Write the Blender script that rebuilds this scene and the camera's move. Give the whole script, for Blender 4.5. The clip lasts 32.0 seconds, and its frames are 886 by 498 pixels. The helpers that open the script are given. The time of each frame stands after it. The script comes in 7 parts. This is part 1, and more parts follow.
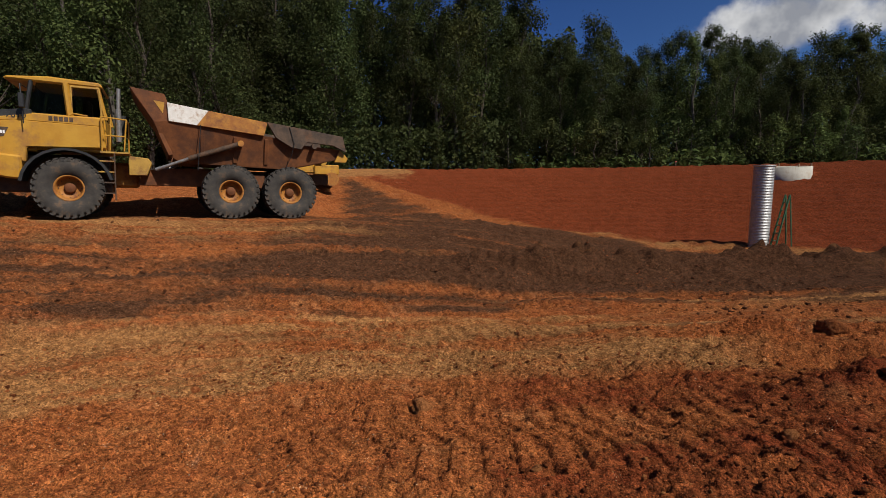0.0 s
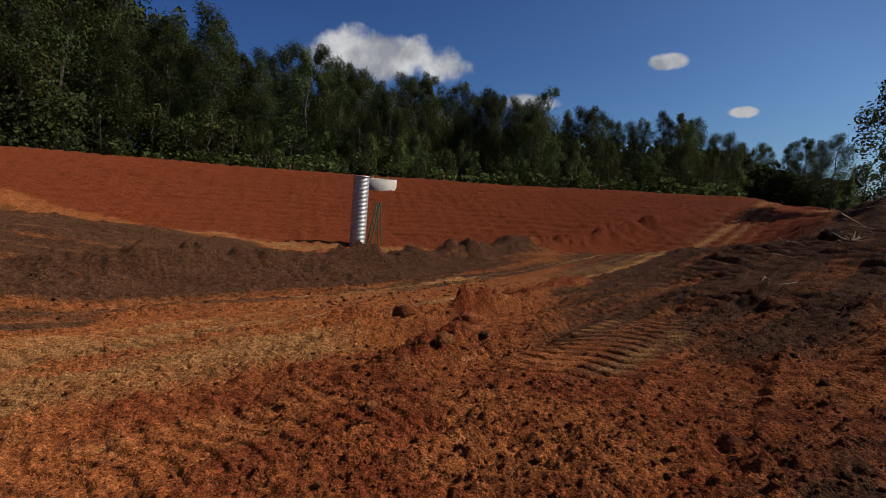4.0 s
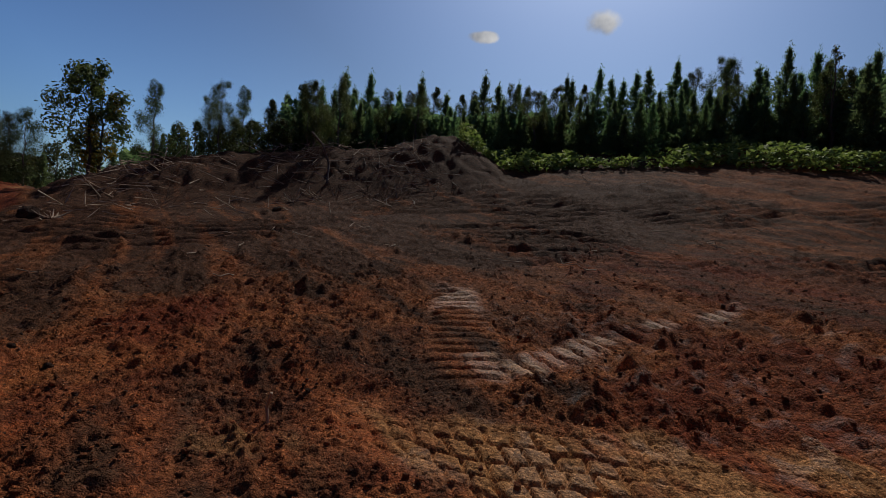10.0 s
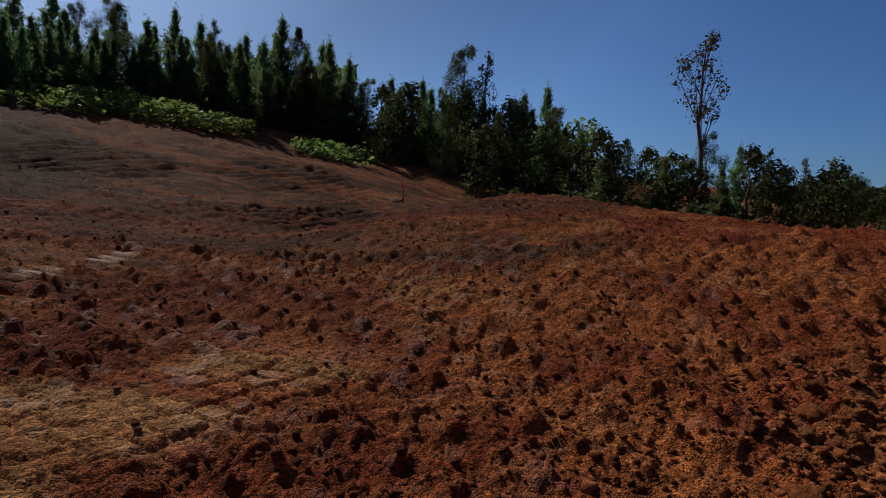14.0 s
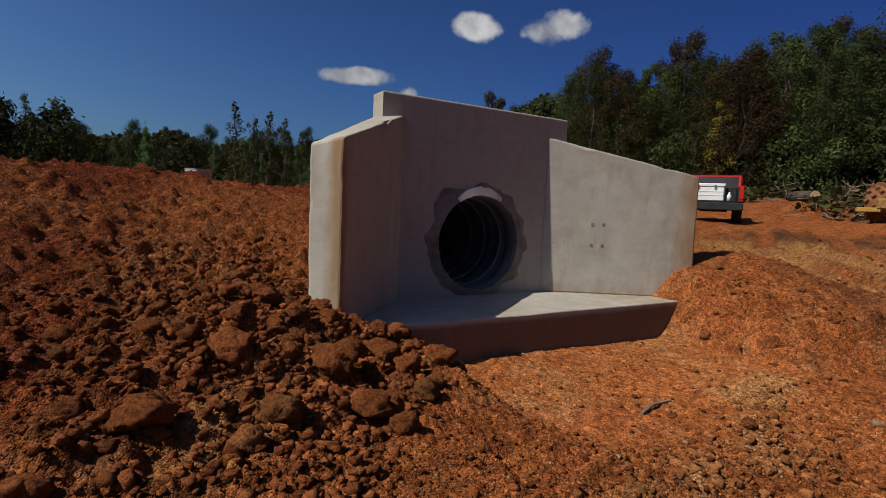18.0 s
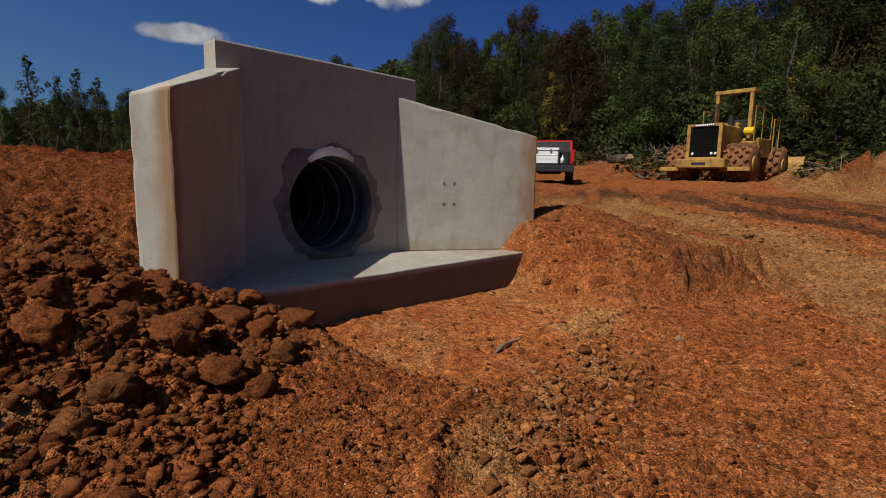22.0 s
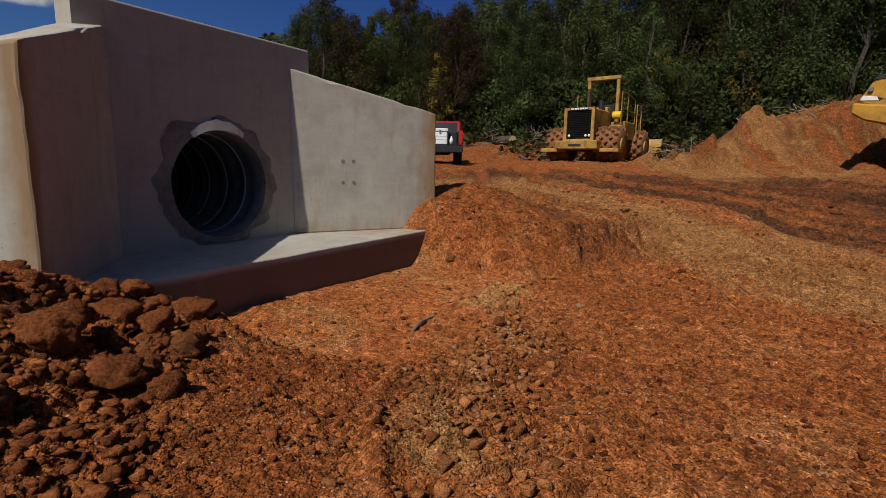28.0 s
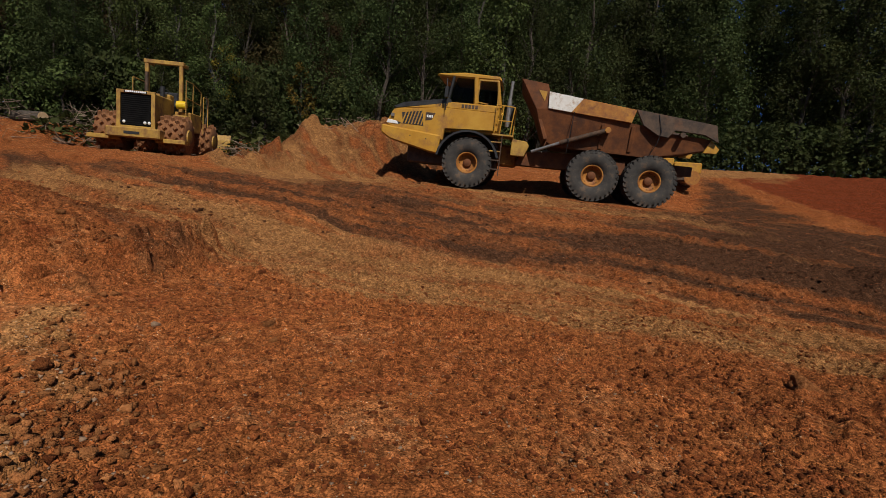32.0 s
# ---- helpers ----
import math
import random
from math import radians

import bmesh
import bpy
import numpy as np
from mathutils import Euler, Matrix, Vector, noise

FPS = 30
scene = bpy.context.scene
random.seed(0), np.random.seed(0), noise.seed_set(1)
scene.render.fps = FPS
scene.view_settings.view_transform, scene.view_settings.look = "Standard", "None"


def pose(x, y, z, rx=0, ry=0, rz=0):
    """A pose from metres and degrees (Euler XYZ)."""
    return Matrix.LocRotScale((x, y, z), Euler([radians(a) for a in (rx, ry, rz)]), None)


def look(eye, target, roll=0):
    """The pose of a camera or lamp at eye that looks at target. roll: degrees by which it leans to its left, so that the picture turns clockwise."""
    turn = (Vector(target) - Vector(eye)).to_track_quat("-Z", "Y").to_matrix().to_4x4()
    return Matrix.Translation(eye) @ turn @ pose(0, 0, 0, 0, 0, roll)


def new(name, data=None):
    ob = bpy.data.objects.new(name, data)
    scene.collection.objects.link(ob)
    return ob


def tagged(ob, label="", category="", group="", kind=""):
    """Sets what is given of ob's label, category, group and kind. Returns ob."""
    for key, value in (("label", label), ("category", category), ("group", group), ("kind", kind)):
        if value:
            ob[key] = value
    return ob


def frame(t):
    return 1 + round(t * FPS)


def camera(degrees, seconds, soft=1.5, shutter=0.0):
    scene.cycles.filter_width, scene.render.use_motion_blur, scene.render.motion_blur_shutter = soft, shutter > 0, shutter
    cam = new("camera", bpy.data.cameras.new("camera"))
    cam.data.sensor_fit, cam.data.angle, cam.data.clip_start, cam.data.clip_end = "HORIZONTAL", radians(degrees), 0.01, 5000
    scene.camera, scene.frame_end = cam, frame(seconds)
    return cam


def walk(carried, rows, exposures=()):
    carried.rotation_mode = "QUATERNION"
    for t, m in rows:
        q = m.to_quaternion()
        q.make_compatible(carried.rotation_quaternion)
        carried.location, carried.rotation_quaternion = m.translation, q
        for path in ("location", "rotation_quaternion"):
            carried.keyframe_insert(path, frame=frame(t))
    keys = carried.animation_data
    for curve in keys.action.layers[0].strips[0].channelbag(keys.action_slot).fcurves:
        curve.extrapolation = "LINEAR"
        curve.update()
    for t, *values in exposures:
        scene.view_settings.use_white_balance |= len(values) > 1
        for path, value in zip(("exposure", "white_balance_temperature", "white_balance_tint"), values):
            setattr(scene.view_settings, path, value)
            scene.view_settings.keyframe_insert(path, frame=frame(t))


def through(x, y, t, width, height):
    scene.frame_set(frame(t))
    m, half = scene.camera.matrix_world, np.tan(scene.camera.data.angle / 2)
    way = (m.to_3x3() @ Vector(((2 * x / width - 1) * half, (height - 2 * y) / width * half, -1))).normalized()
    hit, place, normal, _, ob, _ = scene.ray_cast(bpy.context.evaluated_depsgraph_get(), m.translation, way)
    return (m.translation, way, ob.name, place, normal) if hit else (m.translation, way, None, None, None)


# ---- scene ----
EXPOSURES = [(0.0, 0.05), (7.0, 0.05), (10.0, -0.08), (13.0, 0.08), (17.0, -0.08), (26.0, -0.12), (29.0, -0.2), (32.0, -0.3)]
# camera: it hovers, sinks a little and turns once round; t, x, y, z, yaw, pitch, roll
cam = camera(81.2, 32.0, soft=0.5)
ROWS = [
    (0.0, 0.010, -0.011, 2.034, 0.02, -6.36, 0.20),
    (0.5, 0.026, 0.006, 2.038, -3.48, -6.32, -0.26),
    (1.0, 0.015, 0.042, 2.016, -8.04, -6.29, -0.77),
    (1.5, 0.013, 0.064, 1.991, -13.29, -6.19, -1.38),
    (2.0, 0.027, 0.040, 2.009, -18.57, -6.07, -1.90),
    (2.5, 0.056, 0.004, 2.029, -24.06, -5.88, -2.51),
    (3.0, 0.101, -0.006, 2.029, -29.59, -5.62, -2.95),
    (3.5, 0.150, -0.015, 2.022, -34.88, -5.36, -3.31),
    (5.5, 0.098, 0.002, 2.035, -58.01, -4.07, -4.52),
    (6.0, 0.055, -0.002, 2.027, -64.18, -3.69, -4.63),
    (6.5, 0.049, 0.029, 2.014, -70.04, -3.40, -4.69),
    (7.0, 0.059, 0.052, 2.031, -75.32, -3.20, -4.71),
    (7.5, 0.098, 0.079, 2.035, -81.12, -2.91, -4.54),
    (8.0, 0.097, 0.098, 2.049, -87.62, -2.65, -4.42),
    (8.5, 0.141, 0.108, 2.040, -94.50, -2.43, -4.22),
    (9.0, 0.178, 0.111, 2.055, -101.76, -2.16, -4.08),
    (9.5, 0.187, 0.112, 2.044, -109.45, -1.89, -4.03),
    (10.0, 0.196, 0.111, 2.034, -116.29, -1.75, -3.90),
    (10.5, 0.195, 0.121, 2.021, -123.15, -1.66, -3.71),
    (11.0, 0.199, 0.142, 1.996, -129.60, -1.69, -3.41),
    (11.5, 0.193, 0.139, 2.006, -135.86, -1.77, -3.15),
    (12.0, 0.176, 0.101, 1.914, -142.93, -1.87, -2.92),
    (12.5, 0.183, 0.042, 1.780, -150.35, -2.03, -2.81),
    (13.0, 0.172, -0.045, 1.723, -158.23, -2.16, -2.68),
    (13.5, 0.169, -0.096, 1.750, -167.16, -2.34, -2.60),
    (14.0, 0.177, -0.104, 1.735, -176.29, -2.49, -2.31),
    (14.5, 0.219, -0.150, 1.697, -185.36, -2.54, -2.38),
    (16.5, 0.300, -0.069, 1.943, -219.45, -4.75, -1.32),
    (17.0, 0.247, -0.127, 1.828, -229.26, -4.73, -1.80),
    (17.5, 0.164, -0.188, 1.712, -239.59, -4.82, -2.23),
    (18.0, 0.130, -0.219, 1.546, -249.71, -4.77, -2.55),
    (18.5, 0.110, -0.248, 1.450, -257.76, -4.95, -2.66),
    (19.0, 0.123, -0.262, 1.386, -260.65, -5.39, -2.41),
    (19.5, 0.127, -0.255, 1.361, -262.47, -5.87, -2.18),
    (20.0, 0.129, -0.217, 1.366, -263.68, -6.28, -1.95),
    (20.5, 0.139, -0.184, 1.321, -264.40, -6.61, -1.70),
    (21.0, 0.153, -0.181, 1.293, -264.94, -6.97, -1.47),
    (21.5, 0.133, -0.191, 1.353, -265.31, -7.29, -1.29),
    (22.0, 0.107, -0.209, 1.439, -265.69, -7.60, -1.12),
    (22.5, 0.104, -0.202, 1.446, -266.00, -7.83, -0.99),
    (23.0, 0.112, -0.181, 1.444, -266.32, -8.08, -0.83),
    (23.5, 0.107, -0.191, 1.490, -266.66, -8.31, -0.69),
    (24.0, 0.093, -0.220, 1.518, -266.90, -8.48, -0.49),
    (24.5, 0.085, -0.273, 1.494, -267.02, -8.64, -0.31),
    (26.5, 0.033, -0.358, 1.300, -269.72, -9.01, -0.02),
    (27.0, 0.027, -0.367, 1.295, -272.25, -9.13, -0.35),
    (27.5, 0.011, -0.386, 1.310, -275.28, -9.24, -0.71),
    (28.0, -0.001, -0.398, 1.378, -278.17, -9.31, -0.95),
    (28.5, -0.032, -0.386, 1.430, -281.68, -9.32, -1.25),
    (29.0, -0.059, -0.362, 1.432, -285.25, -9.29, -1.61),
    (29.5, -0.100, -0.349, 1.425, -290.94, -9.14, -2.31),
    (30.0, -0.165, -0.345, 1.430, -297.51, -8.93, -3.02),
    (30.5, -0.244, -0.366, 1.441, -303.60, -8.64, -3.53),
    (31.0, -0.285, -0.383, 1.422, -309.65, -8.27, -3.92),
    (31.5, -0.274, -0.378, 1.416, -316.34, -7.85, -4.35),
    (32.0, -0.210, -0.369, 1.432, -323.05, -7.46, -4.70),
]
walk(cam, [(t, pose(x, y, z, 90 + pitch, roll, yaw)) for t, x, y, z, yaw, pitch, roll in ROWS],
     exposures=EXPOSURES)

# ---------------------------------------------------------------- daylight
SUN_AZ, SUN_EL = -42.0, 46.5
world = bpy.data.worlds.new("sky")
scene.world = world
world.use_nodes = True
wn = world.node_tree.nodes
wl = world.node_tree.links
sky = wn.new("ShaderNodeTexSky")
sky.sky_type, sky.sun_disc = "NISHITA", False
sky.sun_elevation, sky.sun_rotation = radians(SUN_EL), radians(90 - SUN_AZ)
sky.air_density, sky.dust_density, sky.ozone_density = 1.0, 1.3, 3.0
# clear air is deeper blue than the model gives
tone = wn.new("ShaderNodeMix")
tone.data_type, tone.blend_type = "RGBA", "MULTIPLY"
tone.inputs["Factor"].default_value = 1.0
tone.inputs["B"].default_value = (0.85 * 0.31, 0.95 * 0.31, 1.05 * 0.31, 1)
wl.new(sky.outputs[0], tone.inputs["A"])
deep = wn.new("ShaderNodeGamma")
deep.inputs[1].default_value = 1.5
wl.new(tone.outputs["Result"], deep.inputs[0])
lift = wn.new("ShaderNodeMix")
lift.data_type, lift.blend_type = "RGBA", "MULTIPLY"
lift.inputs["Factor"].default_value = 1.0
lift.inputs["B"].default_value = (3.2, 3.2, 3.2, 1)
wl.new(deep.outputs[0], lift.inputs["A"])
# a few fair-weather clouds: bearing, elevation, half width and half height in degrees
CLOUDS = ((56.5, 14.6, 8.5, 3.0), (60.0, 11.2, 3.4, 1.1), (41.8, 11.2, 3.6, 1.1), (27.7, 15.1, 1.9, 0.9), (-29.3, 20.7, 1.7, 0.7), (-41.6, 22.0, 2.2, 1.5),
          (-150.2, 13.1, 4.4, 1.1), (-162.6, 18.5, 3.0, 1.6), (-170.8, 18.4, 4.2, 1.8), (20.5, 10.3, 1.4, 0.6), (-155.5, 11.6, 1.3, 1.0))
coord = wn.new("ShaderNodeTexCoord").outputs["Generated"]
puff = wn.new("ShaderNodeTexNoise")
puff.inputs["Scale"].default_value, puff.inputs["Detail"].default_value, puff.inputs["Roughness"].default_value = 11.0, 7, 0.55
wl.new(coord, puff.inputs["Vector"])


def wmath(op, a, b):
    m = wn.new("ShaderNodeMath")
    m.operation = op
    for socket, v in zip(m.inputs, (a, b)):
        if isinstance(v, float):
            socket.default_value = v
        else:
            wl.new(v, socket)
    return m.outputs[0]


def wdot(v):
    d = wn.new("ShaderNodeVectorMath")
    d.operation = "DOT_PRODUCT"
    d.inputs[1].default_value = v
    wl.new(coord, d.inputs[0])
    return d.outputs["Value"]


ragged = wmath("MULTIPLY", wmath("SUBTRACT", puff.outputs["Fac"], 0.5), 3.0)
cover = None
for az, el, w, h in CLOUDS:
    ca, sa, ce, se = math.cos(radians(az)), math.sin(radians(az)), math.cos(radians(el)), math.sin(radians(el))
    u = wmath("DIVIDE", wdot((-sa, ca, 0)), math.sin(radians(w)))
    v = wmath("DIVIDE", wdot((-ca * se, -sa * se, ce)), math.sin(radians(h)))
    inside = wmath("SUBTRACT", 1.0, wmath("ADD", wmath("MULTIPLY", u, u), wmath("MULTIPLY", v, v)))
    here = wmath("MULTIPLY", wmath("ADD", inside, ragged), wmath("GREATER_THAN", wdot((ca * ce, sa * ce, se)), 0.5))
    cover = here if cover is None else wmath("MAXIMUM", cover, here)
edge = wn.new("ShaderNodeMapRange")
edge.interpolation_type = "SMOOTHSTEP"
edge.inputs["From Min"].default_value, edge.inputs["From Max"].default_value, edge.inputs["To Max"].default_value = 0.05, 0.75, 0.95
wl.new(cover, edge.inputs["Value"])
cloudy = wn.new("ShaderNodeMix")
cloudy.data_type = "RGBA"
wl.new(edge.outputs[0], cloudy.inputs["Factor"])
# the clear sky deepens away from the sun
sun_side = wn.new("ShaderNodeValToRGB")
tones = ((0.25, (0.30, 0.36, 0.66)), (0.45, (0.60, 0.68, 0.84)), (0.62, (0.82, 0.87, 0.94)), (0.78, (1.02, 1.01, 0.97)), (0.9, (0.76, 0.72, 0.66)), (1.0, (0.8, 0.8, 0.8)))
sun_side.color_ramp.elements[1].position, sun_side.color_ramp.elements[1].color = 1.0, (*tones[-1][1], 1)
sun_side.color_ramp.elements[0].position, sun_side.color_ramp.elements[0].color = tones[0][0], (*tones[0][1], 1)
for at, c in tones[1:-1]:
    sun_side.color_ramp.elements.new(at).color = (*c, 1)
to_sun = wdot((math.cos(radians(SUN_EL)) * math.cos(radians(SUN_AZ)), math.cos(radians(SUN_EL)) * math.sin(radians(SUN_AZ)), math.sin(radians(SUN_EL))))
wl.new(wmath("ADD", wmath("MULTIPLY", to_sun, 0.5), 0.5), sun_side.inputs[0])
deepened = wn.new("ShaderNodeMix")
deepened.data_type, deepened.blend_type = "RGBA", "MULTIPLY"
deepened.inputs["Factor"].default_value = 1.0
wl.new(lift.outputs["Result"], deepened.inputs["A"])
wl.new(sun_side.outputs[0], deepened.inputs["B"])
wl.new(deepened.outputs["Result"], cloudy.inputs["A"])
shade = wn.new("ShaderNodeTexNoise")
shade.inputs["Scale"].default_value, shade.inputs["Detail"].default_value = 16.0, 4
wl.new(coord, shade.inputs["Vector"])
billow = wn.new("ShaderNodeValToRGB")
billow.color_ramp.elements[0].position, billow.color_ramp.elements[1].position = 0.36, 0.62
billow.color_ramp.elements[0].color, billow.color_ramp.elements[1].color = (5.0, 5.2, 5.7, 1), (11.0, 11.0, 11.0, 1)
wl.new(shade.outputs["Fac"], billow.inputs[0])
wl.new(billow.outputs[0], cloudy.inputs["B"])
wl.new(cloudy.outputs["Result"], wn["Background"].inputs[0])
wn["Background"].inputs[1].default_value = 0.056
sun = new("sun", bpy.data.lights.new("sun", "SUN"))
sun.data.energy, sun.data.angle, sun.data.color = 4.5, radians(0.55), (1.0, 0.93, 0.83)
sun_dir = Vector((math.cos(radians(SUN_EL)) * math.cos(radians(SUN_AZ)), math.cos(radians(SUN_EL)) * math.sin(radians(SUN_AZ)), math.sin(radians(SUN_EL))))
sun.matrix_world = look(sun_dir * 60, (0, 0, 0))

# ---------------------------------------------------------------- materials


def material(name, a, b, scale=4.0, rough=0.8, metal=0.0, bump=0.2, fine=60.0, dirt=None, dirt_amount=0.5, dirt_scale=1.5, tint=0.0, spec=0.4, space="Object"):
    """Two colours mixed by noise, fine grain in the relief, a third colour for dirt in patches."""
    m = bpy.data.materials.new(name)
    m.use_nodes = True
    n, l = m.node_tree.nodes, m.node_tree.links
    p = n["Principled BSDF"]
    co = n.new("ShaderNodeTexCoord").outputs[space]
    noise_a = n.new("ShaderNodeTexNoise")
    noise_a.inputs["Scale"].default_value, noise_a.inputs["Detail"].default_value, noise_a.inputs["Roughness"].default_value = scale, 6, 0.65
    l.new(co, noise_a.inputs["Vector"])
    ramp = n.new("ShaderNodeValToRGB")
    ramp.color_ramp.elements[0].position, ramp.color_ramp.elements[1].position = 0.36, 0.64
    ramp.color_ramp.elements[0].color, ramp.color_ramp.elements[1].color = (*a, 1), (*b, 1)
    l.new(noise_a.outputs["Fac"], ramp.inputs[0])
    colour = ramp.outputs[0]
    if dirt:
        noise_d = n.new("ShaderNodeTexNoise")
        noise_d.inputs["Scale"].default_value, noise_d.inputs["Detail"].default_value, noise_d.inputs["Roughness"].default_value = dirt_scale, 8, 0.7
        l.new(co, noise_d.inputs["Vector"])
        rd = n.new("ShaderNodeValToRGB")
        rd.color_ramp.elements[0].position, rd.color_ramp.elements[1].position = 0.62 - 0.35 * dirt_amount, 0.8 - 0.3 * dirt_amount
        l.new(noise_d.outputs["Fac"], rd.inputs[0])
        mix = n.new("ShaderNodeMix")
        mix.data_type = "RGBA"
        l.new(rd.outputs[0], mix.inputs["Factor"])
        l.new(colour, mix.inputs["A"])
        mix.inputs["B"].default_value = (*dirt, 1)
        colour = mix.outputs["Result"]
    if tint:
        info = n.new("ShaderNodeObjectInfo")
        hsv = n.new("ShaderNodeHueSaturation")
        mul = n.new("ShaderNodeMath")
        mul.operation = "MULTIPLY_ADD"
        mul.inputs[1].default_value, mul.inputs[2].default_value = tint, 1 - tint / 2
        l.new(info.outputs["Random"], mul.inputs[0])
        l.new(mul.outputs[0], hsv.inputs["Value"])
        l.new(colour, hsv.inputs["Color"])
        colour = hsv.outputs[0]
    l.new(colour, p.inputs["Base Color"])
    p.inputs["Roughness"].default_value, p.inputs["Metallic"].default_value = rough, metal
    p.inputs["Specular IOR Level"].default_value = spec
    if bump:
        grain = n.new("ShaderNodeTexNoise")
        grain.inputs["Scale"].default_value, grain.inputs["Detail"].default_value = fine, 5
        l.new(co, grain.inputs["Vector"])
        bn = n.new("ShaderNodeBump")
        bn.inputs["Strength"].default_value, bn.inputs["Distance"].default_value = bump, 0.02
        l.new(grain.outputs["Fac"], bn.inputs["Height"])
        l.new(bn.outputs[0], p.inputs["Normal"])
    return m


def leaf_material(name, a, b, tint=0.5, through=0.35):
    """Leaves: colour varies from leaf clump to leaf clump and tree to tree; a part of the light passes through."""
    m = bpy.data.materials.new(name)
    m.use_nodes = True
    n, l = m.node_tree.nodes, m.node_tree.links
    geo, info = n.new("ShaderNodeNewGeometry"), n.new("ShaderNodeObjectInfo")
    ramp = n.new("ShaderNodeValToRGB")
    ramp.color_ramp.elements[0].color, ramp.color_ramp.elements[1].color = (*a, 1), (*b, 1)
    l.new(geo.outputs["Random Per Island"], ramp.inputs[0])
    hsv = n.new("ShaderNodeHueSaturation")
    for out_range, socket in (((0.47, 0.52), "Hue"), ((1 - tint / 2, 1 + tint / 2), "Value")):
        mr = n.new("ShaderNodeMapRange")
        mr.inputs["To Min"].default_value, mr.inputs["To Max"].default_value = out_range
        l.new(info.outputs["Random"], mr.inputs["Value"])
        l.new(mr.outputs[0], hsv.inputs[socket])
    l.new(ramp.outputs[0], hsv.inputs["Color"])
    p = n["Principled BSDF"]
    l.new(hsv.outputs[0], p.inputs["Base Color"])
    p.inputs["Roughness"].default_value, p.inputs["Specular IOR Level"].default_value = 0.65, 0.08
    tr = n.new("ShaderNodeBsdfTranslucent")
    l.new(hsv.outputs[0], tr.inputs["Color"])
    mix = n.new("ShaderNodeMixShader")
    mix.inputs[0].default_value = through
    l.new(p.outputs[0], mix.inputs[1])
    l.new(tr.outputs[0], mix.inputs[2])
    l.new(mix.outputs[0], n["Material Output"].inputs["Surface"])
    return m


def soil_material():
    """Bare earth: red clay, with dark topsoil, tan subsoil and deep red fill by the masks of the sheet."""
    m = bpy.data.materials.new("soil")
    m.use_nodes = True
    n, l = m.node_tree.nodes, m.node_tree.links
    p = n["Principled BSDF"]
    co = n.new("ShaderNodeTexCoord").outputs["Object"]
    mask = n.new("ShaderNodeVertexColor")
    mask.layer_name = "soil"
    sep = n.new("ShaderNodeSeparateColor")
    l.new(mask.outputs["Color"], sep.inputs[0])

    def tex(scale, detail=8, rough=0.65):
        t = n.new("ShaderNodeTexNoise")
        t.inputs["Scale"].default_value, t.inputs["Detail"].default_value, t.inputs["Roughness"].default_value = scale, detail, rough
        l.new(co, t.inputs["Vector"])
        return t.outputs["Fac"]

    def pair(a, b, fac, lo=0.38, hi=0.62):
        r = n.new("ShaderNodeValToRGB")
        r.color_ramp.elements[0].position, r.color_ramp.elements[1].position = lo, hi
        r.color_ramp.elements[0].color, r.color_ramp.elements[1].color = (*a, 1), (*b, 1)
        l.new(fac, r.inputs[0])
        return r.outputs[0]

    def blend(fac, a, b):
        x = n.new("ShaderNodeMix")
        x.data_type = "RGBA"
        l.new(fac, x.inputs["Factor"])
        l.new(a, x.inputs["A"])
        l.new(b, x.inputs["B"])
        return x.outputs["Result"]

    def sharpen(v, fac, width=0.35):
        """mask plus a noise, cut to a ragged edge"""
        add = n.new("ShaderNodeMath")
        add.operation = "ADD"
        l.new(v, add.inputs[0])
        l.new(fac, add.inputs[1])
        r = n.new("ShaderNodeMapRange")
        r.inputs["From Min"].default_value, r.inputs["From Max"].default_value = 1.0 - width / 2, 1.0 + width / 2
        l.new(add.outputs[0], r.inputs["Value"])
        return r.outputs[0]

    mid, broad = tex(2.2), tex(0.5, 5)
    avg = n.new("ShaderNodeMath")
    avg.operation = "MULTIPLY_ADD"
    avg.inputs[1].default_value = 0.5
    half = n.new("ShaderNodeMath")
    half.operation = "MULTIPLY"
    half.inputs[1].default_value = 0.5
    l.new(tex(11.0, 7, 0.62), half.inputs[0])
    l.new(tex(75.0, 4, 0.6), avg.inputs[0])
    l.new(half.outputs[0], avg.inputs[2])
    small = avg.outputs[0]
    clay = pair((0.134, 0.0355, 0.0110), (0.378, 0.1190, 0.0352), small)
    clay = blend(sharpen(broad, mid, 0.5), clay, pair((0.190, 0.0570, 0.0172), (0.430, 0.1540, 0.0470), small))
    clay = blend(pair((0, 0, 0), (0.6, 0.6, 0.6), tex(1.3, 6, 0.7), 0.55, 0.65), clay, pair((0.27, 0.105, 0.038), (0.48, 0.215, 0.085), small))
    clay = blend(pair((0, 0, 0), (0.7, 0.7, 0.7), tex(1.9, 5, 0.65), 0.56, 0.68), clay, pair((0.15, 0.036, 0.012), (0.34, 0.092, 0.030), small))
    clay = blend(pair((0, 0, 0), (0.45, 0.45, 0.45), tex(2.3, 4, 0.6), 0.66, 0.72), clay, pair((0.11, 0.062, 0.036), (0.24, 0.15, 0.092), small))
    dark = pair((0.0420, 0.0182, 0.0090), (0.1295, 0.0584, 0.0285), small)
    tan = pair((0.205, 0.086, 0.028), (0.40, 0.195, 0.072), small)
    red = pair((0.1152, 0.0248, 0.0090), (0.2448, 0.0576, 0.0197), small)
    colour = blend(sharpen(sep.outputs[2], mid), clay, red)
    colour = blend(sharpen(sep.outputs[0], mid, 0.5), colour, dark)
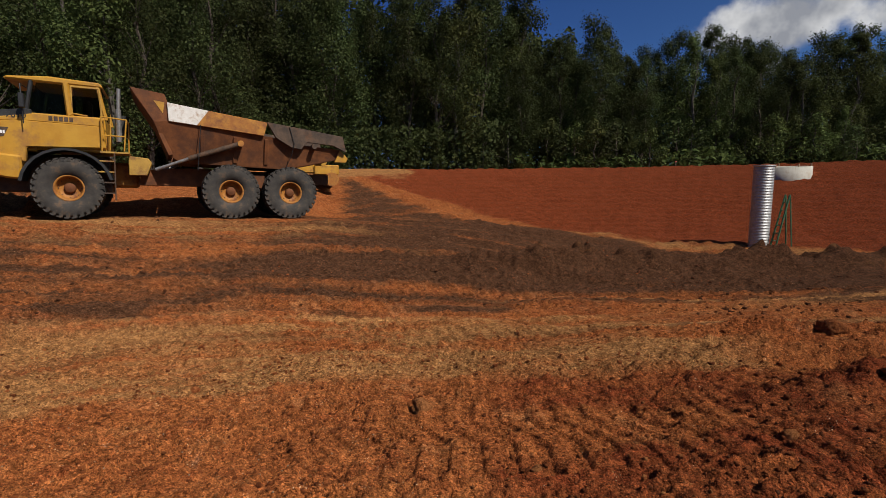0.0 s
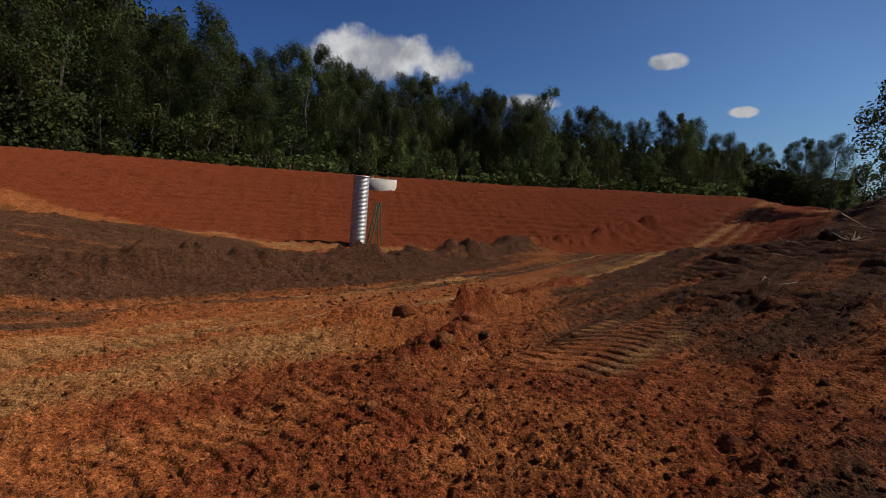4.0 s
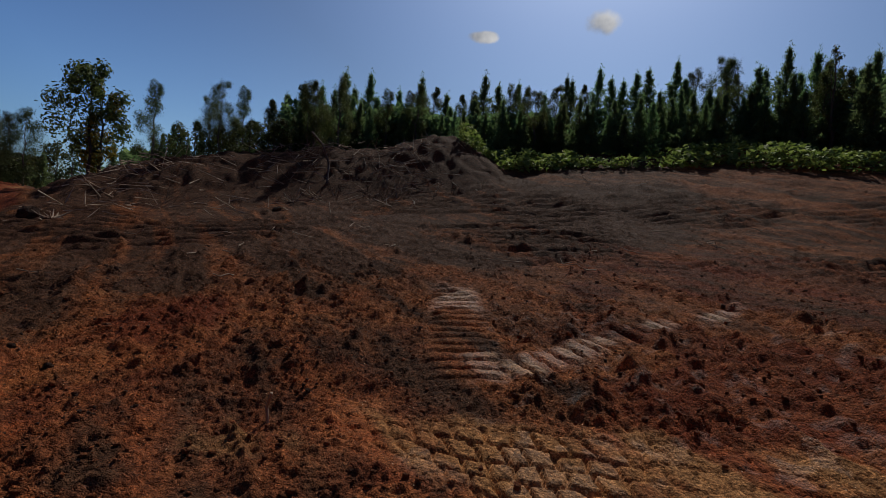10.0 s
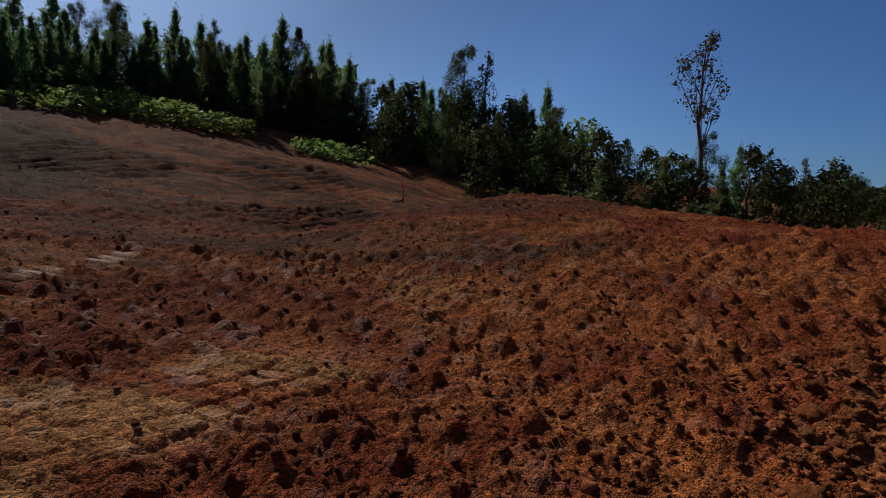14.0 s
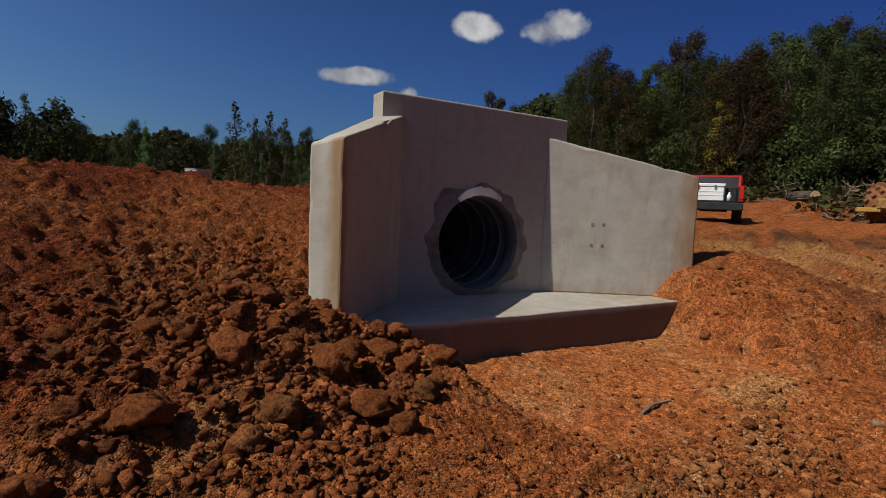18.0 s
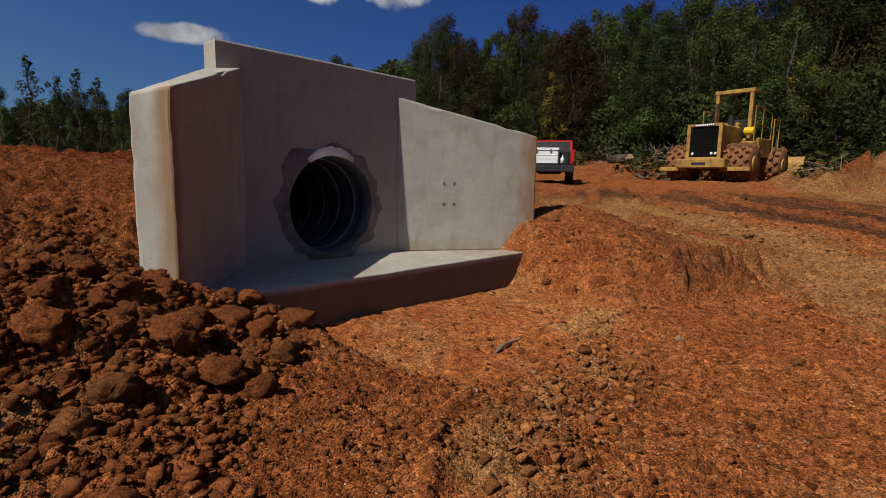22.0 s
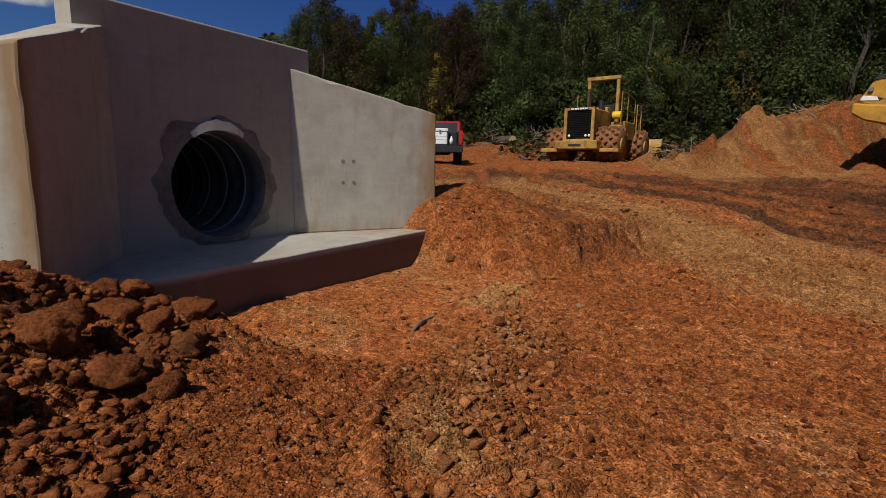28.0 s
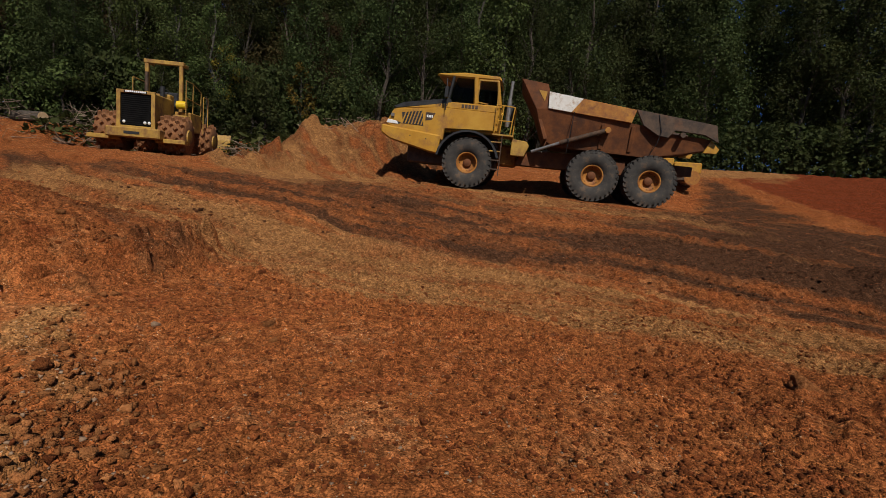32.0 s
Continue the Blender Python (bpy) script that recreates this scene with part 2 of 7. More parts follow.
    colour = blend(sharpen(sep.outputs[1], mid, 0.5), colour, tan)
    # small pale stones and dark crumbs lying in the soil
    vor = n.new("ShaderNodeTexVoronoi")
    vor.inputs["Scale"].default_value = 34
    l.new(co, vor.inputs["Vector"])
    finish = n.new("ShaderNodeVertexColor")
    finish.layer_name = "finish"
    fin = n.new("ShaderNodeSeparateColor")
    l.new(finish.outputs["Color"], fin.inputs[0])
    pale = pair((1, 1, 1), (0, 0, 0), vor.outputs["Distance"], 0.14, 0.20)
    more = n.new("ShaderNodeMath")
    more.operation = "MULTIPLY_ADD"
    more.inputs[1].default_value = 0.16
    l.new(fin.outputs[1], more.inputs[0])
    l.new(tex(5.0, 3), more.inputs[2])
    gate = pair((0, 0, 0), (1, 1, 1), more.outputs[0], 0.60, 0.64)
    mul = n.new("ShaderNodeMath")
    mul.operation = "MULTIPLY"
    l.new(pale, mul.inputs[0])
    l.new(gate, mul.inputs[1])
    stone = n.new("ShaderNodeRGB")
    stone.outputs[0].default_value = (0.5, 0.33, 0.2, 1)
    colour = blend(mul.outputs[0], colour, stone.outputs[0])
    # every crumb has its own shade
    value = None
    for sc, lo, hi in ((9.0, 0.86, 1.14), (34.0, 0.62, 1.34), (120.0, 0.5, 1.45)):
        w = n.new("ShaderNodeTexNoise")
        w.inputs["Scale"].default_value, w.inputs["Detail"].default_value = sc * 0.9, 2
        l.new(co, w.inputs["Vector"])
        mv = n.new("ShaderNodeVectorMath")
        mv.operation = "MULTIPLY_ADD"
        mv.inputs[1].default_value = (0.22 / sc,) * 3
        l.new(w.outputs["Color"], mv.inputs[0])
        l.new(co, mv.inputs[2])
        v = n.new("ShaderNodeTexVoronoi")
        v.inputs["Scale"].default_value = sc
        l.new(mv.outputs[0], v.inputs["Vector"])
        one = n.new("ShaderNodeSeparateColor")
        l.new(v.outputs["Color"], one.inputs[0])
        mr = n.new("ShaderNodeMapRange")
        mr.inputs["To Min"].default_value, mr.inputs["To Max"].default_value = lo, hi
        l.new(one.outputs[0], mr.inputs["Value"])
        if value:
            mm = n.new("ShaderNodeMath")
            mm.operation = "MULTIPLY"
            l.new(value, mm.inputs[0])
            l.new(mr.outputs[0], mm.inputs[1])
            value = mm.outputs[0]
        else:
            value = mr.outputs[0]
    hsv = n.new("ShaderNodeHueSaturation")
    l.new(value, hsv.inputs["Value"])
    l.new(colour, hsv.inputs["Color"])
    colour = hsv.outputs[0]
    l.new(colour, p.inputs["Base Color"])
    p.inputs["Specular IOR Level"].default_value = 0.05
    wet = n.new("ShaderNodeMapRange")
    wet.inputs["To Min"].default_value, wet.inputs["To Max"].default_value = 0.85, 1.0
    l.new(mid, wet.inputs["Value"])
    slick = n.new("ShaderNodeMath")
    slick.operation = "MULTIPLY_ADD"
    slick.inputs[1].default_value = -0.42
    l.new(fin.outputs[0], slick.inputs[0])
    l.new(wet.outputs[0], slick.inputs[2])
    l.new(slick.outputs[0], p.inputs["Roughness"])
    sheen = n.new("ShaderNodeMath")
    sheen.operation = "MULTIPLY_ADD"
    sheen.inputs[1].default_value, sheen.inputs[2].default_value = 0.22, 0.05
    l.new(fin.outputs[0], sheen.inputs[0])
    l.new(sheen.outputs[0], p.inputs["Specular IOR Level"])
    p.inputs["Diffuse Roughness"].default_value = 0.7

    def crumbs(scale):
        """lumps pressed together: the domes of a cell pattern, pushed about by noise"""
        w = n.new("ShaderNodeTexNoise")
        w.inputs["Scale"].default_value, w.inputs["Detail"].default_value = scale * 0.8, 3
        l.new(co, w.inputs["Vector"])
        mixv = n.new("ShaderNodeVectorMath")
        mixv.operation = "MULTIPLY_ADD"
        mixv.inputs[1].default_value = (0.35 / scale,) * 3
        l.new(w.outputs["Color"], mixv.inputs[0])
        l.new(co, mixv.inputs[2])
        v = n.new("ShaderNodeTexVoronoi")
        v.inputs["Scale"].default_value = scale
        v.inputs["Randomness"].default_value = 1.0
        l.new(mixv.outputs[0], v.inputs["Vector"])
        inv = n.new("ShaderNodeMath")
        inv.operation = "SUBTRACT"
        inv.inputs[0].default_value = 1.0
        l.new(v.outputs["Distance"], inv.inputs[1])
        return inv.outputs[0]

    prev = None
    for height_of, strength, dist in ((crumbs(9.0), 0.6, 0.03), (crumbs(30.0), 1.0, 0.024), (tex(60.0, 4, 0.7), 0.8, 0.014), (crumbs(95.0), 1.0, 0.010)):
        bp = n.new("ShaderNodeBump")
        bp.inputs["Distance"].default_value = dist
        trodden = n.new("ShaderNodeMath")
        trodden.operation = "MULTIPLY"
        trodden.inputs[1].default_value = strength
        l.new(mask.outputs["Alpha"], trodden.inputs[0])
        l.new(trodden.outputs[0], bp.inputs["Strength"])
        l.new(height_of, bp.inputs["Height"])
        if prev:
            l.new(prev, bp.inputs["Normal"])
        prev = bp.outputs[0]
    l.new(prev, p.inputs["Normal"])
    return m


def clod_material(name, a, b, scale=7.0, rough=0.95, bump=0.9, fine=22, tint=0.5):
    """A lump of earth: crumbs stuck together, pitted between."""
    m = material(name, a, b, scale, rough, bump=0.0, tint=tint, spec=0.12)
    n, l = m.node_tree.nodes, m.node_tree.links
    p = n["Principled BSDF"]
    p.inputs["Diffuse Roughness"].default_value = 1.0
    co = n.new("ShaderNodeTexCoord").outputs["Object"]
    # every crumb of a joined mesh has its own shade
    shade = n.new("ShaderNodeMapRange")
    shade.inputs["To Min"].default_value, shade.inputs["To Max"].default_value = 0.65, 1.35
    l.new(n.new("ShaderNodeNewGeometry").outputs["Random Per Island"], shade.inputs["Value"])
    hsv = n.new("ShaderNodeHueSaturation")
    l.new(shade.outputs[0], hsv.inputs["Value"])
    l.new(p.inputs["Base Color"].links[0].from_socket, hsv.inputs["Color"])
    l.new(hsv.outputs[0], p.inputs["Base Color"])
    prev = None
    for sc, detail, dist in ((2.2, 3, 0.10), (7.0, 9, 0.10), (26.0, 6, 0.03)):
        v = n.new("ShaderNodeTexNoise")
        v.inputs["Scale"].default_value, v.inputs["Detail"].default_value, v.inputs["Roughness"].default_value = sc, detail, 0.72
        l.new(co, v.inputs["Vector"])
        bp = n.new("ShaderNodeBump")
        bp.inputs["Strength"].default_value, bp.inputs["Distance"].default_value = 1.0, dist
        l.new(v.outputs["Fac"], bp.inputs["Height"])
        if prev:
            l.new(prev, bp.inputs["Normal"])
        prev = bp.outputs[0]
    l.new(prev, p.inputs["Normal"])
    return m


SOIL = soil_material()


def concrete_material():
    """Cast concrete: faint mottling, pour streaks, air holes, and by the sheet's mask clay-brown run-off and a dark
    brown film with painted-in shade.
    """
    m = material("concrete", (0.36, 0.335, 0.285), (0.45, 0.425, 0.365), 3.0, 0.88, bump=0.12, fine=160, dirt=(0.33, 0.27, 0.205), dirt_amount=0.22, dirt_scale=0.9)
    n, l = m.node_tree.nodes, m.node_tree.links
    p = n["Principled BSDF"]
    colour = p.inputs["Base Color"].links[0].from_socket
    co = n.new("ShaderNodeTexCoord").outputs["Object"]

    def tex(scale, detail, stretch=(1, 1, 1)):
        mp = n.new("ShaderNodeMapping")
        mp.inputs["Scale"].default_value = stretch
        l.new(co, mp.inputs["Vector"])
        t = n.new("ShaderNodeTexNoise")
        t.inputs["Scale"].default_value, t.inputs["Detail"].default_value, t.inputs["Roughness"].default_value = scale, detail, 0.65
        l.new(mp.outputs[0], t.inputs["Vector"])
        return t.outputs["Fac"]

    def over(fac, colour, c):
        x = n.new("ShaderNodeMix")
        x.data_type = "RGBA"
        l.new(fac, x.inputs["Factor"])
        l.new(colour, x.inputs["A"])
        x.inputs["B"].default_value = (*c, 1)
        return x.outputs["Result"]

    def ranged(v, a, b, top):
        mr = n.new("ShaderNodeMapRange")
        mr.inputs["From Min"].default_value, mr.inputs["From Max"].default_value, mr.inputs["To Max"].default_value = a, b, top
        l.new(v, mr.inputs["Value"])
        return mr.outputs[0]

    colour = over(ranged(tex(2.2, 6, (1, 1, 7)), 0.52, 0.75, 0.5), colour, (0.47, 0.45, 0.40))
    colour = over(ranged(tex(5.0, 5, (1.6, 1.6, 0.22)), 0.56, 0.78, 0.55), colour, (0.27, 0.225, 0.17))
    holes = n.new("ShaderNodeTexVoronoi")
    holes.inputs["Scale"].default_value = 16
    l.new(co, holes.inputs["Vector"])
    colour = over(ranged(holes.outputs["Distance"], 0.085, 0.06, 0.75), colour, (0.12, 0.10, 0.08))
    mask = n.new("ShaderNodeVertexColor")
    mask.layer_name = "run_off_and_shade"
    ragged = n.new("ShaderNodeMath")
    ragged.operation = "MULTIPLY_ADD"
    ragged.inputs[1].default_value = 1.3
    l.new(tex(6.0, 8, (1, 1, 0.35)), ragged.inputs[0])
    sep = n.new("ShaderNodeSeparateColor")
    l.new(mask.outputs["Color"], sep.inputs[0])
    flat = n.new("ShaderNodeVectorMath")
    flat.operation = "MULTIPLY"
    flat.inputs[1].default_value = (1, 1, 0)
    l.new(co, flat.inputs[0])
    total = sep.outputs[0]
    for edge_at, reach in (((-5.92, -0.12, 0), 0.34), ((-1.12, 0.0, 0), 0.15)):
        gap = n.new("ShaderNodeVectorMath")
        gap.operation = "DISTANCE"
        gap.inputs[1].default_value = edge_at
        l.new(flat.outputs[0], gap.inputs[0])
        add = n.new("ShaderNodeMath")
        l.new(total, add.inputs[0])
        l.new(ranged(gap.outputs["Value"], reach, 0.02, 0.8), add.inputs[1])
        total = add.outputs[0]
    l.new(total, ragged.inputs[2])
    colour = over(ranged(ragged.outputs[0], 0.72, 1.4, 0.85), colour, (0.27, 0.155, 0.065))
    # dark brown: soil film, and shade painted on faces turned from the sun
    ragged2 = n.new("ShaderNodeMath")
    ragged2.operation = "MULTIPLY_ADD"
    ragged2.inputs[1].default_value = 0.9
    l.new(tex(3.0, 8), ragged2.inputs[0])
    l.new(sep.outputs[1], ragged2.inputs[2])
    colour = over(ranged(ragged2.outputs[0], 0.75, 1.35, 0.9), colour, (0.17, 0.095, 0.052))
    l.new(colour, p.inputs["Base Color"])
    return m


def run_off_and_shade(ob, rule):
    """Marks a piece: rule gives, from the local s, q and z, a share of clay run-off and a share of brown film with
    painted shade.
    """
    me = ob.data
    layer = me.color_attributes.new("run_off_and_shade", "FLOAT_COLOR", "POINT")
    flat = []
    for v in me.vertices:
        a, b = rule(-v.co.x, v.co.y, v.co.z)
        flat += [a, b, 0.0, 1.0]
    layer.data.foreach_set("color", flat)
    return ob


CONCRETE = concrete_material()
MORTAR = material("damp mortar", (0.13, 0.115, 0.098), (0.25, 0.225, 0.195), 6.0, 0.9, bump=0.5, fine=40)
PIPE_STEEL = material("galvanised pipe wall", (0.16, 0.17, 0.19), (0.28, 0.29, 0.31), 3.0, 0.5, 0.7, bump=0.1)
GALVANISED = material("galvanised steel", (0.36, 0.36, 0.36), (0.50, 0.50, 0.49), 7.0, 0.5, 0.6, bump=0.06)
YELLOW = material("yellow paint", (0.42, 0.20, 0.018), (0.50, 0.265, 0.03), 2.5, 0.42, bump=0.05, dirt=(0.26, 0.12, 0.04), dirt_amount=0.35, dirt_scale=2.0, spec=0.5)
OLD_YELLOW = material("worn yellow paint", (0.34, 0.19, 0.032), (0.45, 0.265, 0.05), 3.0, 0.6, bump=0.12, dirt=(0.17, 0.075, 0.03), dirt_amount=0.5, dirt_scale=2.5)
RUSTY = material("rusty steel", (0.10, 0.034, 0.012), (0.20, 0.068, 0.02), 2.5, 0.8, 0.1, bump=0.2, dirt=(0.07, 0.03, 0.016), dirt_amount=0.4)
RUST_ORANGE = material("rust showing through yellow paint", (0.28, 0.10, 0.018), (0.44, 0.19, 0.026), 3.5, 0.65, bump=0.15, dirt=(0.16, 0.055, 0.02), dirt_amount=0.4, dirt_scale=3)
WHITE_PAINT = material("white primer patch", (0.62, 0.58, 0.52), (0.74, 0.71, 0.66), 5.0, 0.6, dirt=(0.35, 0.2, 0.1), dirt_amount=0.25, dirt_scale=4)
DARK_STEEL = material("dark scuffed steel", (0.045, 0.030, 0.021), (0.105, 0.064, 0.040), 4.0, 0.65, 0.2, bump=0.15, dirt=(0.16, 0.07, 0.03), dirt_amount=0.3)
RUBBER = material("tyre rubber", (0.032, 0.029, 0.026), (0.066, 0.057, 0.048), 3.0, 0.9, bump=0.2, dirt=(0.14, 0.08, 0.042), dirt_amount=0.24, dirt_scale=3)
BLACK = material("black plastic", (0.014, 0.014, 0.015), (0.03, 0.03, 0.03), 4.0, 0.5, bump=0.05)
GREY_STEEL = material("grey steel rod", (0.22, 0.21, 0.20), (0.36, 0.34, 0.32), 5.0, 0.4, 0.6, bump=0.05)
MUDDY = material("mud caked steel", (0.15, 0.06, 0.022), (0.27, 0.115, 0.042), 5.0, 0.9, bump=0.6, fine=25, dirt=(0.16, 0.075, 0.035), dirt_amount=0.35, dirt_scale=4)
RED_PAINT = material("red car paint", (0.34, 0.018, 0.016), (0.40, 0.025, 0.02), 2.0, 0.25, bump=0.0, spec=0.6)
BLACK_PAINT = material("black car paint", (0.012, 0.012, 0.013), (0.02, 0.02, 0.02), 2.0, 0.3, bump=0.0)
WHITE_PLASTIC = material("white enamel", (0.72, 0.72, 0.70), (0.8, 0.8, 0.78), 3.0, 0.4, bump=0.02)
GRILLE_BLACK = material("dull black grille", (0.006, 0.006, 0.006), (0.014, 0.013, 0.012), 4.0, 0.85, bump=0.05, spec=0.1)
TANK_YELLOW = material("bright yellow plastic", (0.66, 0.42, 0.015), (0.76, 0.50, 0.02), 3.0, 0.4, bump=0.0)
TAIL_RED = material("tail lamp lens", (0.4, 0.02, 0.015), (0.5, 0.03, 0.02), 3.0, 0.2, bump=0.0)
LADDER_GREEN = material("green fibreglass", (0.03, 0.10, 0.05), (0.045, 0.14, 0.07), 4.0, 0.5)
BARK = material("bark", (0.040, 0.031, 0.023), (0.09, 0.07, 0.053), 6.0, 0.95, bump=0.6, fine=20, tint=0.5)
PALE_BARK = material("pale bark", (0.05, 0.043, 0.034), (0.10, 0.088, 0.07), 6.0, 0.95, bump=0.4, fine=20, tint=0.4)
DEAD_WOOD = material("dead wood", (0.15, 0.10, 0.065), (0.27, 0.20, 0.14), 8.0, 0.95, bump=0.4, tint=0.5)
CUT_WOOD = material("cut wood", (0.48, 0.30, 0.15), (0.62, 0.42, 0.23), 8.0, 0.85, bump=0.2)
CLOD_RED = clod_material("clay clod", (0.24, 0.066, 0.021), (0.54, 0.185, 0.058), 7.0, 0.95, bump=0.9, fine=22, tint=0.5)
CLAY_CRUMB = clod_material("clay crumbs", (0.13, 0.034, 0.011), (0.34, 0.105, 0.032), 9.0, 0.95, bump=0.9, fine=22, tint=0.2)
CLOD_TAN = clod_material("tan clay clod", (0.26, 0.092, 0.03), (0.52, 0.215, 0.075), 7.0, 0.95, bump=0.9, fine=22, tint=0.5)
CLOD_BROWN = clod_material("brown earth clod", (0.09, 0.034, 0.015), (0.20, 0.078, 0.032), 7.0, 0.95, bump=0.9, fine=22, tint=0.5)
CLOD_DARK = clod_material("dark earth clod", (0.045, 0.022, 0.013), (0.13, 0.066, 0.038), 7.0, 0.95, bump=0.9, fine=22, tint=0.5)
STONE = material("pale stone", (0.22, 0.13, 0.075), (0.36, 0.24, 0.15), 6.0, 0.85, bump=0.4, fine=30, tint=0.3)
PINK = material("pink survey tape", (0.75, 0.10, 0.10), (0.85, 0.16, 0.14), 4.0, 0.6, bump=0.0)
LEAF_OAK = leaf_material("oak leaves", (0.024, 0.034, 0.011), (0.066, 0.080, 0.026), 0.8)
LEAF_LIGHT = leaf_material("poplar leaves", (0.038, 0.052, 0.015), (0.098, 0.118, 0.035), 0.6)
LEAF_TURN = leaf_material("turning leaves", (0.11, 0.10, 0.014), (0.26, 0.19, 0.035), 0.4)
LEAF_RUST = leaf_material("rusty leaves", (0.032, 0.024, 0.010), (0.075, 0.054, 0.020), 0.4)
NEEDLE = leaf_material("pine needles", (0.062, 0.112, 0.045), (0.145, 0.22, 0.082), 0.5, 0.6)
WEED = leaf_material("weeds", (0.10, 0.17, 0.035), (0.22, 0.30, 0.08), 0.4)
GLASS = bpy.data.materials.new("window glass")
GLASS.use_nodes = True
gp = GLASS.node_tree.nodes["Principled BSDF"]
# glass colour darkened to stand in for the unlit cab interior
gp.inputs["Base Color"].default_value, gp.inputs["Roughness"].default_value = (0.22, 0.26, 0.25, 1), 0.03
gp.inputs["Transmission Weight"].default_value, gp.inputs["IOR"].default_value = 1.0, 1.1
LAMP_GLASS = material("lamp glass", (0.7, 0.7, 0.68), (0.8, 0.8, 0.78), 3.0, 0.12, bump=0.0)

# ---------------------------------------------------------------- small builders


def part(name, bm, mat, parent=None, label="", smooth=False, kind="", category=""):
    """Links a bmesh as one mesh object, under a thing or a part."""
    me = bpy.data.meshes.new(name)
    bmesh.ops.recalc_face_normals(bm, faces=bm.faces)
    bm.to_mesh(me)
    bm.free()
    mats = mat if isinstance(mat, (list, tuple)) else [mat]
    for x in mats:
        me.materials.append(x)
    if smooth:
        me.polygons.foreach_set("use_smooth", [True] * len(me.polygons))
    ob = new(name, me)
    if parent is not None:
        ob.parent = parent
    return tagged(ob, label, category, "", kind)


def box(bm, x0, x1, y0, y1, z0, z1, bevel=0.0):
    g = bmesh.ops.create_cube(bm, size=1.0, matrix=Matrix.Translation(((x0 + x1) / 2, (y0 + y1) / 2, (z0 + z1) / 2)) @ Matrix.Diagonal((x1 - x0, y1 - y0, z1 - z0, 1)))
    if bevel:
        edges = list({e for v in g["verts"] for e in v.link_edges})
        bmesh.ops.bevel(bm, geom=edges, offset=bevel, segments=1, affect="EDGES", profile=0.5)
    return bm


def boxes(*specs, bevel=0.0):
    bm = bmesh.new()
    for s in specs:
        box(bm, *s, bevel=bevel)
    return bm


def rod(bm, a, b, r, r2=None, sides=8):
    a, b = Vector(a), Vector(b)
    d = b - a
    m = Matrix.Translation((a + b) / 2) @ d.to_track_quat("Z", "Y").to_matrix().to_4x4()
    bmesh.ops.create_cone(bm, cap_ends=True, segments=sides, radius1=r, radius2=r if r2 is None else r2, depth=d.length, matrix=m)
    return bm


def rods(points, r, sides=8):
    """A bent tube through the points."""
    bm = bmesh.new()
    for a, b in zip(points, points[1:]):
        rod(bm, a, b, r, sides=sides)
    for q in points[1:-1]:
        bmesh.ops.create_icosphere(bm, subdivisions=1, radius=r * 1.02, matrix=Matrix.Translation(q))
    return bm


def extrude_outline(outline, y0, y1, bevel=0.0):
    """A prism: the outline in x and z, drawn out from y0 to y1."""
    bm = bmesh.new()
    a = [bm.verts.new((x, y0, z)) for x, z in outline]
    b = [bm.verts.new((x, y1, z)) for x, z in outline]
    bm.faces.new(a)
    bm.faces.new(b[::-1])
    k = len(a)
    for i in range(k):
        bm.faces.new((a[i], b[i], b[(i + 1) % k], a[(i + 1) % k]))
    bmesh.ops.recalc_face_normals(bm, faces=bm.faces)
    if bevel:
        bmesh.ops.bevel(bm, geom=list(bm.edges), offset=bevel, segments=1, affect="EDGES", profile=0.5)
    return bm


def lathe(profile, axis="Z", sides=32, closed=False):
    """Turns a profile of (radius, height) round an axis."""
    bm = bmesh.new()
    rings = []
    for r, h in profile:
        ring = []
        for i in range(sides):
            c, s = math.cos(2 * math.pi * i / sides) * r, math.sin(2 * math.pi * i / sides) * r
            ring.append(bm.verts.new((c, s, h) if axis == "Z" else (c, h, s) if axis == "Y" else (h, c, s)))
        rings.append(ring)
    pairs = list(zip(rings, rings[1:])) + ([(rings[-1], rings[0])] if closed else [])
    for p, q in pairs:
        for i in range(sides):
            bm.faces.new((p[i], p[(i + 1) % sides], q[(i + 1) % sides], q[i]))
    return bm


def lump(rng, size, rough=0.35, sub=2):
    """An uneven clod or stone: angular at large, crumbly at small."""
    bm = bmesh.new()
    bmesh.ops.create_icosphere(bm, subdivisions=sub, radius=1.0)
    off = Vector((rng.uniform(0, 90), rng.uniform(0, 90), rng.uniform(0, 90)))
    sx, sy, sz = rng.uniform(0.75, 1.2), rng.uniform(0.75, 1.2), rng.uniform(0.55, 0.85)
    cuts = [(Vector((rng.gauss(0, 1), rng.gauss(0, 1), rng.gauss(0, 1))).normalized(), rng.uniform(0.55, 0.9)) for _ in range(7)]
    for v in bm.verts:
        d = v.co.normalized()
        k = 1.0
        for c, lim in cuts:
            t = d.dot(c)
            if t > 0.05:
                k = min(k, lim / t)
        k *= 1 + rough * 0.5 * noise.noise(d * 2.2 + off) + rough * 0.5 * noise.noise(d * 5.0 + off) + rough * 0.42 * noise.noise(d * 11 + off)
        v.co = Vector((d.x * sx, d.y * sy, d.z * sz)) * k * size
    return bm


def thing(name, m, label, category, group=""):
    ob = new(name)
    ob.matrix_world = m
    return tagged(ob, label, category, group)


def bars(width, height, count, depth=0.004):
    """Plain bars in place of writing, in the x-z plane."""
    bm = bmesh.new()
    w = width / count
    for i in range(count):
        box(bm, i * w + w * 0.12, (i + 1) * w - w * 0.12, -depth, 0, 0, height)
    return bm


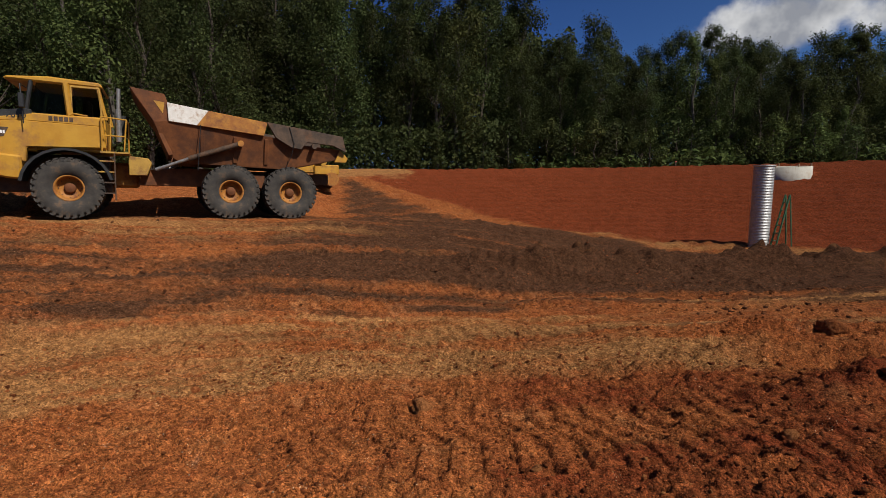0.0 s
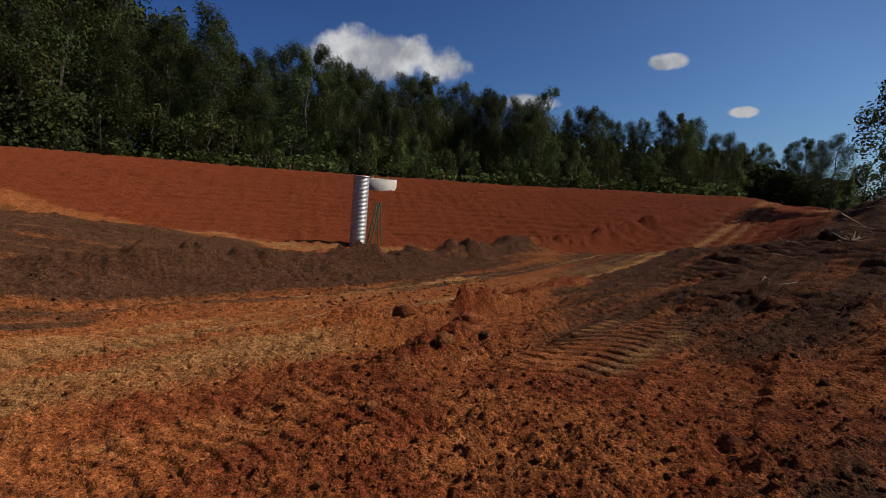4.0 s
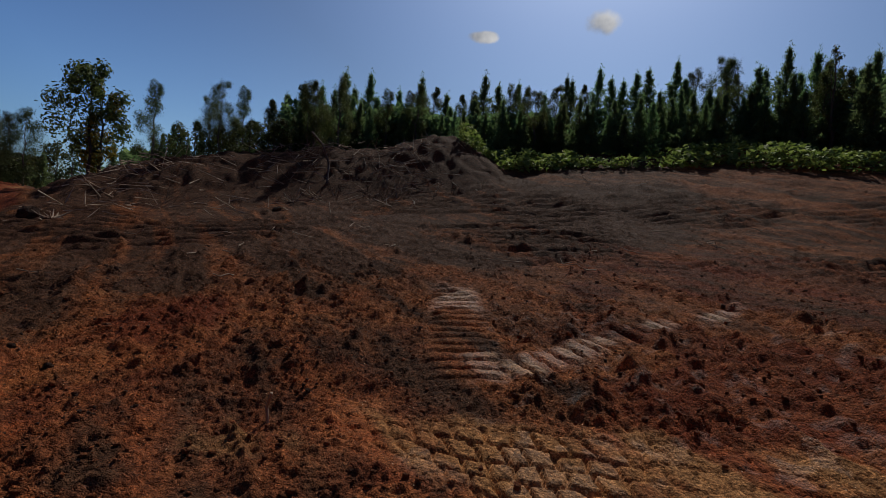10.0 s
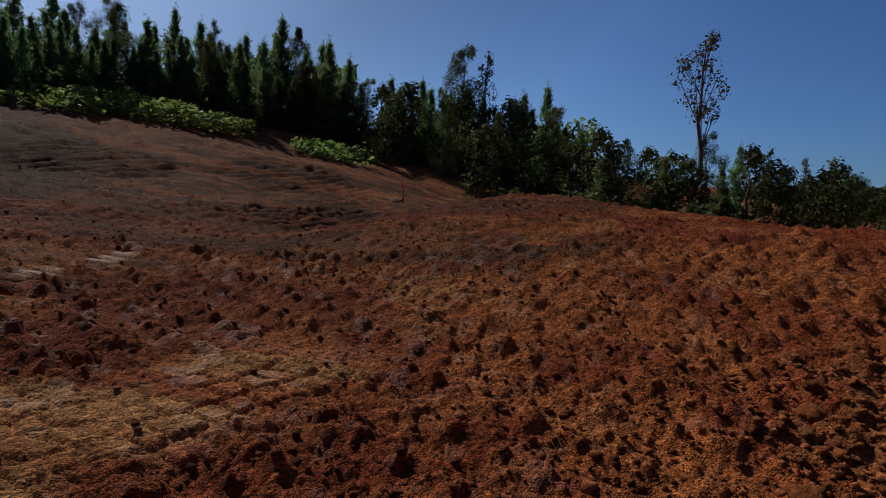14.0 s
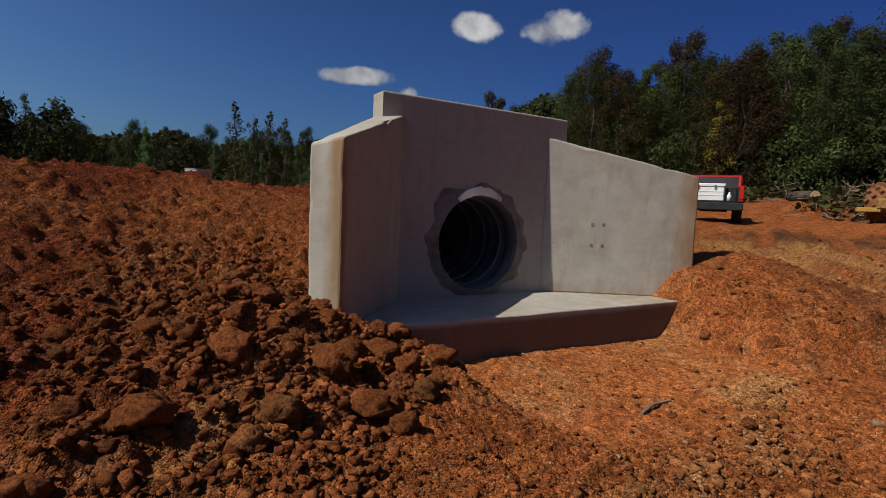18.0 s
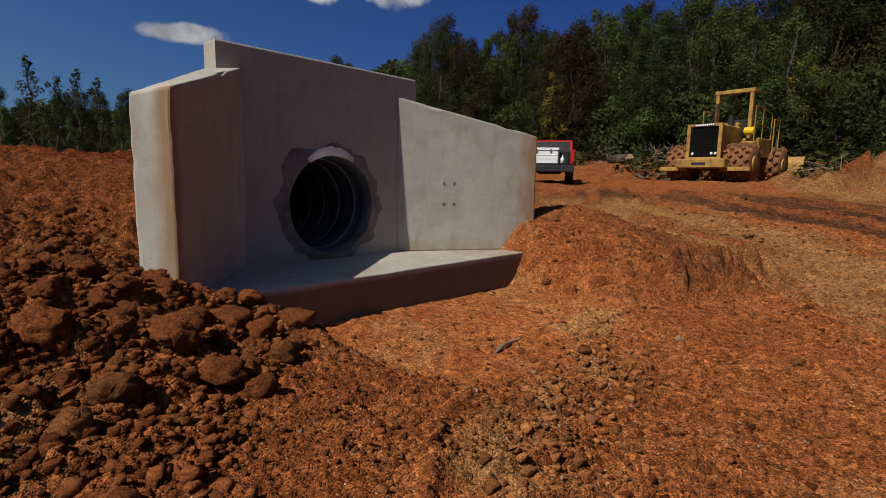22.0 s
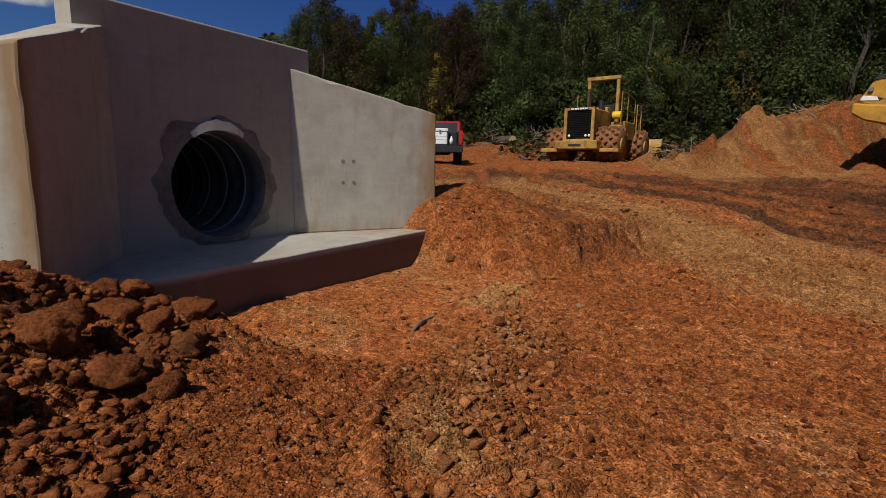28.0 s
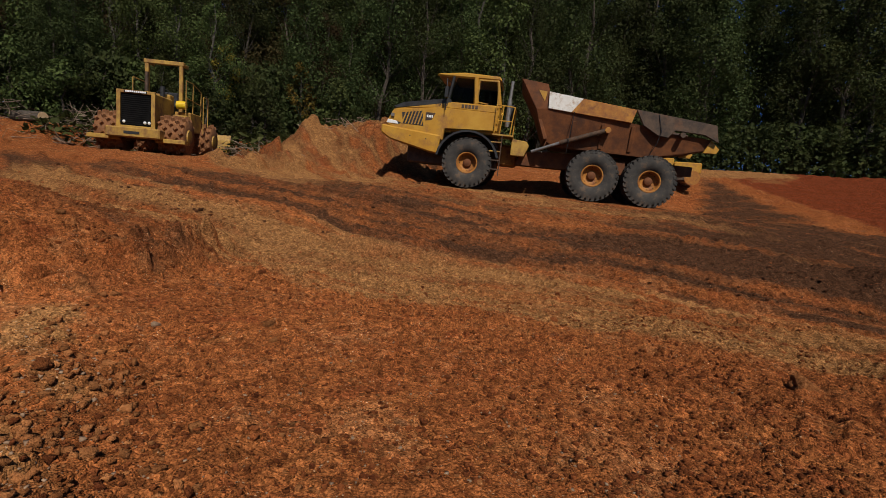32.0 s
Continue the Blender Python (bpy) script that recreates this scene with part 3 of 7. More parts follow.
def letters(text, size, mat, parent, m, name="lettering"):
    """Words in the built-in font, turned into a mesh."""
    cu = bpy.data.curves.new(name, "FONT")
    cu.body, cu.size, cu.extrude, cu.align_x = text, size, 0.003, "CENTER"
    cu.resolution_u = 2
    tmp = new(name, cu)
    me = bpy.data.meshes.new_from_object(tmp.evaluated_get(bpy.context.evaluated_depsgraph_get()))
    bpy.data.objects.remove(tmp)
    me.materials.clear()
    me.materials.append(mat)
    ob = new(name, me)
    ob.parent = parent
    ob.matrix_local = m
    return ob

# ---------------------------------------------------------------- the ground


def lattice(ix, iy, seed):
    h = (ix * 374761393 + iy * 668265263 + seed * 974634777) & 0xFFFFFFFF
    h = ((h ^ (h >> 13)) * 1274126177) & 0xFFFFFFFF
    return ((h ^ (h >> 16)) & 0xFFFF) / 65535.0


def vnoise(x, y, seed=0):
    """Smooth value noise in 0..1 on numpy arrays."""
    fx, fy = np.floor(x), np.floor(y)
    ix, iy = fx.astype(np.int64) & 0xFFFFF, fy.astype(np.int64) & 0xFFFFF
    u, v = x - fx, y - fy
    u, v = u * u * (3 - 2 * u), v * v * (3 - 2 * v)
    jx, jy = (ix + 1) & 0xFFFFF, (iy + 1) & 0xFFFFF
    a, b, c, d = lattice(ix, iy, seed), lattice(jx, iy, seed), lattice(ix, jy, seed), lattice(jx, jy, seed)
    return (a * (1 - u) + b * u) * (1 - v) + (c * (1 - u) + d * u) * v


def step(x):
    x = np.clip(x, 0, 1)
    return x * x * (3 - 2 * x)


def soft(x, w=2.0):
    """max(x, 0) with a rounded foot"""
    return 0.5 * (x + np.sqrt(x * x + w * w)) - 0.25 * w


def hump(x, y, cx, cy, sx, sy=None, turn=0.0):
    c, s = math.cos(radians(turn)), math.sin(radians(turn))
    u, v = (x - cx) * c + (y - cy) * s, -(x - cx) * s + (y - cy) * c
    return np.exp(-0.5 * ((u / sx) ** 2 + (v / (sy or sx)) ** 2))


def sector(az, a, b, fade):
    """1 between the bearings a and b (degrees), fading out past them"""
    return step((az - a) / fade + 1) * step((b - az) / fade + 1)


# headwall frame: s along its front edge, q out of it towards the open ground
HD, HN = np.array((-0.772, 0.635)), np.array((0.635, 0.772))
HQ = -4.06


def local_hw(x, y):
    return x * HD[0] + y * HD[1], x * HN[0] + y * HN[1] - HQ


def world_hw(s, q):
    return s * HD + (q + HQ) * HN


def pads(x, y):
    """Level standing ground under the machines: its height, and how far it counts."""
    fx, fy = -0.8805, -0.4741
    a, b = (x + 11.74) * fx + (y - 16.63) * fy, -(x + 11.74) * fy + (y - 16.63) * fx
    m1 = step((a + 9.5) / 1.8) * step((4.2 - a) / 1.8) * step((3.2 - np.abs(b)) / 1.5)
    m2 = step((6.5 - np.hypot(x + 24.2, y - 11.1)) / 3.5)
    m3 = step((4.5 - np.hypot(x + 23.3, y - 2.75)) / 2.5)
    total = m1 + m2 + m3 + 1e-9
    return ((1.26 + 0.026 * a) * m1 + 1.6 * m2 + 1.47 * m3) / total, np.maximum.reduce([m1, m2, m3])


def shape(x, y):
    """The lie of the land, without clods and ruts."""
    r = np.hypot(x, y)
    az = np.degrees(np.arctan2(y, x))
    xe, ye = np.clip(x, -5, 40), np.clip(y, -30, 10)
    z = 0.60 + 0.06 * xe - 0.05 * ye
    u = x * 0.574 - y * 0.819
    u = np.minimum(u, 40)
    z = z + 0.065 * soft(u - 5) + 0.20 * soft(u - 18)
    k = -0.64 * x + 0.77 * y
    z = z + 1.5 * step((k - 7) / 11)
    v, w = -0.55 * x - 0.835 * y, 0.835 * x - 0.55 * y
    z = z + 1.4 * step((v - 2.3) / 7.4) * 0.93 * (1 - 0.75 * step((v - 9.6) / 9)) * step((w + 6.5) / 2.5) * step((9 - w) / 4)
    z = z + 0.62 * hump(x, y, -7.95, 1.0, 1.05, 0.8, -40) + 0.3 * hump(x, y, -8.8, 2.6, 1.8)
    sc = scarp(x, y)
    z = z + 0.30 * step(sc / 0.5 + 0.3) * (1 - step((sc - 0.8) / 4)) * step((5.4 - y) / 2.0) * step((y + 0.6) / 0.8)
    z = z - 1.15 * hump(x, y, 13, 20, 10) * step((k + 14) / 12)
    dam = sector(az, 20, 103, 7)
    w2 = dam * step((r - 21) / 6)
    z = z * (1 - w2) + (-0.1 + 3.9 * step((r - 25.5) / 16.5)) * w2
    # west, up to the wood; north, behind the parked truck; and the heap between
    turn = np.mod(az, 360)
    rise = sector(turn, 146, 190, 8) * step((r - 9) / 3)
    z = z * (1 - rise) + np.interp(r, (9, 12, 16, 20, 24, 27, 29, 31.5, 36, 60), (0.35, 0.70, 0.95, 1.18, 1.46, 1.66, 2.2, 2.8, 3.0, 3.0)) * rise
    back = sector(turn, 107, 138, 5) * step((r - 20) / 3)
    z = z * (1 - back) + np.interp(r, (20, 26, 32, 42, 60), (1.3, 1.9, 2.7, 3.6, 3.8)) * back
    # a long uneven heap of pale subsoil between the truck and the wood
    heap = sector(az, 133.5, 146, 4.5) * np.exp(-((r - 25.5) / np.where(r < 25.5, 2.7, 3.4)) ** 2)
    z = z * (1 - heap) + (1.5 + 25.5 * np.tan(np.radians(np.interp(az, (126, 131, 134, 136, 139.5, 143.5, 147, 150), (4.0, 4.6, 5.2, 5.9, 4.5, 4.1, 2.4, 1.6))))) * heap
    # bank of cleared earth and roots below the young pines, with a foot on the level ground
    bank = sector(az, -27, 9, 7) * step((r - 23) / 6.5)
    crest = 2.03 + 29.5 * np.tan(np.radians(np.interp(az, (-40, -32, -28, -24.5, -18.5, -11.6, 1.9, 9, 14), (8.6, 8.9, 10.0, 10.5, 8.6, 7.9, 5.6, 3.0, 1.0))))
    z = z * (1 - bank) + crest * bank
    z = z + 0.3 * hump(x, y, -2.9, -2.7, 0.7, 0.5, 30)
    for target, mask in (pads(x, y),):
        z = z * (1 - mask) + target * mask
    # flat working ground before the headwall
    s, q = local_hw(x, y)
    flat = step((s - 1.1 - 0.55 * step((q + 0.1) / 0.6)) / 0.55) * step((5.85 - s + 0.25 * np.clip(q, -0.2, 2)) / 0.75) * step((q + 1.25) / 0.06) * step((2.6 - q) / 1.6)
    z = z * (1 - flat) + 0.10 * flat
    return z


def clods(x, y, size, seed, share=0.8, where=None):
    """Broken lumps lying side by side, flat-topped and tilted: the highest one over each point."""
    if where is not None:
        full = np.zeros_like(x)
        some = where > 0.004
        if some.any():
            full[some] = clods(x[some], y[some], size, seed, share)
        return full
    u, v = x / size, y / size
    fx, fy = np.floor(u), np.floor(v)
    best = np.zeros_like(x)
    for dx in (-1, 0, 1):
        for dy in (-1, 0, 1):
            ix, iy = (fx + dx).astype(np.int64) & 0xFFFFF, (fy + dy).astype(np.int64) & 0xFFFFF
            cx, cy, rad, there = lattice(ix, iy, seed), lattice(ix, iy, seed + 1), lattice(ix, iy, seed + 2), lattice(iy, ix, seed + 3)
            a, b = u - fx - dx - cx, v - fy - dy - cy
            turn = 6.283 * lattice(iy, ix, seed + 5)
            c, s = np.cos(turn), np.sin(turn)
            p, q = a * c + b * s, b * c - a * s
            far = np.maximum(np.maximum(np.abs(p), np.abs(q) * 1.25), 0.78 * (np.abs(p) + np.abs(q)))
            r = 0.20 + 0.5 * rad * rad
            top = np.clip(2.6 * (r - far) / r, 0, 1) * r * (0.85 + 0.55 * (p * (rad - 0.3) + q * (cx - 0.5)) / r)
            best = np.maximum(best, top * (there < share))
    return best * size


def heap_edge(q):
    """How far the loose heap reaches along the headwall's front."""
    return np.interp(q, (-1.2, -0.1, 0.3, 1.0, 1.9, 2.4), (1.2, 1.5, 1.9, 1.45, 0.8, 0.5))


def scarp(x, y):
    """Distance behind the broken edge of the haul road's bed, beside the headwall."""
    return -x - np.interp(y, (-0.5, 0.5, 1.5, 2.5, 3.5, 5), (6.35, 5.95, 5.8, 6.25, 7.0, 8.2))


def marks(x, y):
    """What the machines left close by: shares of each kind of ground."""
    wob = vnoise(x / 0.45, y / 0.45, 80) - 0.5
    edge = y - np.interp(x, (2.2, 3.05, 4.4, 6.1, 9, 12.4), (4.15, 4.2, 4.75, 6.1, 7.2, 7.9)) + 0.35 * wob
    berm = np.exp(-(edge / 0.42) ** 2) * step((x - 2.4) / 1.2) * step((13 - x) / 3)
    tx, ty = x - 6.0, y - 3.35
    u, v = tx * 0.97 + ty * 0.242, ty * 0.97 - tx * 0.242
    print_patch = np.exp(-((u + 0.3 * wob) / 1.75) ** 6 - ((v + 0.3 * wob) / 0.8) ** 6)
    mound = hump(x + 0.3 * wob, y, 7.0, 0.2, 1.25, 0.7, -18)
    sod = np.maximum.reduce([hump(x, y, 5.7, -1.0, 0.95, 0.55, -8), hump(x, y, 3.75, 0.75, 0.55, 0.42), 0.9 * hump(x, y, 7.7, -1.2, 0.7, 0.5)])
    sod = step((sod + 0.9 * wob + 0.5 * (vnoise(x / 0.18, y / 0.18, 79) - 0.5) - 0.42) / 0.45)
    across = 0.78 * (x - np.interp(y, (-5.2, -3.5, -2.4, -1.5, -0.7), (0.7, 1.55, 2.2, 2.9, 3.9)))
    band = np.exp(-((across + 0.2 * wob) / 0.52) ** 4) * step((-0.6 - y) / 0.5) * step((y + 4.6) / 1.2)
    # a crawler's track running up the slope, its bars across
    ru, rv = x * 0.90 - y * 0.43, x * 0.43 + y * 0.90
    track = np.exp(-((rv + 0.15) / 0.36) ** 6) * step((ru - 4.2) / 0.4) * step((8.6 - ru) / 0.8)
    track2 = np.exp(-((x - np.interp(y, (-7, -4.6, -2.2), (4.75, 4.5, 3.95))) / 0.24) ** 6) * step((-2.3 - y) / 0.4) * step((y + 6.9) / 0.6)
    gravel = np.exp(-((y - np.interp(x, (-5.6, -4.5, -3.4, -2.7, -1.7, -0.5), (1.5, 0.75, 0.62, 0.25, 0.0, -0.2)) + 0.4 * wob) / 0.26) ** 2) * step((x + 5.9) / 0.8) * step((-1.2 - x) / 0.6)
    return dict(berm=berm, u=u, v=v, print_patch=print_patch, mound=mound, sod=sod, band=band, across=across, ru=ru, rv=rv, track=track, track2=track2, gravel=gravel)


def road_line(x, y):
    """Distance across the haul road that swings from the compactor past the basin to the lane."""
    return y - np.interp(x, (-30, -20, -15, -11, -7, -4, 0, 5, 14, 23, 33, 60), (10.5, 6.0, 5.0, 5.5, 7.4, 9.2, 9.7, 9.4, 10.0, 10.9, 11.0, 13.5))


def spoil_line(x, y):
    """Distance across the ridge of dark spoil along the foot of the dam."""
    return y - np.interp(x, (-4, 2, 7, 14, 22, 28, 34), (14.6, 14.3, 15.6, 15.0, 16.0, 15.2, 13.2))


def relief(x, y, z):
    """Ruts, clods and crumbs on top of it."""
    r = np.hypot(x, y)
    az = np.degrees(np.arctan2(y, x))
    s, q = local_hw(x, y)
    calm = step((s - 1.6) / 0.5) * step((6.0 - s) / 0.7) * step((q + 1.4) / 0.06) * step((2.6 - q) / 1.2)
    dam = sector(az, 16, 103, 6) * step((r - 25) / 4)
    bend = vnoise(x / 7, y / 7, 20)
    # bands along which machines ran: pressed flat inside, heaped at the sides
    ln = road_line(x, y) + 0.5 * (bend - 0.5)
    lane = vnoise(x / 9 + 3 * bend, ln / 0.85, 23)
    pressed = step((lane - 0.48) / 0.26) * (1 - dam)
    k = marks(x, y)
    churn = sector(np.mod(az, 360), 222, 322, 14) * step((9.5 - r) / 3)
    pile = step((heap_edge(q) - s) / 0.5) * step((2.3 - q) / 0.8) * step((s + 1.2) / 1.2) * step((q + 2.2) / 1.0)
    flat_print = np.maximum.reduce([k["print_patch"], k["band"], 0.8 * k["track"], 0.8 * k["track2"]])
    rough = 1.25 * (1 - 0.62 * calm) * (1 - 0.35 * dam) * (1 - 0.6 * pads(x, y)[1]) * (1 - 0.5 * pressed) * (0.6 + 0.4 * step((r - 2.2) / 2))
    rough = rough * (0.5 + 0.9 * vnoise(x / 2.3, y / 2.3, 41))
    d = 0.13 * (vnoise(x / 1.5, y / 1.5, 1) - 0.5) + 0.07 * (vnoise(x / 0.55 + 9, y / 0.55, 2) - 0.5)
    fade = lambda far: np.clip((far - r) / (far * 0.4), 0, 1)
    warp = 0.10 * (vnoise(x / 0.17, y / 0.17, 7) - 0.5)
    big = np.clip(0.16 + 0.6 * step((r - 5) / 7) + 0.3 * sector(np.mod(az, 360), 185, 240, 12) + 0.26 * sector(az, 60, 172, 12) * step((r - 2) / 2) * (1 - calm) + 0.9 * np.maximum.reduce([0.5 * k["sod"], 0.9 * k["berm"], 0.7 * k["mound"], pile, 0.3 * churn]), 0, 1.2)
    d = d + 0.30 * big * clods(x + warp, y - warp, 0.36, 50, 0.5, fade(40)) * fade(40)
    d = d + (0.16 + 0.40 * big) * clods(x - warp * 0.6, y + warp * 0.6, 0.17, 54, 0.7, fade(24)) * fade(24)
    d = d + (0.42 + 0.3 * big) * clods(x + warp * 0.3, y + warp * 0.3, 0.085, 58, 0.75, fade(15)) * fade(15)
    d = d + 0.62 * clods(x, y, 0.045, 62, 0.7, fade(8)) * fade(8)
    d = d + 0.020 * (vnoise(x / 0.04, y / 0.04, 5) - 0.5) * fade(9) + 0.03 * (vnoise(x / 0.11, y / 0.11, 6) - 0.5) * fade(16)
    d = (d - 0.055) * rough * (1 - 0.85 * flat_print)
    # ruts along the ways and the ridges pushed up beside them
    ways = (sector(az, 38, 168, 8) + 0.25 * sector(az, 14, 30, 6)) * step((r - 5.5) / 3) * (1 - calm) * (1 - dam) * (1 - 0.7 * pads(x, y)[1])
    d = d + ways * (0.24 * (vnoise(x / 5 + 2, ln / 0.30, 33) - 0.5) + 0.13 * (vnoise(x / 2.2 + 2, ln / 0.13, 34) - 0.5) * fade(22)) * (0.4 + 1.2 * vnoise(x / 2.6, y / 2.6, 35))
    d = d - 0.035 * pressed * (1 - calm) + 0.035 * np.exp(-((lane - 0.49) / 0.05) ** 2) * (1 - calm) * (1 - dam) * fade(40)
    # cleat marks: short cross bars inside the pressed bands
    along = x + 0.3 * y
    cleat = pressed * (1 - calm) * fade(22) * step((vnoise(x / 2.0, y / 2.0, 24) - 0.3) / 0.15) * (1 - flat_print) * (1 - 0.8 * churn)
    skew = along + 0.35 * np.abs(np.mod(ln, 0.9) - 0.45)
    d = d + 0.034 * cleat * (step((np.sin(skew * 2 * math.pi / 0.24) + 0.35) / 0.6) - 0.55)
    # the haul road's two wheel ruts, and the spoil ridge between it and the basin
    onroad = step((x - 2) / 4) * step((50 - x) / 10)
    gauge = 1.35 - 0.7 * step((x - 20) / 14)
    d = d * (1 - 0.6 * onroad * np.exp(-(ln / 1.6) ** 2)) - 0.05 * onroad * (np.exp(-((ln + gauge) / 0.3) ** 2) + np.exp(-((ln - gauge) / 0.3) ** 2))
    spoil = step((x + 1) / 4) * step((35 - x) / 5) * np.exp(-(spoil_line(x, y) / 0.75) ** 2)
    d = d + spoil * (0.42 + 0.45 * vnoise(x / 0.9, y / 0.9, 27)) + spoil * 0.7 * clods(x + warp, y - warp, 0.75, 66, 0.8, spoil) + spoil * 0.6 * clods(x, y, 0.34, 70, 0.8, spoil)
    # the pushed-up berm, the red mound, sods, and the crumbly line before the headwall
    d = d + k["berm"] * (0.08 + 0.12 * vnoise(x / 0.8, y / 0.8, 81)) + 0.22 * k["mound"] + 0.05 * k["sod"] + k["gravel"] * (0.05 + 0.5 * clods(x, y, 0.12, 74, 0.7, k["gravel"]))
    brk = np.exp(-((scarp(x, y) - 0.25) / 0.45) ** 2) * step((5.0 - y) / 1.5) * step((y - 0.4) / 0.6)
    d = d + brk * (1.5 * clods(x + warp, y, 0.26, 76, 0.7, brk) + 1.0 * clods(x, y + warp, 0.14, 78, 0.8, brk))
    # the heap against the headwall: loose crumbs of all sizes
    d = d + pile * (0.40 * clods(x + warp, y - warp, 0.20, 82, 0.5, pile) + 0.40 * clods(x, y, 0.10, 84, 0.8, pile))
    # close parallel track prints on the cleared slope
    slope = sector(az, -75, 20, 8) * step((r - 8) / 3) * step((26 - r) / 4)
    wave = np.sin((0.90 * x - 0.43 * y + 1.6 * bend + 0.25 * vnoise(x / 1.2, y / 1.2, 30)) * 2 * math.pi / 0.52)
    d = d + slope * 0.075 * np.sign(wave) * np.abs(wave) ** 0.7 * step((vnoise(x / 4 + 5, y / 4, 28) - 0.25) / 0.3) * (0.5 + vnoise(x / 0.6, y / 0.6, 29))
    cast = sector(az, 129, 150, 4) * step((r - 19) / 3) * step((30 - r) / 2)
    d = d * (1 - 0.7 * cast) + cast * (0.9 * clods(x + warp, y, 0.9, 94, 0.7, cast) + 0.9 * clods(x, y, 0.45, 96, 0.8, cast) + 0.35 * (vnoise(x / 1.2, y / 1.2, 97) - 0.5))
    # long level rut lines across the dark ground, and roots showing in the bank
    swing = r * 0.94 + 2.2 * vnoise(az / 11, r / 9, 85)
    d = d + sector(az, -40, 22, 8) * step((r - 8) / 3) * step((25 - r) / 3) * 0.14 * (vnoise(az / 9, swing / 0.45, 86) - 0.5)
    rooty = sector(az, -30, 13, 5) * step((r - 24) / 2) * step((34 - r) / 2)
    d = d + rooty * (0.12 * clods(x, y, 0.5, 87, 0.6, rooty) + 0.32 * (vnoise(x / 0.4, y / 0.4, 88) - 0.5))
    # rows of lumps thrown up by crawlers, south of the middle
    ra, rb = x * 0.60 + y * 0.80 + 0.5 * bend, -x * 0.80 + y * 0.60 + 0.35 * warp
    rows_ = np.sin(ra * 2 * math.pi / 0.46 + 2.0 * vnoise(rb / 1.4, ra / 1.4, 89))
    lump_ = 0.35 + 0.65 * step((np.sin(rb * 2 * math.pi / 0.27 + 5 * vnoise(ra / 0.7, rb / 0.7, 90)) + 0.5) / 0.7)
    d = d + churn * step((r - 1.6) / 1.0) * (1 - flat_print) * 0.065 * (np.clip(rows_, -0.4, 1) * lump_)
    # bars and plates of pressed clay
    bar = lambda t, pitch, gap: step((np.abs(np.mod(t / pitch, 1) - 0.5) * 2 - 1 + gap) / (gap * 0.5))
    chev = k["u"] + 0.45 * np.abs(np.mod(k["v"] + 0.4, 0.8) - 0.4) + 0.3 * warp
    d = d - k["print_patch"] * 0.06 * bar(chev, 0.27, 0.4)
    cu = k["across"] + 0.05 * bend + 0.9 * warp
    cv = y + 0.35 * x + 0.12 * np.floor(cu / 0.20) + 1.0 * warp
    d = d - k["band"] * 0.035 * (0.3 + 1.2 * vnoise(x / 0.5, y / 0.5, 99)) * np.maximum(bar(cu, 0.20, 0.22), bar(cv, 0.17, 0.24))
    d = d - k["track"] * 0.055 * bar(k["ru"] + 0.3 * warp, 0.23, 0.45) - k["track2"] * 0.055 * bar(y + 0.3 * warp, 0.23, 0.4)
    # the dam face: rows pressed in by a climbing dozer
    d = d + dam * 0.055 * np.sin(r * 2 * math.pi / 0.8 + 3 * vnoise(x / 3, y / 3, 25)) * (0.3 + 1.1 * step((np.sin(np.radians(az) * r * 2 * math.pi / 0.9 + 4 * vnoise(x / 2, y / 2, 98)) + 0.4) / 0.8)) * (0.4 + vnoise(x / 1.1, y / 1.1, 26))
    return z + d * (1 - 0.5 * step((r - 60) / 40))


def height(x, y):
    a, b = np.array([float(x)]), np.array([float(y)])
    return float(relief(a, b, shape(a, b))[0])


def red_edge(az):
    """How far off the red fill of the basin and the dam begins."""
    return np.interp(az, (15, 60, 68, 78, 87, 95, 99, 103), (24, 23, 23.2, 26.0, 30.0, 34.0, 37.0, 41.0))


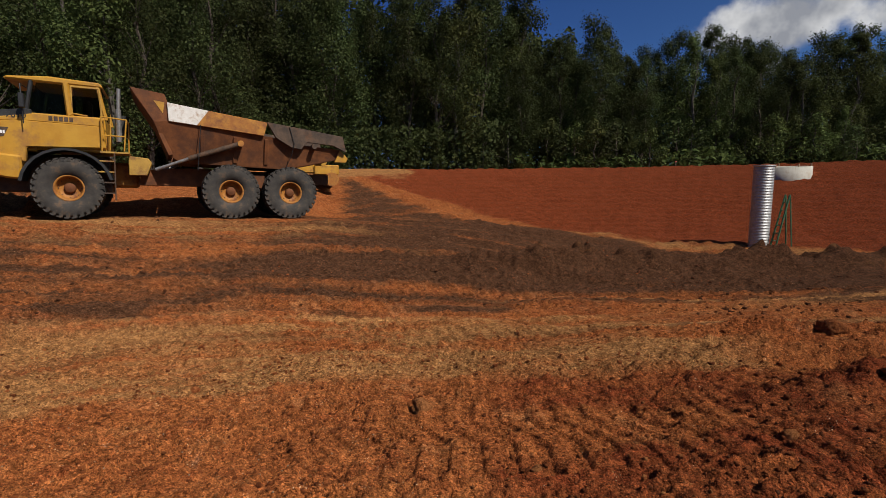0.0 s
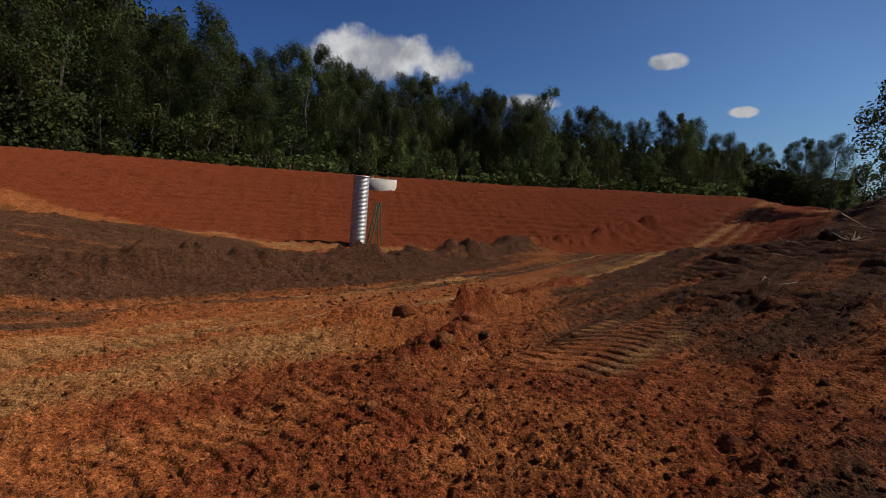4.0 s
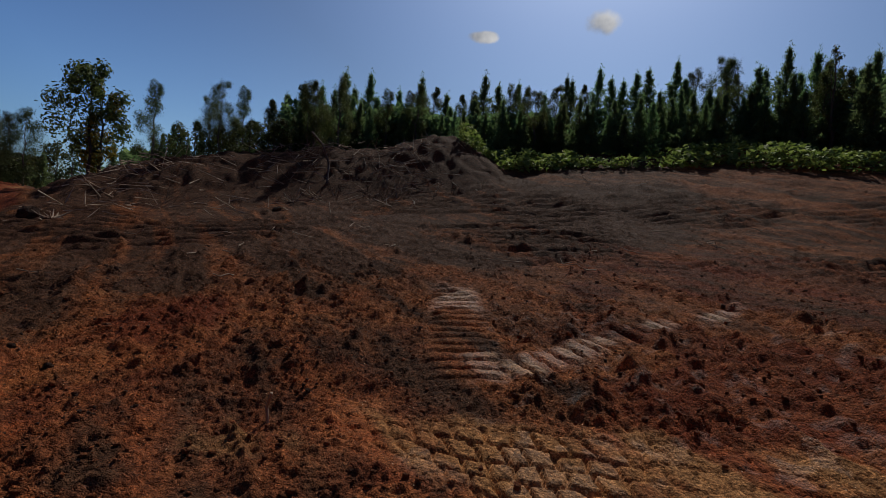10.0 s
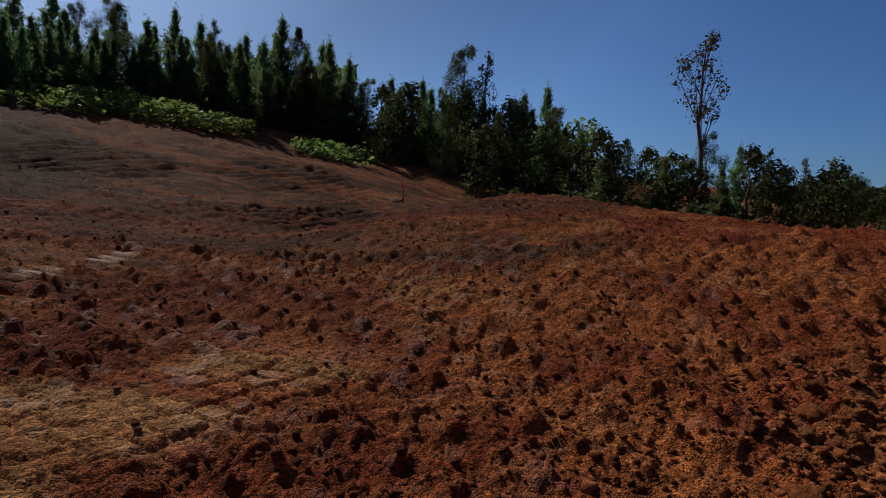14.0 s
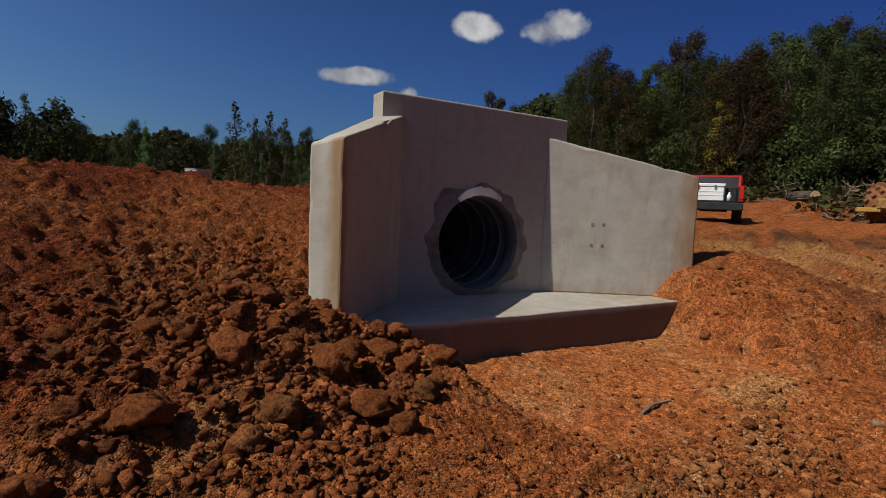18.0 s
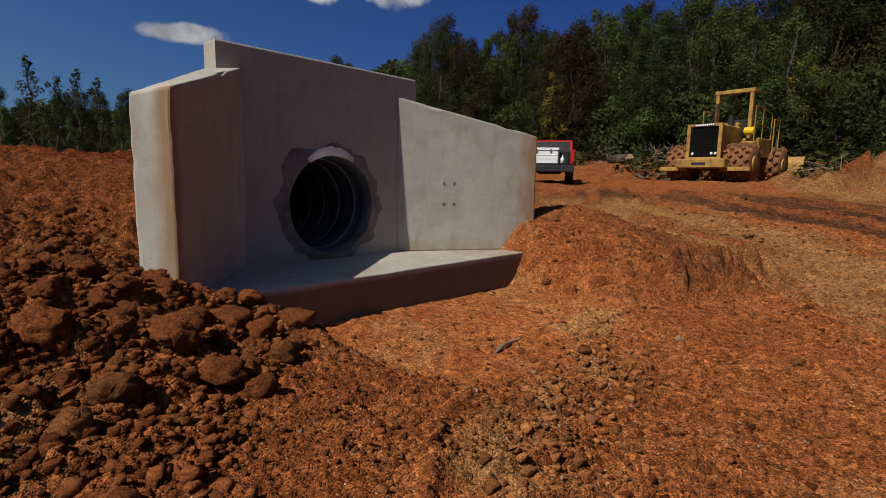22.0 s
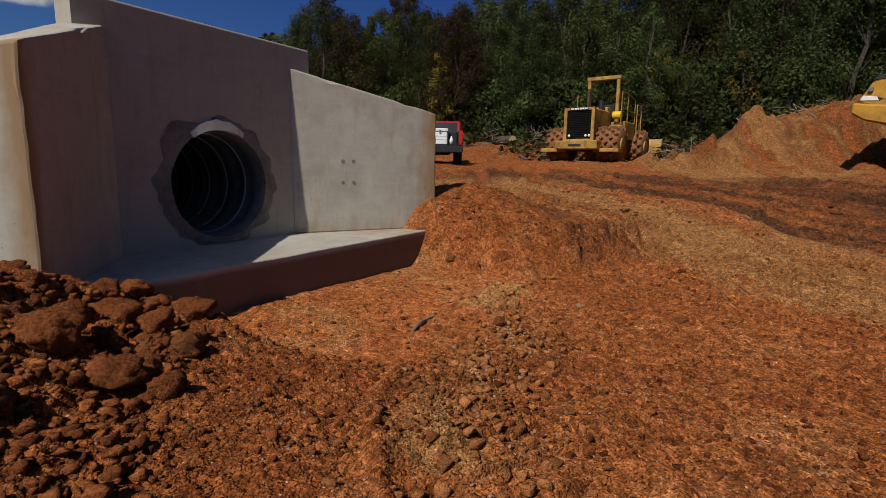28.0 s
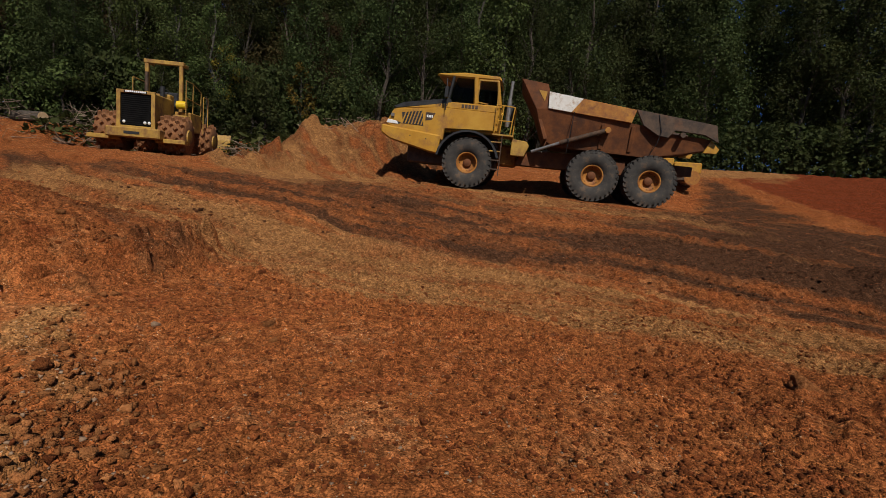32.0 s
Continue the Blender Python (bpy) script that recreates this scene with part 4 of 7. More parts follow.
def soil_masks(x, y):
    r = np.hypot(x, y)
    az = np.degrees(np.arctan2(y, x))
    k = marks(x, y)
    n1 = vnoise(x / 3.1, y / 3.1, 60) - 0.5
    ragged = vnoise(x / 0.8, y / 0.8, 61) - 0.5
    bend = vnoise(x / 7, y / 7, 20)
    line = road_line(x, y) + 0.5 * (bend - 0.5)
    streak = vnoise(x / 6 + 3 * bend, line / 0.42, 62) - 0.5
    fine = vnoise(x / 2.5 + 3 * bend, line / 0.15, 63) - 0.5
    streak = streak + 0.6 * fine
    east = step((x - 4.6 - 3.0 * n1 + 0.30 * y) / 3.0) * sector(az, -48, 30, 14) * step((r - 4.8) / 2.5)
    south = 0.5 * step((r - 15 + 5 * n1) / 7) * sector(az, -112, -40, 8)
    ways = step((x + 21) / 5) * step((20 - x) / 6)
    strip = ways * step((line - 0.4 + n1) / 0.7) * step((np.interp(x, (2, 10), (13.5, 7.0)) - line - 1.2 * n1) / 2.0)
    strip = strip * (1 - 0.75 * np.exp(-((line - 2.1) / 0.35) ** 2)) * (0.5 + 0.5 * step((x + 8) / 6))
    near = ways * 0.6 * np.exp(-((line + 1.6 + n1) / 0.5) ** 2)
    patch = np.maximum(0.72 * k["sod"], 0.62 * k["print_patch"])
    broken = 0.42 * np.exp(-((scarp(x, y) - 0.2) / 0.5) ** 2) * step((4.6 - y) / 1.5) * step((y - 1.0) / 0.6)
    bank_dark = sector(az, -30, 13, 6) * step((r - 22) / 2)
    west = 0.52 * sector(az, 100, 172, 10) * step((r - 6.5 + 3 * n1) / 2.5) * step((22 - r) / 3)
    sods = 0.5 * sector(az, -38, 12, 9) * step((7.5 - r) / 2)
    hill = (sector(az, -44, 25, 10) + 0.75 * sector(az, -100, -44, 10)) * step((r - 10 + 4 * n1) / 5)
    churn = 0.45 * sector(az, -100, -20, 15) * step((r - 5.2 + 2 * n1) / 1.5)
    dark = np.maximum.reduce([east * 0.8, south * 0.75, strip * 0.92, near, patch, west, sods, 0.64 * sector(az, 129, 150, 4) * step((r - 20.5) / 2) * step((31 - r) / 2), hill * 0.78, churn, broken, bank_dark, 0.9 * sector(az, 62, 99, 4) * step((r - 13 + 2 * n1) / 2) * step((red_edge(az) - r) / 2), 1.3 * np.exp(-(spoil_line(x, y) / 1.2) ** 2) * step((x + 2) / 4) * step((36 - x) / 6)])
    dark = np.clip(dark + (0.75 * streak + 0.25 * ragged) * np.clip(dark * 1.5, 0, 1), 0, 1)
    hs, hq = local_hw(x, y)
    calm_ground = step((hs - 1.6) / 0.5) * step((6.0 - hs) / 0.7) * step((hq + 1.4) / 0.06) * step((2.6 - hq) / 1.2)
    lane = step((line + 4.9 + n1) / 1.2) * step((0.6 - line) / 0.8) * step((x + 20) / 6) * step((5.5 - x) / 3)
    gauge = 1.35 - 0.7 * step((x - 20) / 14)
    road = (np.exp(-((line + gauge) / 0.22) ** 2) + np.exp(-((line - gauge) / 0.22) ** 2)) * step((x - 1) / 3) * step((60 - x) / 10)
    road = np.maximum(road, 0.9 * np.exp(-(line / 0.35) ** 2) * step((2 - x) / 3) * step((x + 18) / 4))
    bed = 0.30 * np.exp(-(line / 2.0) ** 4) * step((x - 1) / 3) * step((60 - x) / 10)
    park = hump(x, y, -10.0, 14.5, 6, 1.6, 28) + 0.9 * hump(x, y, -18.5, 15, 4, 3, 49)
    south_tan = 0.95 * k["band"] + 0.75 * hump(x, y, 0.6, -5.4, 0.6, 0.9, 20) + 0.55 * k["print_patch"] + 0.5 * hump(x, y, 3.6, -0.4, 0.7, 0.3, 30)
    smear = (k["track"] + k["track2"]) * step((vnoise(x / 0.5, y / 0.5, 91) - 0.4) / 0.2)
    bank = hump(x, y, -17.5, 16.5, 4.5, 3) * 0.55
    tan = np.maximum.reduce([lane * 0.58, 0.36 * (hs < heap_edge(hq)) * step((hs + 1.5) / 1.5) * step((2.4 - hq) / 0.6) * step((hq + 2.2) / 1.0), 0.22 * calm_ground, 0.6 * k["gravel"], bed, road * 0.72, park * 0.62, south_tan * 0.7, bank * 0.8, 0.6 * hump(x, y, 10, 21.5, 5, 1.0, -32), 0.16 * sector(az, 112, 200, 12) * step((9 - r) / 3), 0.66 * strip * step((-streak - 0.12) / 0.2), smear * 0.45, 0.9 * sector(az, 95, 114, 3) * step((r - 36) / 3)])
    tan = np.clip(tan + (1.1 * streak + 0.4 * ragged) * np.clip(tan * 1.6, 0, 1), 0, 1)
    red = sector(az, 15, 101, 4) * step((r - red_edge(az) - 1.5 * n1) / 2.0) + 0.40 * step((15 - r) / 3) * step((ragged + 0.15) / 0.25) * (1 - sector(np.mod(az, 360), 95, 225, 15))
    red = red + 0.16 * sector(az, -25, 80, 12) * step((7.5 - r) / 3) * (1 - k["band"])
    red = np.maximum(red, np.maximum(0.75 * k["berm"], 0.8 * k["mound"]))
    red = red + (0.2 * step((14 - r) / 3) + 0.36 * step((r - 7) / 3) * step((30 - r) / 4)) * sector(np.mod(az, 360), 215, 318, 10)
    dark = dark * (1 - np.clip(red * step((r - 22) / 3), 0, 1)) * (1 - 0.9 * k["mound"]) * (1 - 0.8 * k["berm"])
    # trodden or pressed smooth
    s, q = local_hw(x, y)
    calm = step((s - 1.6) / 0.5) * step((6.0 - s) / 0.7) * step((q + 1.4) / 0.06) * step((2.6 - q) / 1.2)
    smooth = np.clip(np.maximum.reduce([0.6 * south_tan, 0.6 * smear, 0.6 * calm, 0.6 * road]), 0, 1)
    wet = np.clip(np.maximum.reduce([0.5 * smear, 0.35 * k["band"] * step((vnoise(x / 0.3, y / 0.3, 92) - 0.6) / 0.15), 0.4 * sector(az, -125, -35, 12) * step((9 - r) / 3) * step((vnoise(x / 0.13, y / 0.13, 93) - 0.74) / 0.06)]), 0, 1)
    pale = np.clip(np.maximum.reduce([k["gravel"], 0.5 * calm, 0.35 * sector(np.mod(az, 360), 95, 225, 12) * step((9 - r) / 3)]), 0, 1)
    return dark, tan, np.clip(red, 0, 1), 1 - 0.8 * smooth, wet, pale


SPOKES = 1400
radii = np.concatenate([[0.002, 0.5, 1.0, 1.3], 1.5 * np.exp(np.linspace(0, math.log(12 / 1.5), 450)), 12 * np.exp(np.linspace(0.006, math.log(27 / 12), 130)), 27 * np.exp(np.linspace(0.005, math.log(44 / 27), 84)), 44 * np.exp(np.linspace(0.02, math.log(62 / 44), 16)), [68, 76, 88, 105, 140, 200, 320, 600, 1200, 2500]])
turns = np.linspace(0, 2 * math.pi, SPOKES, endpoint=False)
gr, ga = np.meshgrid(radii, turns, indexing="ij")
gx, gy = (gr * np.cos(ga)).ravel(), (gr * np.sin(ga)).ravel()
gz = relief(gx, gy, shape(gx, gy))
verts = np.stack([gx, gy, gz], 1)
i, j = np.meshgrid(np.arange(len(radii) - 1), np.arange(SPOKES), indexing="ij")
i, j = i.ravel(), j.ravel()
jn = (j + 1) % SPOKES
quads = np.stack([i * SPOKES + j, (i + 1) * SPOKES + j, (i + 1) * SPOKES + jn, i * SPOKES + jn], 1)
# leave the culvert's bore open
qs, qq = local_hw(gx[quads].mean(1), gy[quads].mean(1))
bore = (np.abs(qs - 3.24) < 0.62) & (qq < -0.95) & (qq > -3.2)
quads = quads[~bore]
gm = bpy.data.meshes.new("ground")
gm.vertices.add(len(verts))
gm.vertices.foreach_set("co", verts.astype(np.float32).ravel())
gm.loops.add(len(quads) * 4)
gm.loops.foreach_set("vertex_index", quads.astype(np.int32).ravel())
gm.polygons.add(len(quads))
gm.polygons.foreach_set("loop_start", np.arange(len(quads), dtype=np.int32) * 4)
gm.update(calc_edges=True)
gm.polygons.foreach_set("use_smooth", np.ones(len(quads), dtype=bool))
dark, tan, red, loose, wet, pale = soil_masks(gx, gy)
layer = gm.color_attributes.new("soil", "FLOAT_COLOR", "POINT")
layer.data.foreach_set("color", np.stack([dark, tan, red, loose], 1).astype(np.float32).ravel())
layer = gm.color_attributes.new("finish", "FLOAT_COLOR", "POINT")
layer.data.foreach_set("color", np.stack([wet, pale, 0 * wet, 0 * wet + 1], 1).astype(np.float32).ravel())
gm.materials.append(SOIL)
ground = tagged(new("ground", gm), "churned red clay and dark topsoil with wheel ruts", "ground", "", "structure")


def on_ground(x, y, sink=0.0, **turn):
    return pose(x, y, height(x, y) - sink, **turn)


def polar(az, r):
    return r * math.cos(radians(az)), r * math.sin(radians(az))

# ---------------------------------------------------------------- concrete headwall with its pipe
HWM = Matrix(((-HD[0], HN[0], 0, HQ * HN[0]), (-HD[1], HN[1], 0, HQ * HN[1]), (0, 0, 1, 0), (0, 0, 0, 1)))
PIPE_S, PIPE_Z, PIPE_R = 3.24, 1.13, 0.56


def upright_prism(plan, bottom, tops, bevel=0.02, rough=0.0):
    """A wall piece: plan corners in (s, q) with a top height for each corner."""
    bm = bmesh.new()
    lo = [bm.verts.new((-s, q, bottom)) for s, q in plan]
    hi = [bm.verts.new((-s, q, h)) for (s, q), h in zip(plan, tops)]
    bm.faces.new(lo)
    bm.faces.new(hi)
    k = len(lo)
    for a in range(k):
        bm.faces.new((lo[a], lo[(a + 1) % k], hi[(a + 1) % k], hi[a]))
    bmesh.ops.recalc_face_normals(bm, faces=bm.faces)
    bmesh.ops.bevel(bm, geom=list(bm.edges), offset=bevel, segments=2, affect="EDGES", profile=0.5)
    return bm


def chipped(bm, amount, seed, cuts=3):
    """Knocks the edges about a little, as worn precast edges are."""
    bmesh.ops.subdivide_edges(bm, edges=[e for e in bm.edges if e.calc_length() > 0.25], cuts=cuts * 4, use_grid_fill=True)
    for v in bm.verts:
        n = noise.noise(v.co * 7 + Vector((seed, 0, 0)))
        sharp = len({tuple(round(c, 1) for c in f.normal) for f in v.link_faces}) > 1
        if sharp and v.co.z > 0.45:
            v.co.z -= amount * max(0, n - 0.25) * 2
            v.co.x += amount * 0.4 * n
    return bm


headwall = thing("headwall", HWM, "precast grey concrete culvert headwall with flared wing walls in clay", "headwall")
# second share: brown film and painted shade, strongest on the shaded front face
run_off_and_shade(part("footing", chipped(upright_prism([(0.72, 0), (5.9, 0), (5.3, -1.37), (1.5, -1.37)], -0.35, [0.5] * 4, 0.012), 0.02, 3), CONCRETE, headwall, "thick concrete apron slab with a chipped front edge"), lambda s_, q_, z_: (0.5 * max(0.0, 1 - abs(s_ - 5.2) / 0.9), 0.95 if z_ < 0.47 else 0.18))

# the main wall with a round opening
bm = bmesh.new()
front, back = [], []
SIDES = 40
outer = [(1.95, 0.496), (4.54, 0.496), (4.54, 2.72), (1.95, 2.72)]


def square_point(a):
    """The wall's outline seen from the opening's centre at an angle."""
    c, s_ = math.cos(a), math.sin(a)
    best = 99
    for lim, comp in ((4.54 - PIPE_S, c), (1.95 - PIPE_S, c), (2.72 - PIPE_Z, s_), (0.496 - PIPE_Z, s_)):
        if comp * lim > 1e-6:
            best = min(best, lim / comp)
    return PIPE_S + c * best, PIPE_Z + s_ * best


corner_angles = [math.atan2(z - PIPE_Z, s - PIPE_S) for s, z in outer]
angles = sorted([2 * math.pi * a / SIDES - math.pi for a in range(SIDES)] + corner_angles)
rings = {}
for q in (-1.11, -1.37):
    rings[q] = ([], [])
    for a in angles:
        wob = 1.02 + 0.03 * noise.noise(Vector((math.cos(a) * 2, math.sin(a) * 2, 4.0)))
        rings[q][0].append(bm.verts.new((-(PIPE_S + math.cos(a) * PIPE_R * wob), q, PIPE_Z + math.sin(a) * PIPE_R * wob)))
        s, z = square_point(a)
        rings[q][1].append(bm.verts.new((-s, q, z)))
k = len(angles)
for a in range(k):
    b = (a + 1) % k
    f0, f1 = rings[-1.11], rings[-1.37]
    bm.faces.new((f0[0][a], f0[0][b], f0[1][b], f0[1][a]))
    bm.faces.new((f1[0][a], f1[1][a], f1[1][b], f1[0][b]))
    bm.faces.new((f0[0][a], f1[0][a], f1[0][b], f0[0][b]))
    bm.faces.new((f0[1][a], f0[1][b], f1[1][b], f1[1][a]))
bmesh.ops.recalc_face_normals(bm, faces=bm.faces)
bmesh.ops.bevel(bm, geom=[e for e in bm.edges if e.calc_face_angle(0) > 1.2 and all(abs(v.co.z - 2.72) < 0.01 for v in e.verts)], offset=0.02, segments=2, affect="EDGES", profile=0.5)
# brown film that also darkens this sunless face by colour
run_off_and_shade(part("main_wall", bm, CONCRETE, headwall), lambda s_, q_, z_: (0.0, 0.34))
# inner face only: the same brown, painting in its shade
run_off_and_shade(part("wing_wall", chipped(upright_prism([(2.2, -1.108), (1.14, 0.03), (0.94, -0.2), (1.85, -1.108)], 0.496, [2.49, 2.05, 2.0, 2.44]), 0.03, 8), CONCRETE, headwall),
        lambda s_, q_, z_: (0.0, 0.34 if q_ > -0.9 and s_ > 1.18 else 0.0))
run_off_and_shade(part("wing_wall", chipped(upright_prism([(4.22, -1.108), (5.90, -0.10), (6.03, -0.31), (4.6, -1.108)], 0.496, [2.47, 2.06, 2.04, 2.42]), 0.03, 15), CONCRETE, headwall),
        lambda s_, q_, z_: (0.35 * math.exp(-(z_ - 0.5) / 0.12), 0.0))
# grout pressed round the pipe
bm = bmesh.new()
inner, outerv, rim = [], [], []
for a in range(64):
    t = 2 * math.pi * a / 64
    r1 = PIPE_R * (1.0 + 0.02 * noise.noise(Vector((math.cos(t) * 3, math.sin(t) * 3, 1))))
    r2 = PIPE_R * (1.24 + 0.28 * noise.noise(Vector((math.cos(t) * 2.2, math.sin(t) * 2.2, 7))) + 0.1 * noise.noise(Vector((math.cos(t) * 7, math.sin(t) * 7, 9))))
    def at(r, q):
        return bm.verts.new((-(PIPE_S + math.cos(t) * r), q, max(0.51, PIPE_Z + math.sin(t) * r)))
    inner.append((at(r1 * 0.99, -1.25), at(r1, -1.085)))
    outerv.append((at((r1 + r2) / 2, -1.09), at(r2, -1.107)))
for a in range(64):
    b = (a + 1) % 64
    bm.faces.new((inner[a][0], inner[b][0], inner[b][1], inner[a][1]))
    bm.faces.new((inner[a][1], inner[b][1], outerv[b][0], outerv[a][0]))
    bm.faces.new((outerv[a][0], outerv[b][0], outerv[b][1], outerv[a][1]))
part("grout", bm, MORTAR, headwall, "uneven damp grout collar")
bm = bmesh.new()
lip = []
for a in range(13):
    t = radians(62 + 62 * a / 12)
    w = 0.05 + 0.05 * math.sin(math.pi * a / 12) + 0.02 * noise.noise(Vector((a * 0.9, 3, 1)))
    lip.append([bm.verts.new((-(PIPE_S + math.cos(t) * r), q, PIPE_Z + math.sin(t) * r)) for r, q in ((PIPE_R * 0.99, -1.12), (PIPE_R * 1.0, -1.06), (PIPE_R + w, -1.07), (PIPE_R + w, -1.1))])
for a in range(12):
    for b in range(3):
        bm.faces.new((lip[a][b], lip[a + 1][b], lip[a + 1][b + 1], lip[a][b + 1]))
for end in (lip[0], lip[-1]):
    bm.faces.new(end)
bmesh.ops.recalc_face_normals(bm, faces=bm.faces)
part("grout_chip", bm, WHITE_PAINT, headwall, "pale broken mortar lip over the pipe")
# four lifting holes in the long wing: shallow cups, dark mortar painting their inner shade
for du, dz in ((0.0, 0.0), (0.14, 0.0), (0.0, 0.27), (0.14, 0.27)):
    f = 0.325 + du / 1.96
    s, q = 4.22 + 1.68 * f, -1.108 + 1.008 * f
    bm = lathe([(0.0, 0.002), (0.014, 0.003), (0.02, 0.005), (0.024, 0.0)], "Z", 12)
    bmesh.ops.transform(bm, matrix=pose(-s, q, 1.125 + dz, -90, 0, math.degrees(math.atan2(1.008, -1.68)) + 180), verts=bm.verts)
    part("lifting_hole", bm, MORTAR, headwall)

# corrugated steel pipe: a tube whose wall waves, open at the mouth
prof = []
for a in range(150):
    y = -a * 0.05
    prof.append((PIPE_R - 0.012 + 0.016 * math.cos(a * 2 * math.pi / 4 + 0.6), y))
prof += [(r + 0.02, y) for r, y in reversed(prof[::4])]
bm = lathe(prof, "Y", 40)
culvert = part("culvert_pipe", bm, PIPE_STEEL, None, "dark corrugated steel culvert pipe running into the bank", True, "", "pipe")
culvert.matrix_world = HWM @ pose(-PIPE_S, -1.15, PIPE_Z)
# ribs of paler galvanised steel along the inside of the pipe
for a in range(7):
    ring = part("rib", lathe([(PIPE_R - 0.03, -0.012), (PIPE_R - 0.036, 0), (PIPE_R - 0.03, 0.012), (PIPE_R - 0.018, 0)], "Y", 40, True), GALVANISED, culvert)
    ring.matrix_local = pose(0, -0.25 - a * 0.34, 0)

# ---------------------------------------------------------------- outlet riser in the basin
RX, RY = polar(58.5, 24.6)
RZ = min(-0.12, height(RX, RY) - 0.02)
riser = thing("riser_pipe", pose(RX, RY, RZ, 0.3, 0.7, 0) @ Matrix.Diagonal((0.92, 0.92, 0.93, 1)), "tall galvanised corrugated steel riser pipe standing on red clay", "pipe")
prof, n = [], 54 * 4
for a in range(n + 1):
    prof.append((0.40 + 0.013 * math.cos(a * math.pi / 2), 3.55 * a / n))
prof += [(0.43, 3.55), (0.43, 3.60), (0.38, 3.60)] + [(0.38, 3.55 - 0.5 * a) for a in range(8)]
part("corrugated_wall", lathe(prof, "Z", 36), GALVANISED, riser, "bright corrugated wall", True)
bm = rod(bmesh.new(), (-0.15, -0.42, 0.22), (-0.22, -0.62, 0.22), 0.14, sides=20)
part("outlet_stub", bm, BLACK, riser, "short black plastic outlet pipe")

# round concrete manhole ring lying on the face of the bank
MX, MY = polar(56.5, 37.0)
ring = thing("manhole_ring", pose(MX, MY, 2.52, 3, -2, 0), "grey concrete manhole ring part sunk in the red bank", "concrete ring")
part("ring_wall", lathe([(1.17, -0.8), (1.17, 0.9), (1.0, 0.9), (1.0, -0.8)], "Z", 48, True), CONCRETE, ring, "", True)
for a in (200, 262, 330, 85):
    part("lifting_pin", rod(bmesh.new(), (1.08 * math.cos(radians(a)), 1.08 * math.sin(radians(a)), 0.85), (1.08 * math.cos(radians(a)), 1.08 * math.sin(radians(a)), 1.06), 0.045), STONE, ring)

# step ladder leaning at the riser
LX, LY = polar(57.35, 24.5)
ladder = thing("step_ladder", pose(LX, LY, height(LX, LY), 0, 0, 175), "green fibreglass step ladder leaning beside the riser", "ladder")
for y in (-0.2, 0.2):
    part("rail", rod(bmesh.new(), (0.0, y, 0), (-0.45, y * 0.75, 2.15), 0.035, sides=6), LADDER_GREEN, ladder)
    part("rear_rail", rod(bmesh.new(), (-0.62, y, 0), (-0.47, y * 0.75, 2.1), 0.025, sides=6), LADDER_GREEN, ladder)
for a in range(6):
    f = (a + 1) / 7
    part("rung", boxes((-0.45 * f - 0.04, -0.45 * f + 0.04, -0.17, 0.17, 2.15 * f - 0.015, 2.15 * f + 0.015)), LADDER_GREEN, ladder)

# a second short riser beyond the crest of the red bank
BX, BY = polar(-133.8, 20.5)
drum = thing("short_riser", pose(BX, BY, 1.55), "short pale corrugated metal pipe upright behind the clay crest", "pipe")
prof = [(0.44 + 0.02 * math.cos(a * math.pi / 2), 0.9 * a / 40) for a in range(41)] + [(0.41, 0.9), (0.41, 0.1)]
part("corrugated_wall", lathe(prof, "Z", 28), GALVANISED, drum, "", True)
part("buried_length", lathe([(0.43, -1.5), (0.43, 0.0)], "Z", 28), GALVANISED, drum, "", True)
part("intake_box", boxes((0.2, 0.75, -0.3, 0.3, 0.35, 0.7), bevel=0.02), GREY_STEEL, drum)

# ---------------------------------------------------------------- machines


def tyre_profile(r, w, bead):
    h = w / 2
    return [(bead, -h * 0.55), (bead + 0.05, -h * 0.8), (bead + (r - bead) * 0.45, -h), (bead + (r - bead) * 0.8, -h * 0.97), (r - 0.045, -h * 0.86), (r - 0.02, -h * 0.5),
            (r - 0.02, h * 0.5), (r - 0.045, h * 0.86), (bead + (r - bead) * 0.8, h * 0.97), (bead + (r - bead) * 0.45, h), (bead + 0.05, h * 0.8), (bead, h * 0.55)]


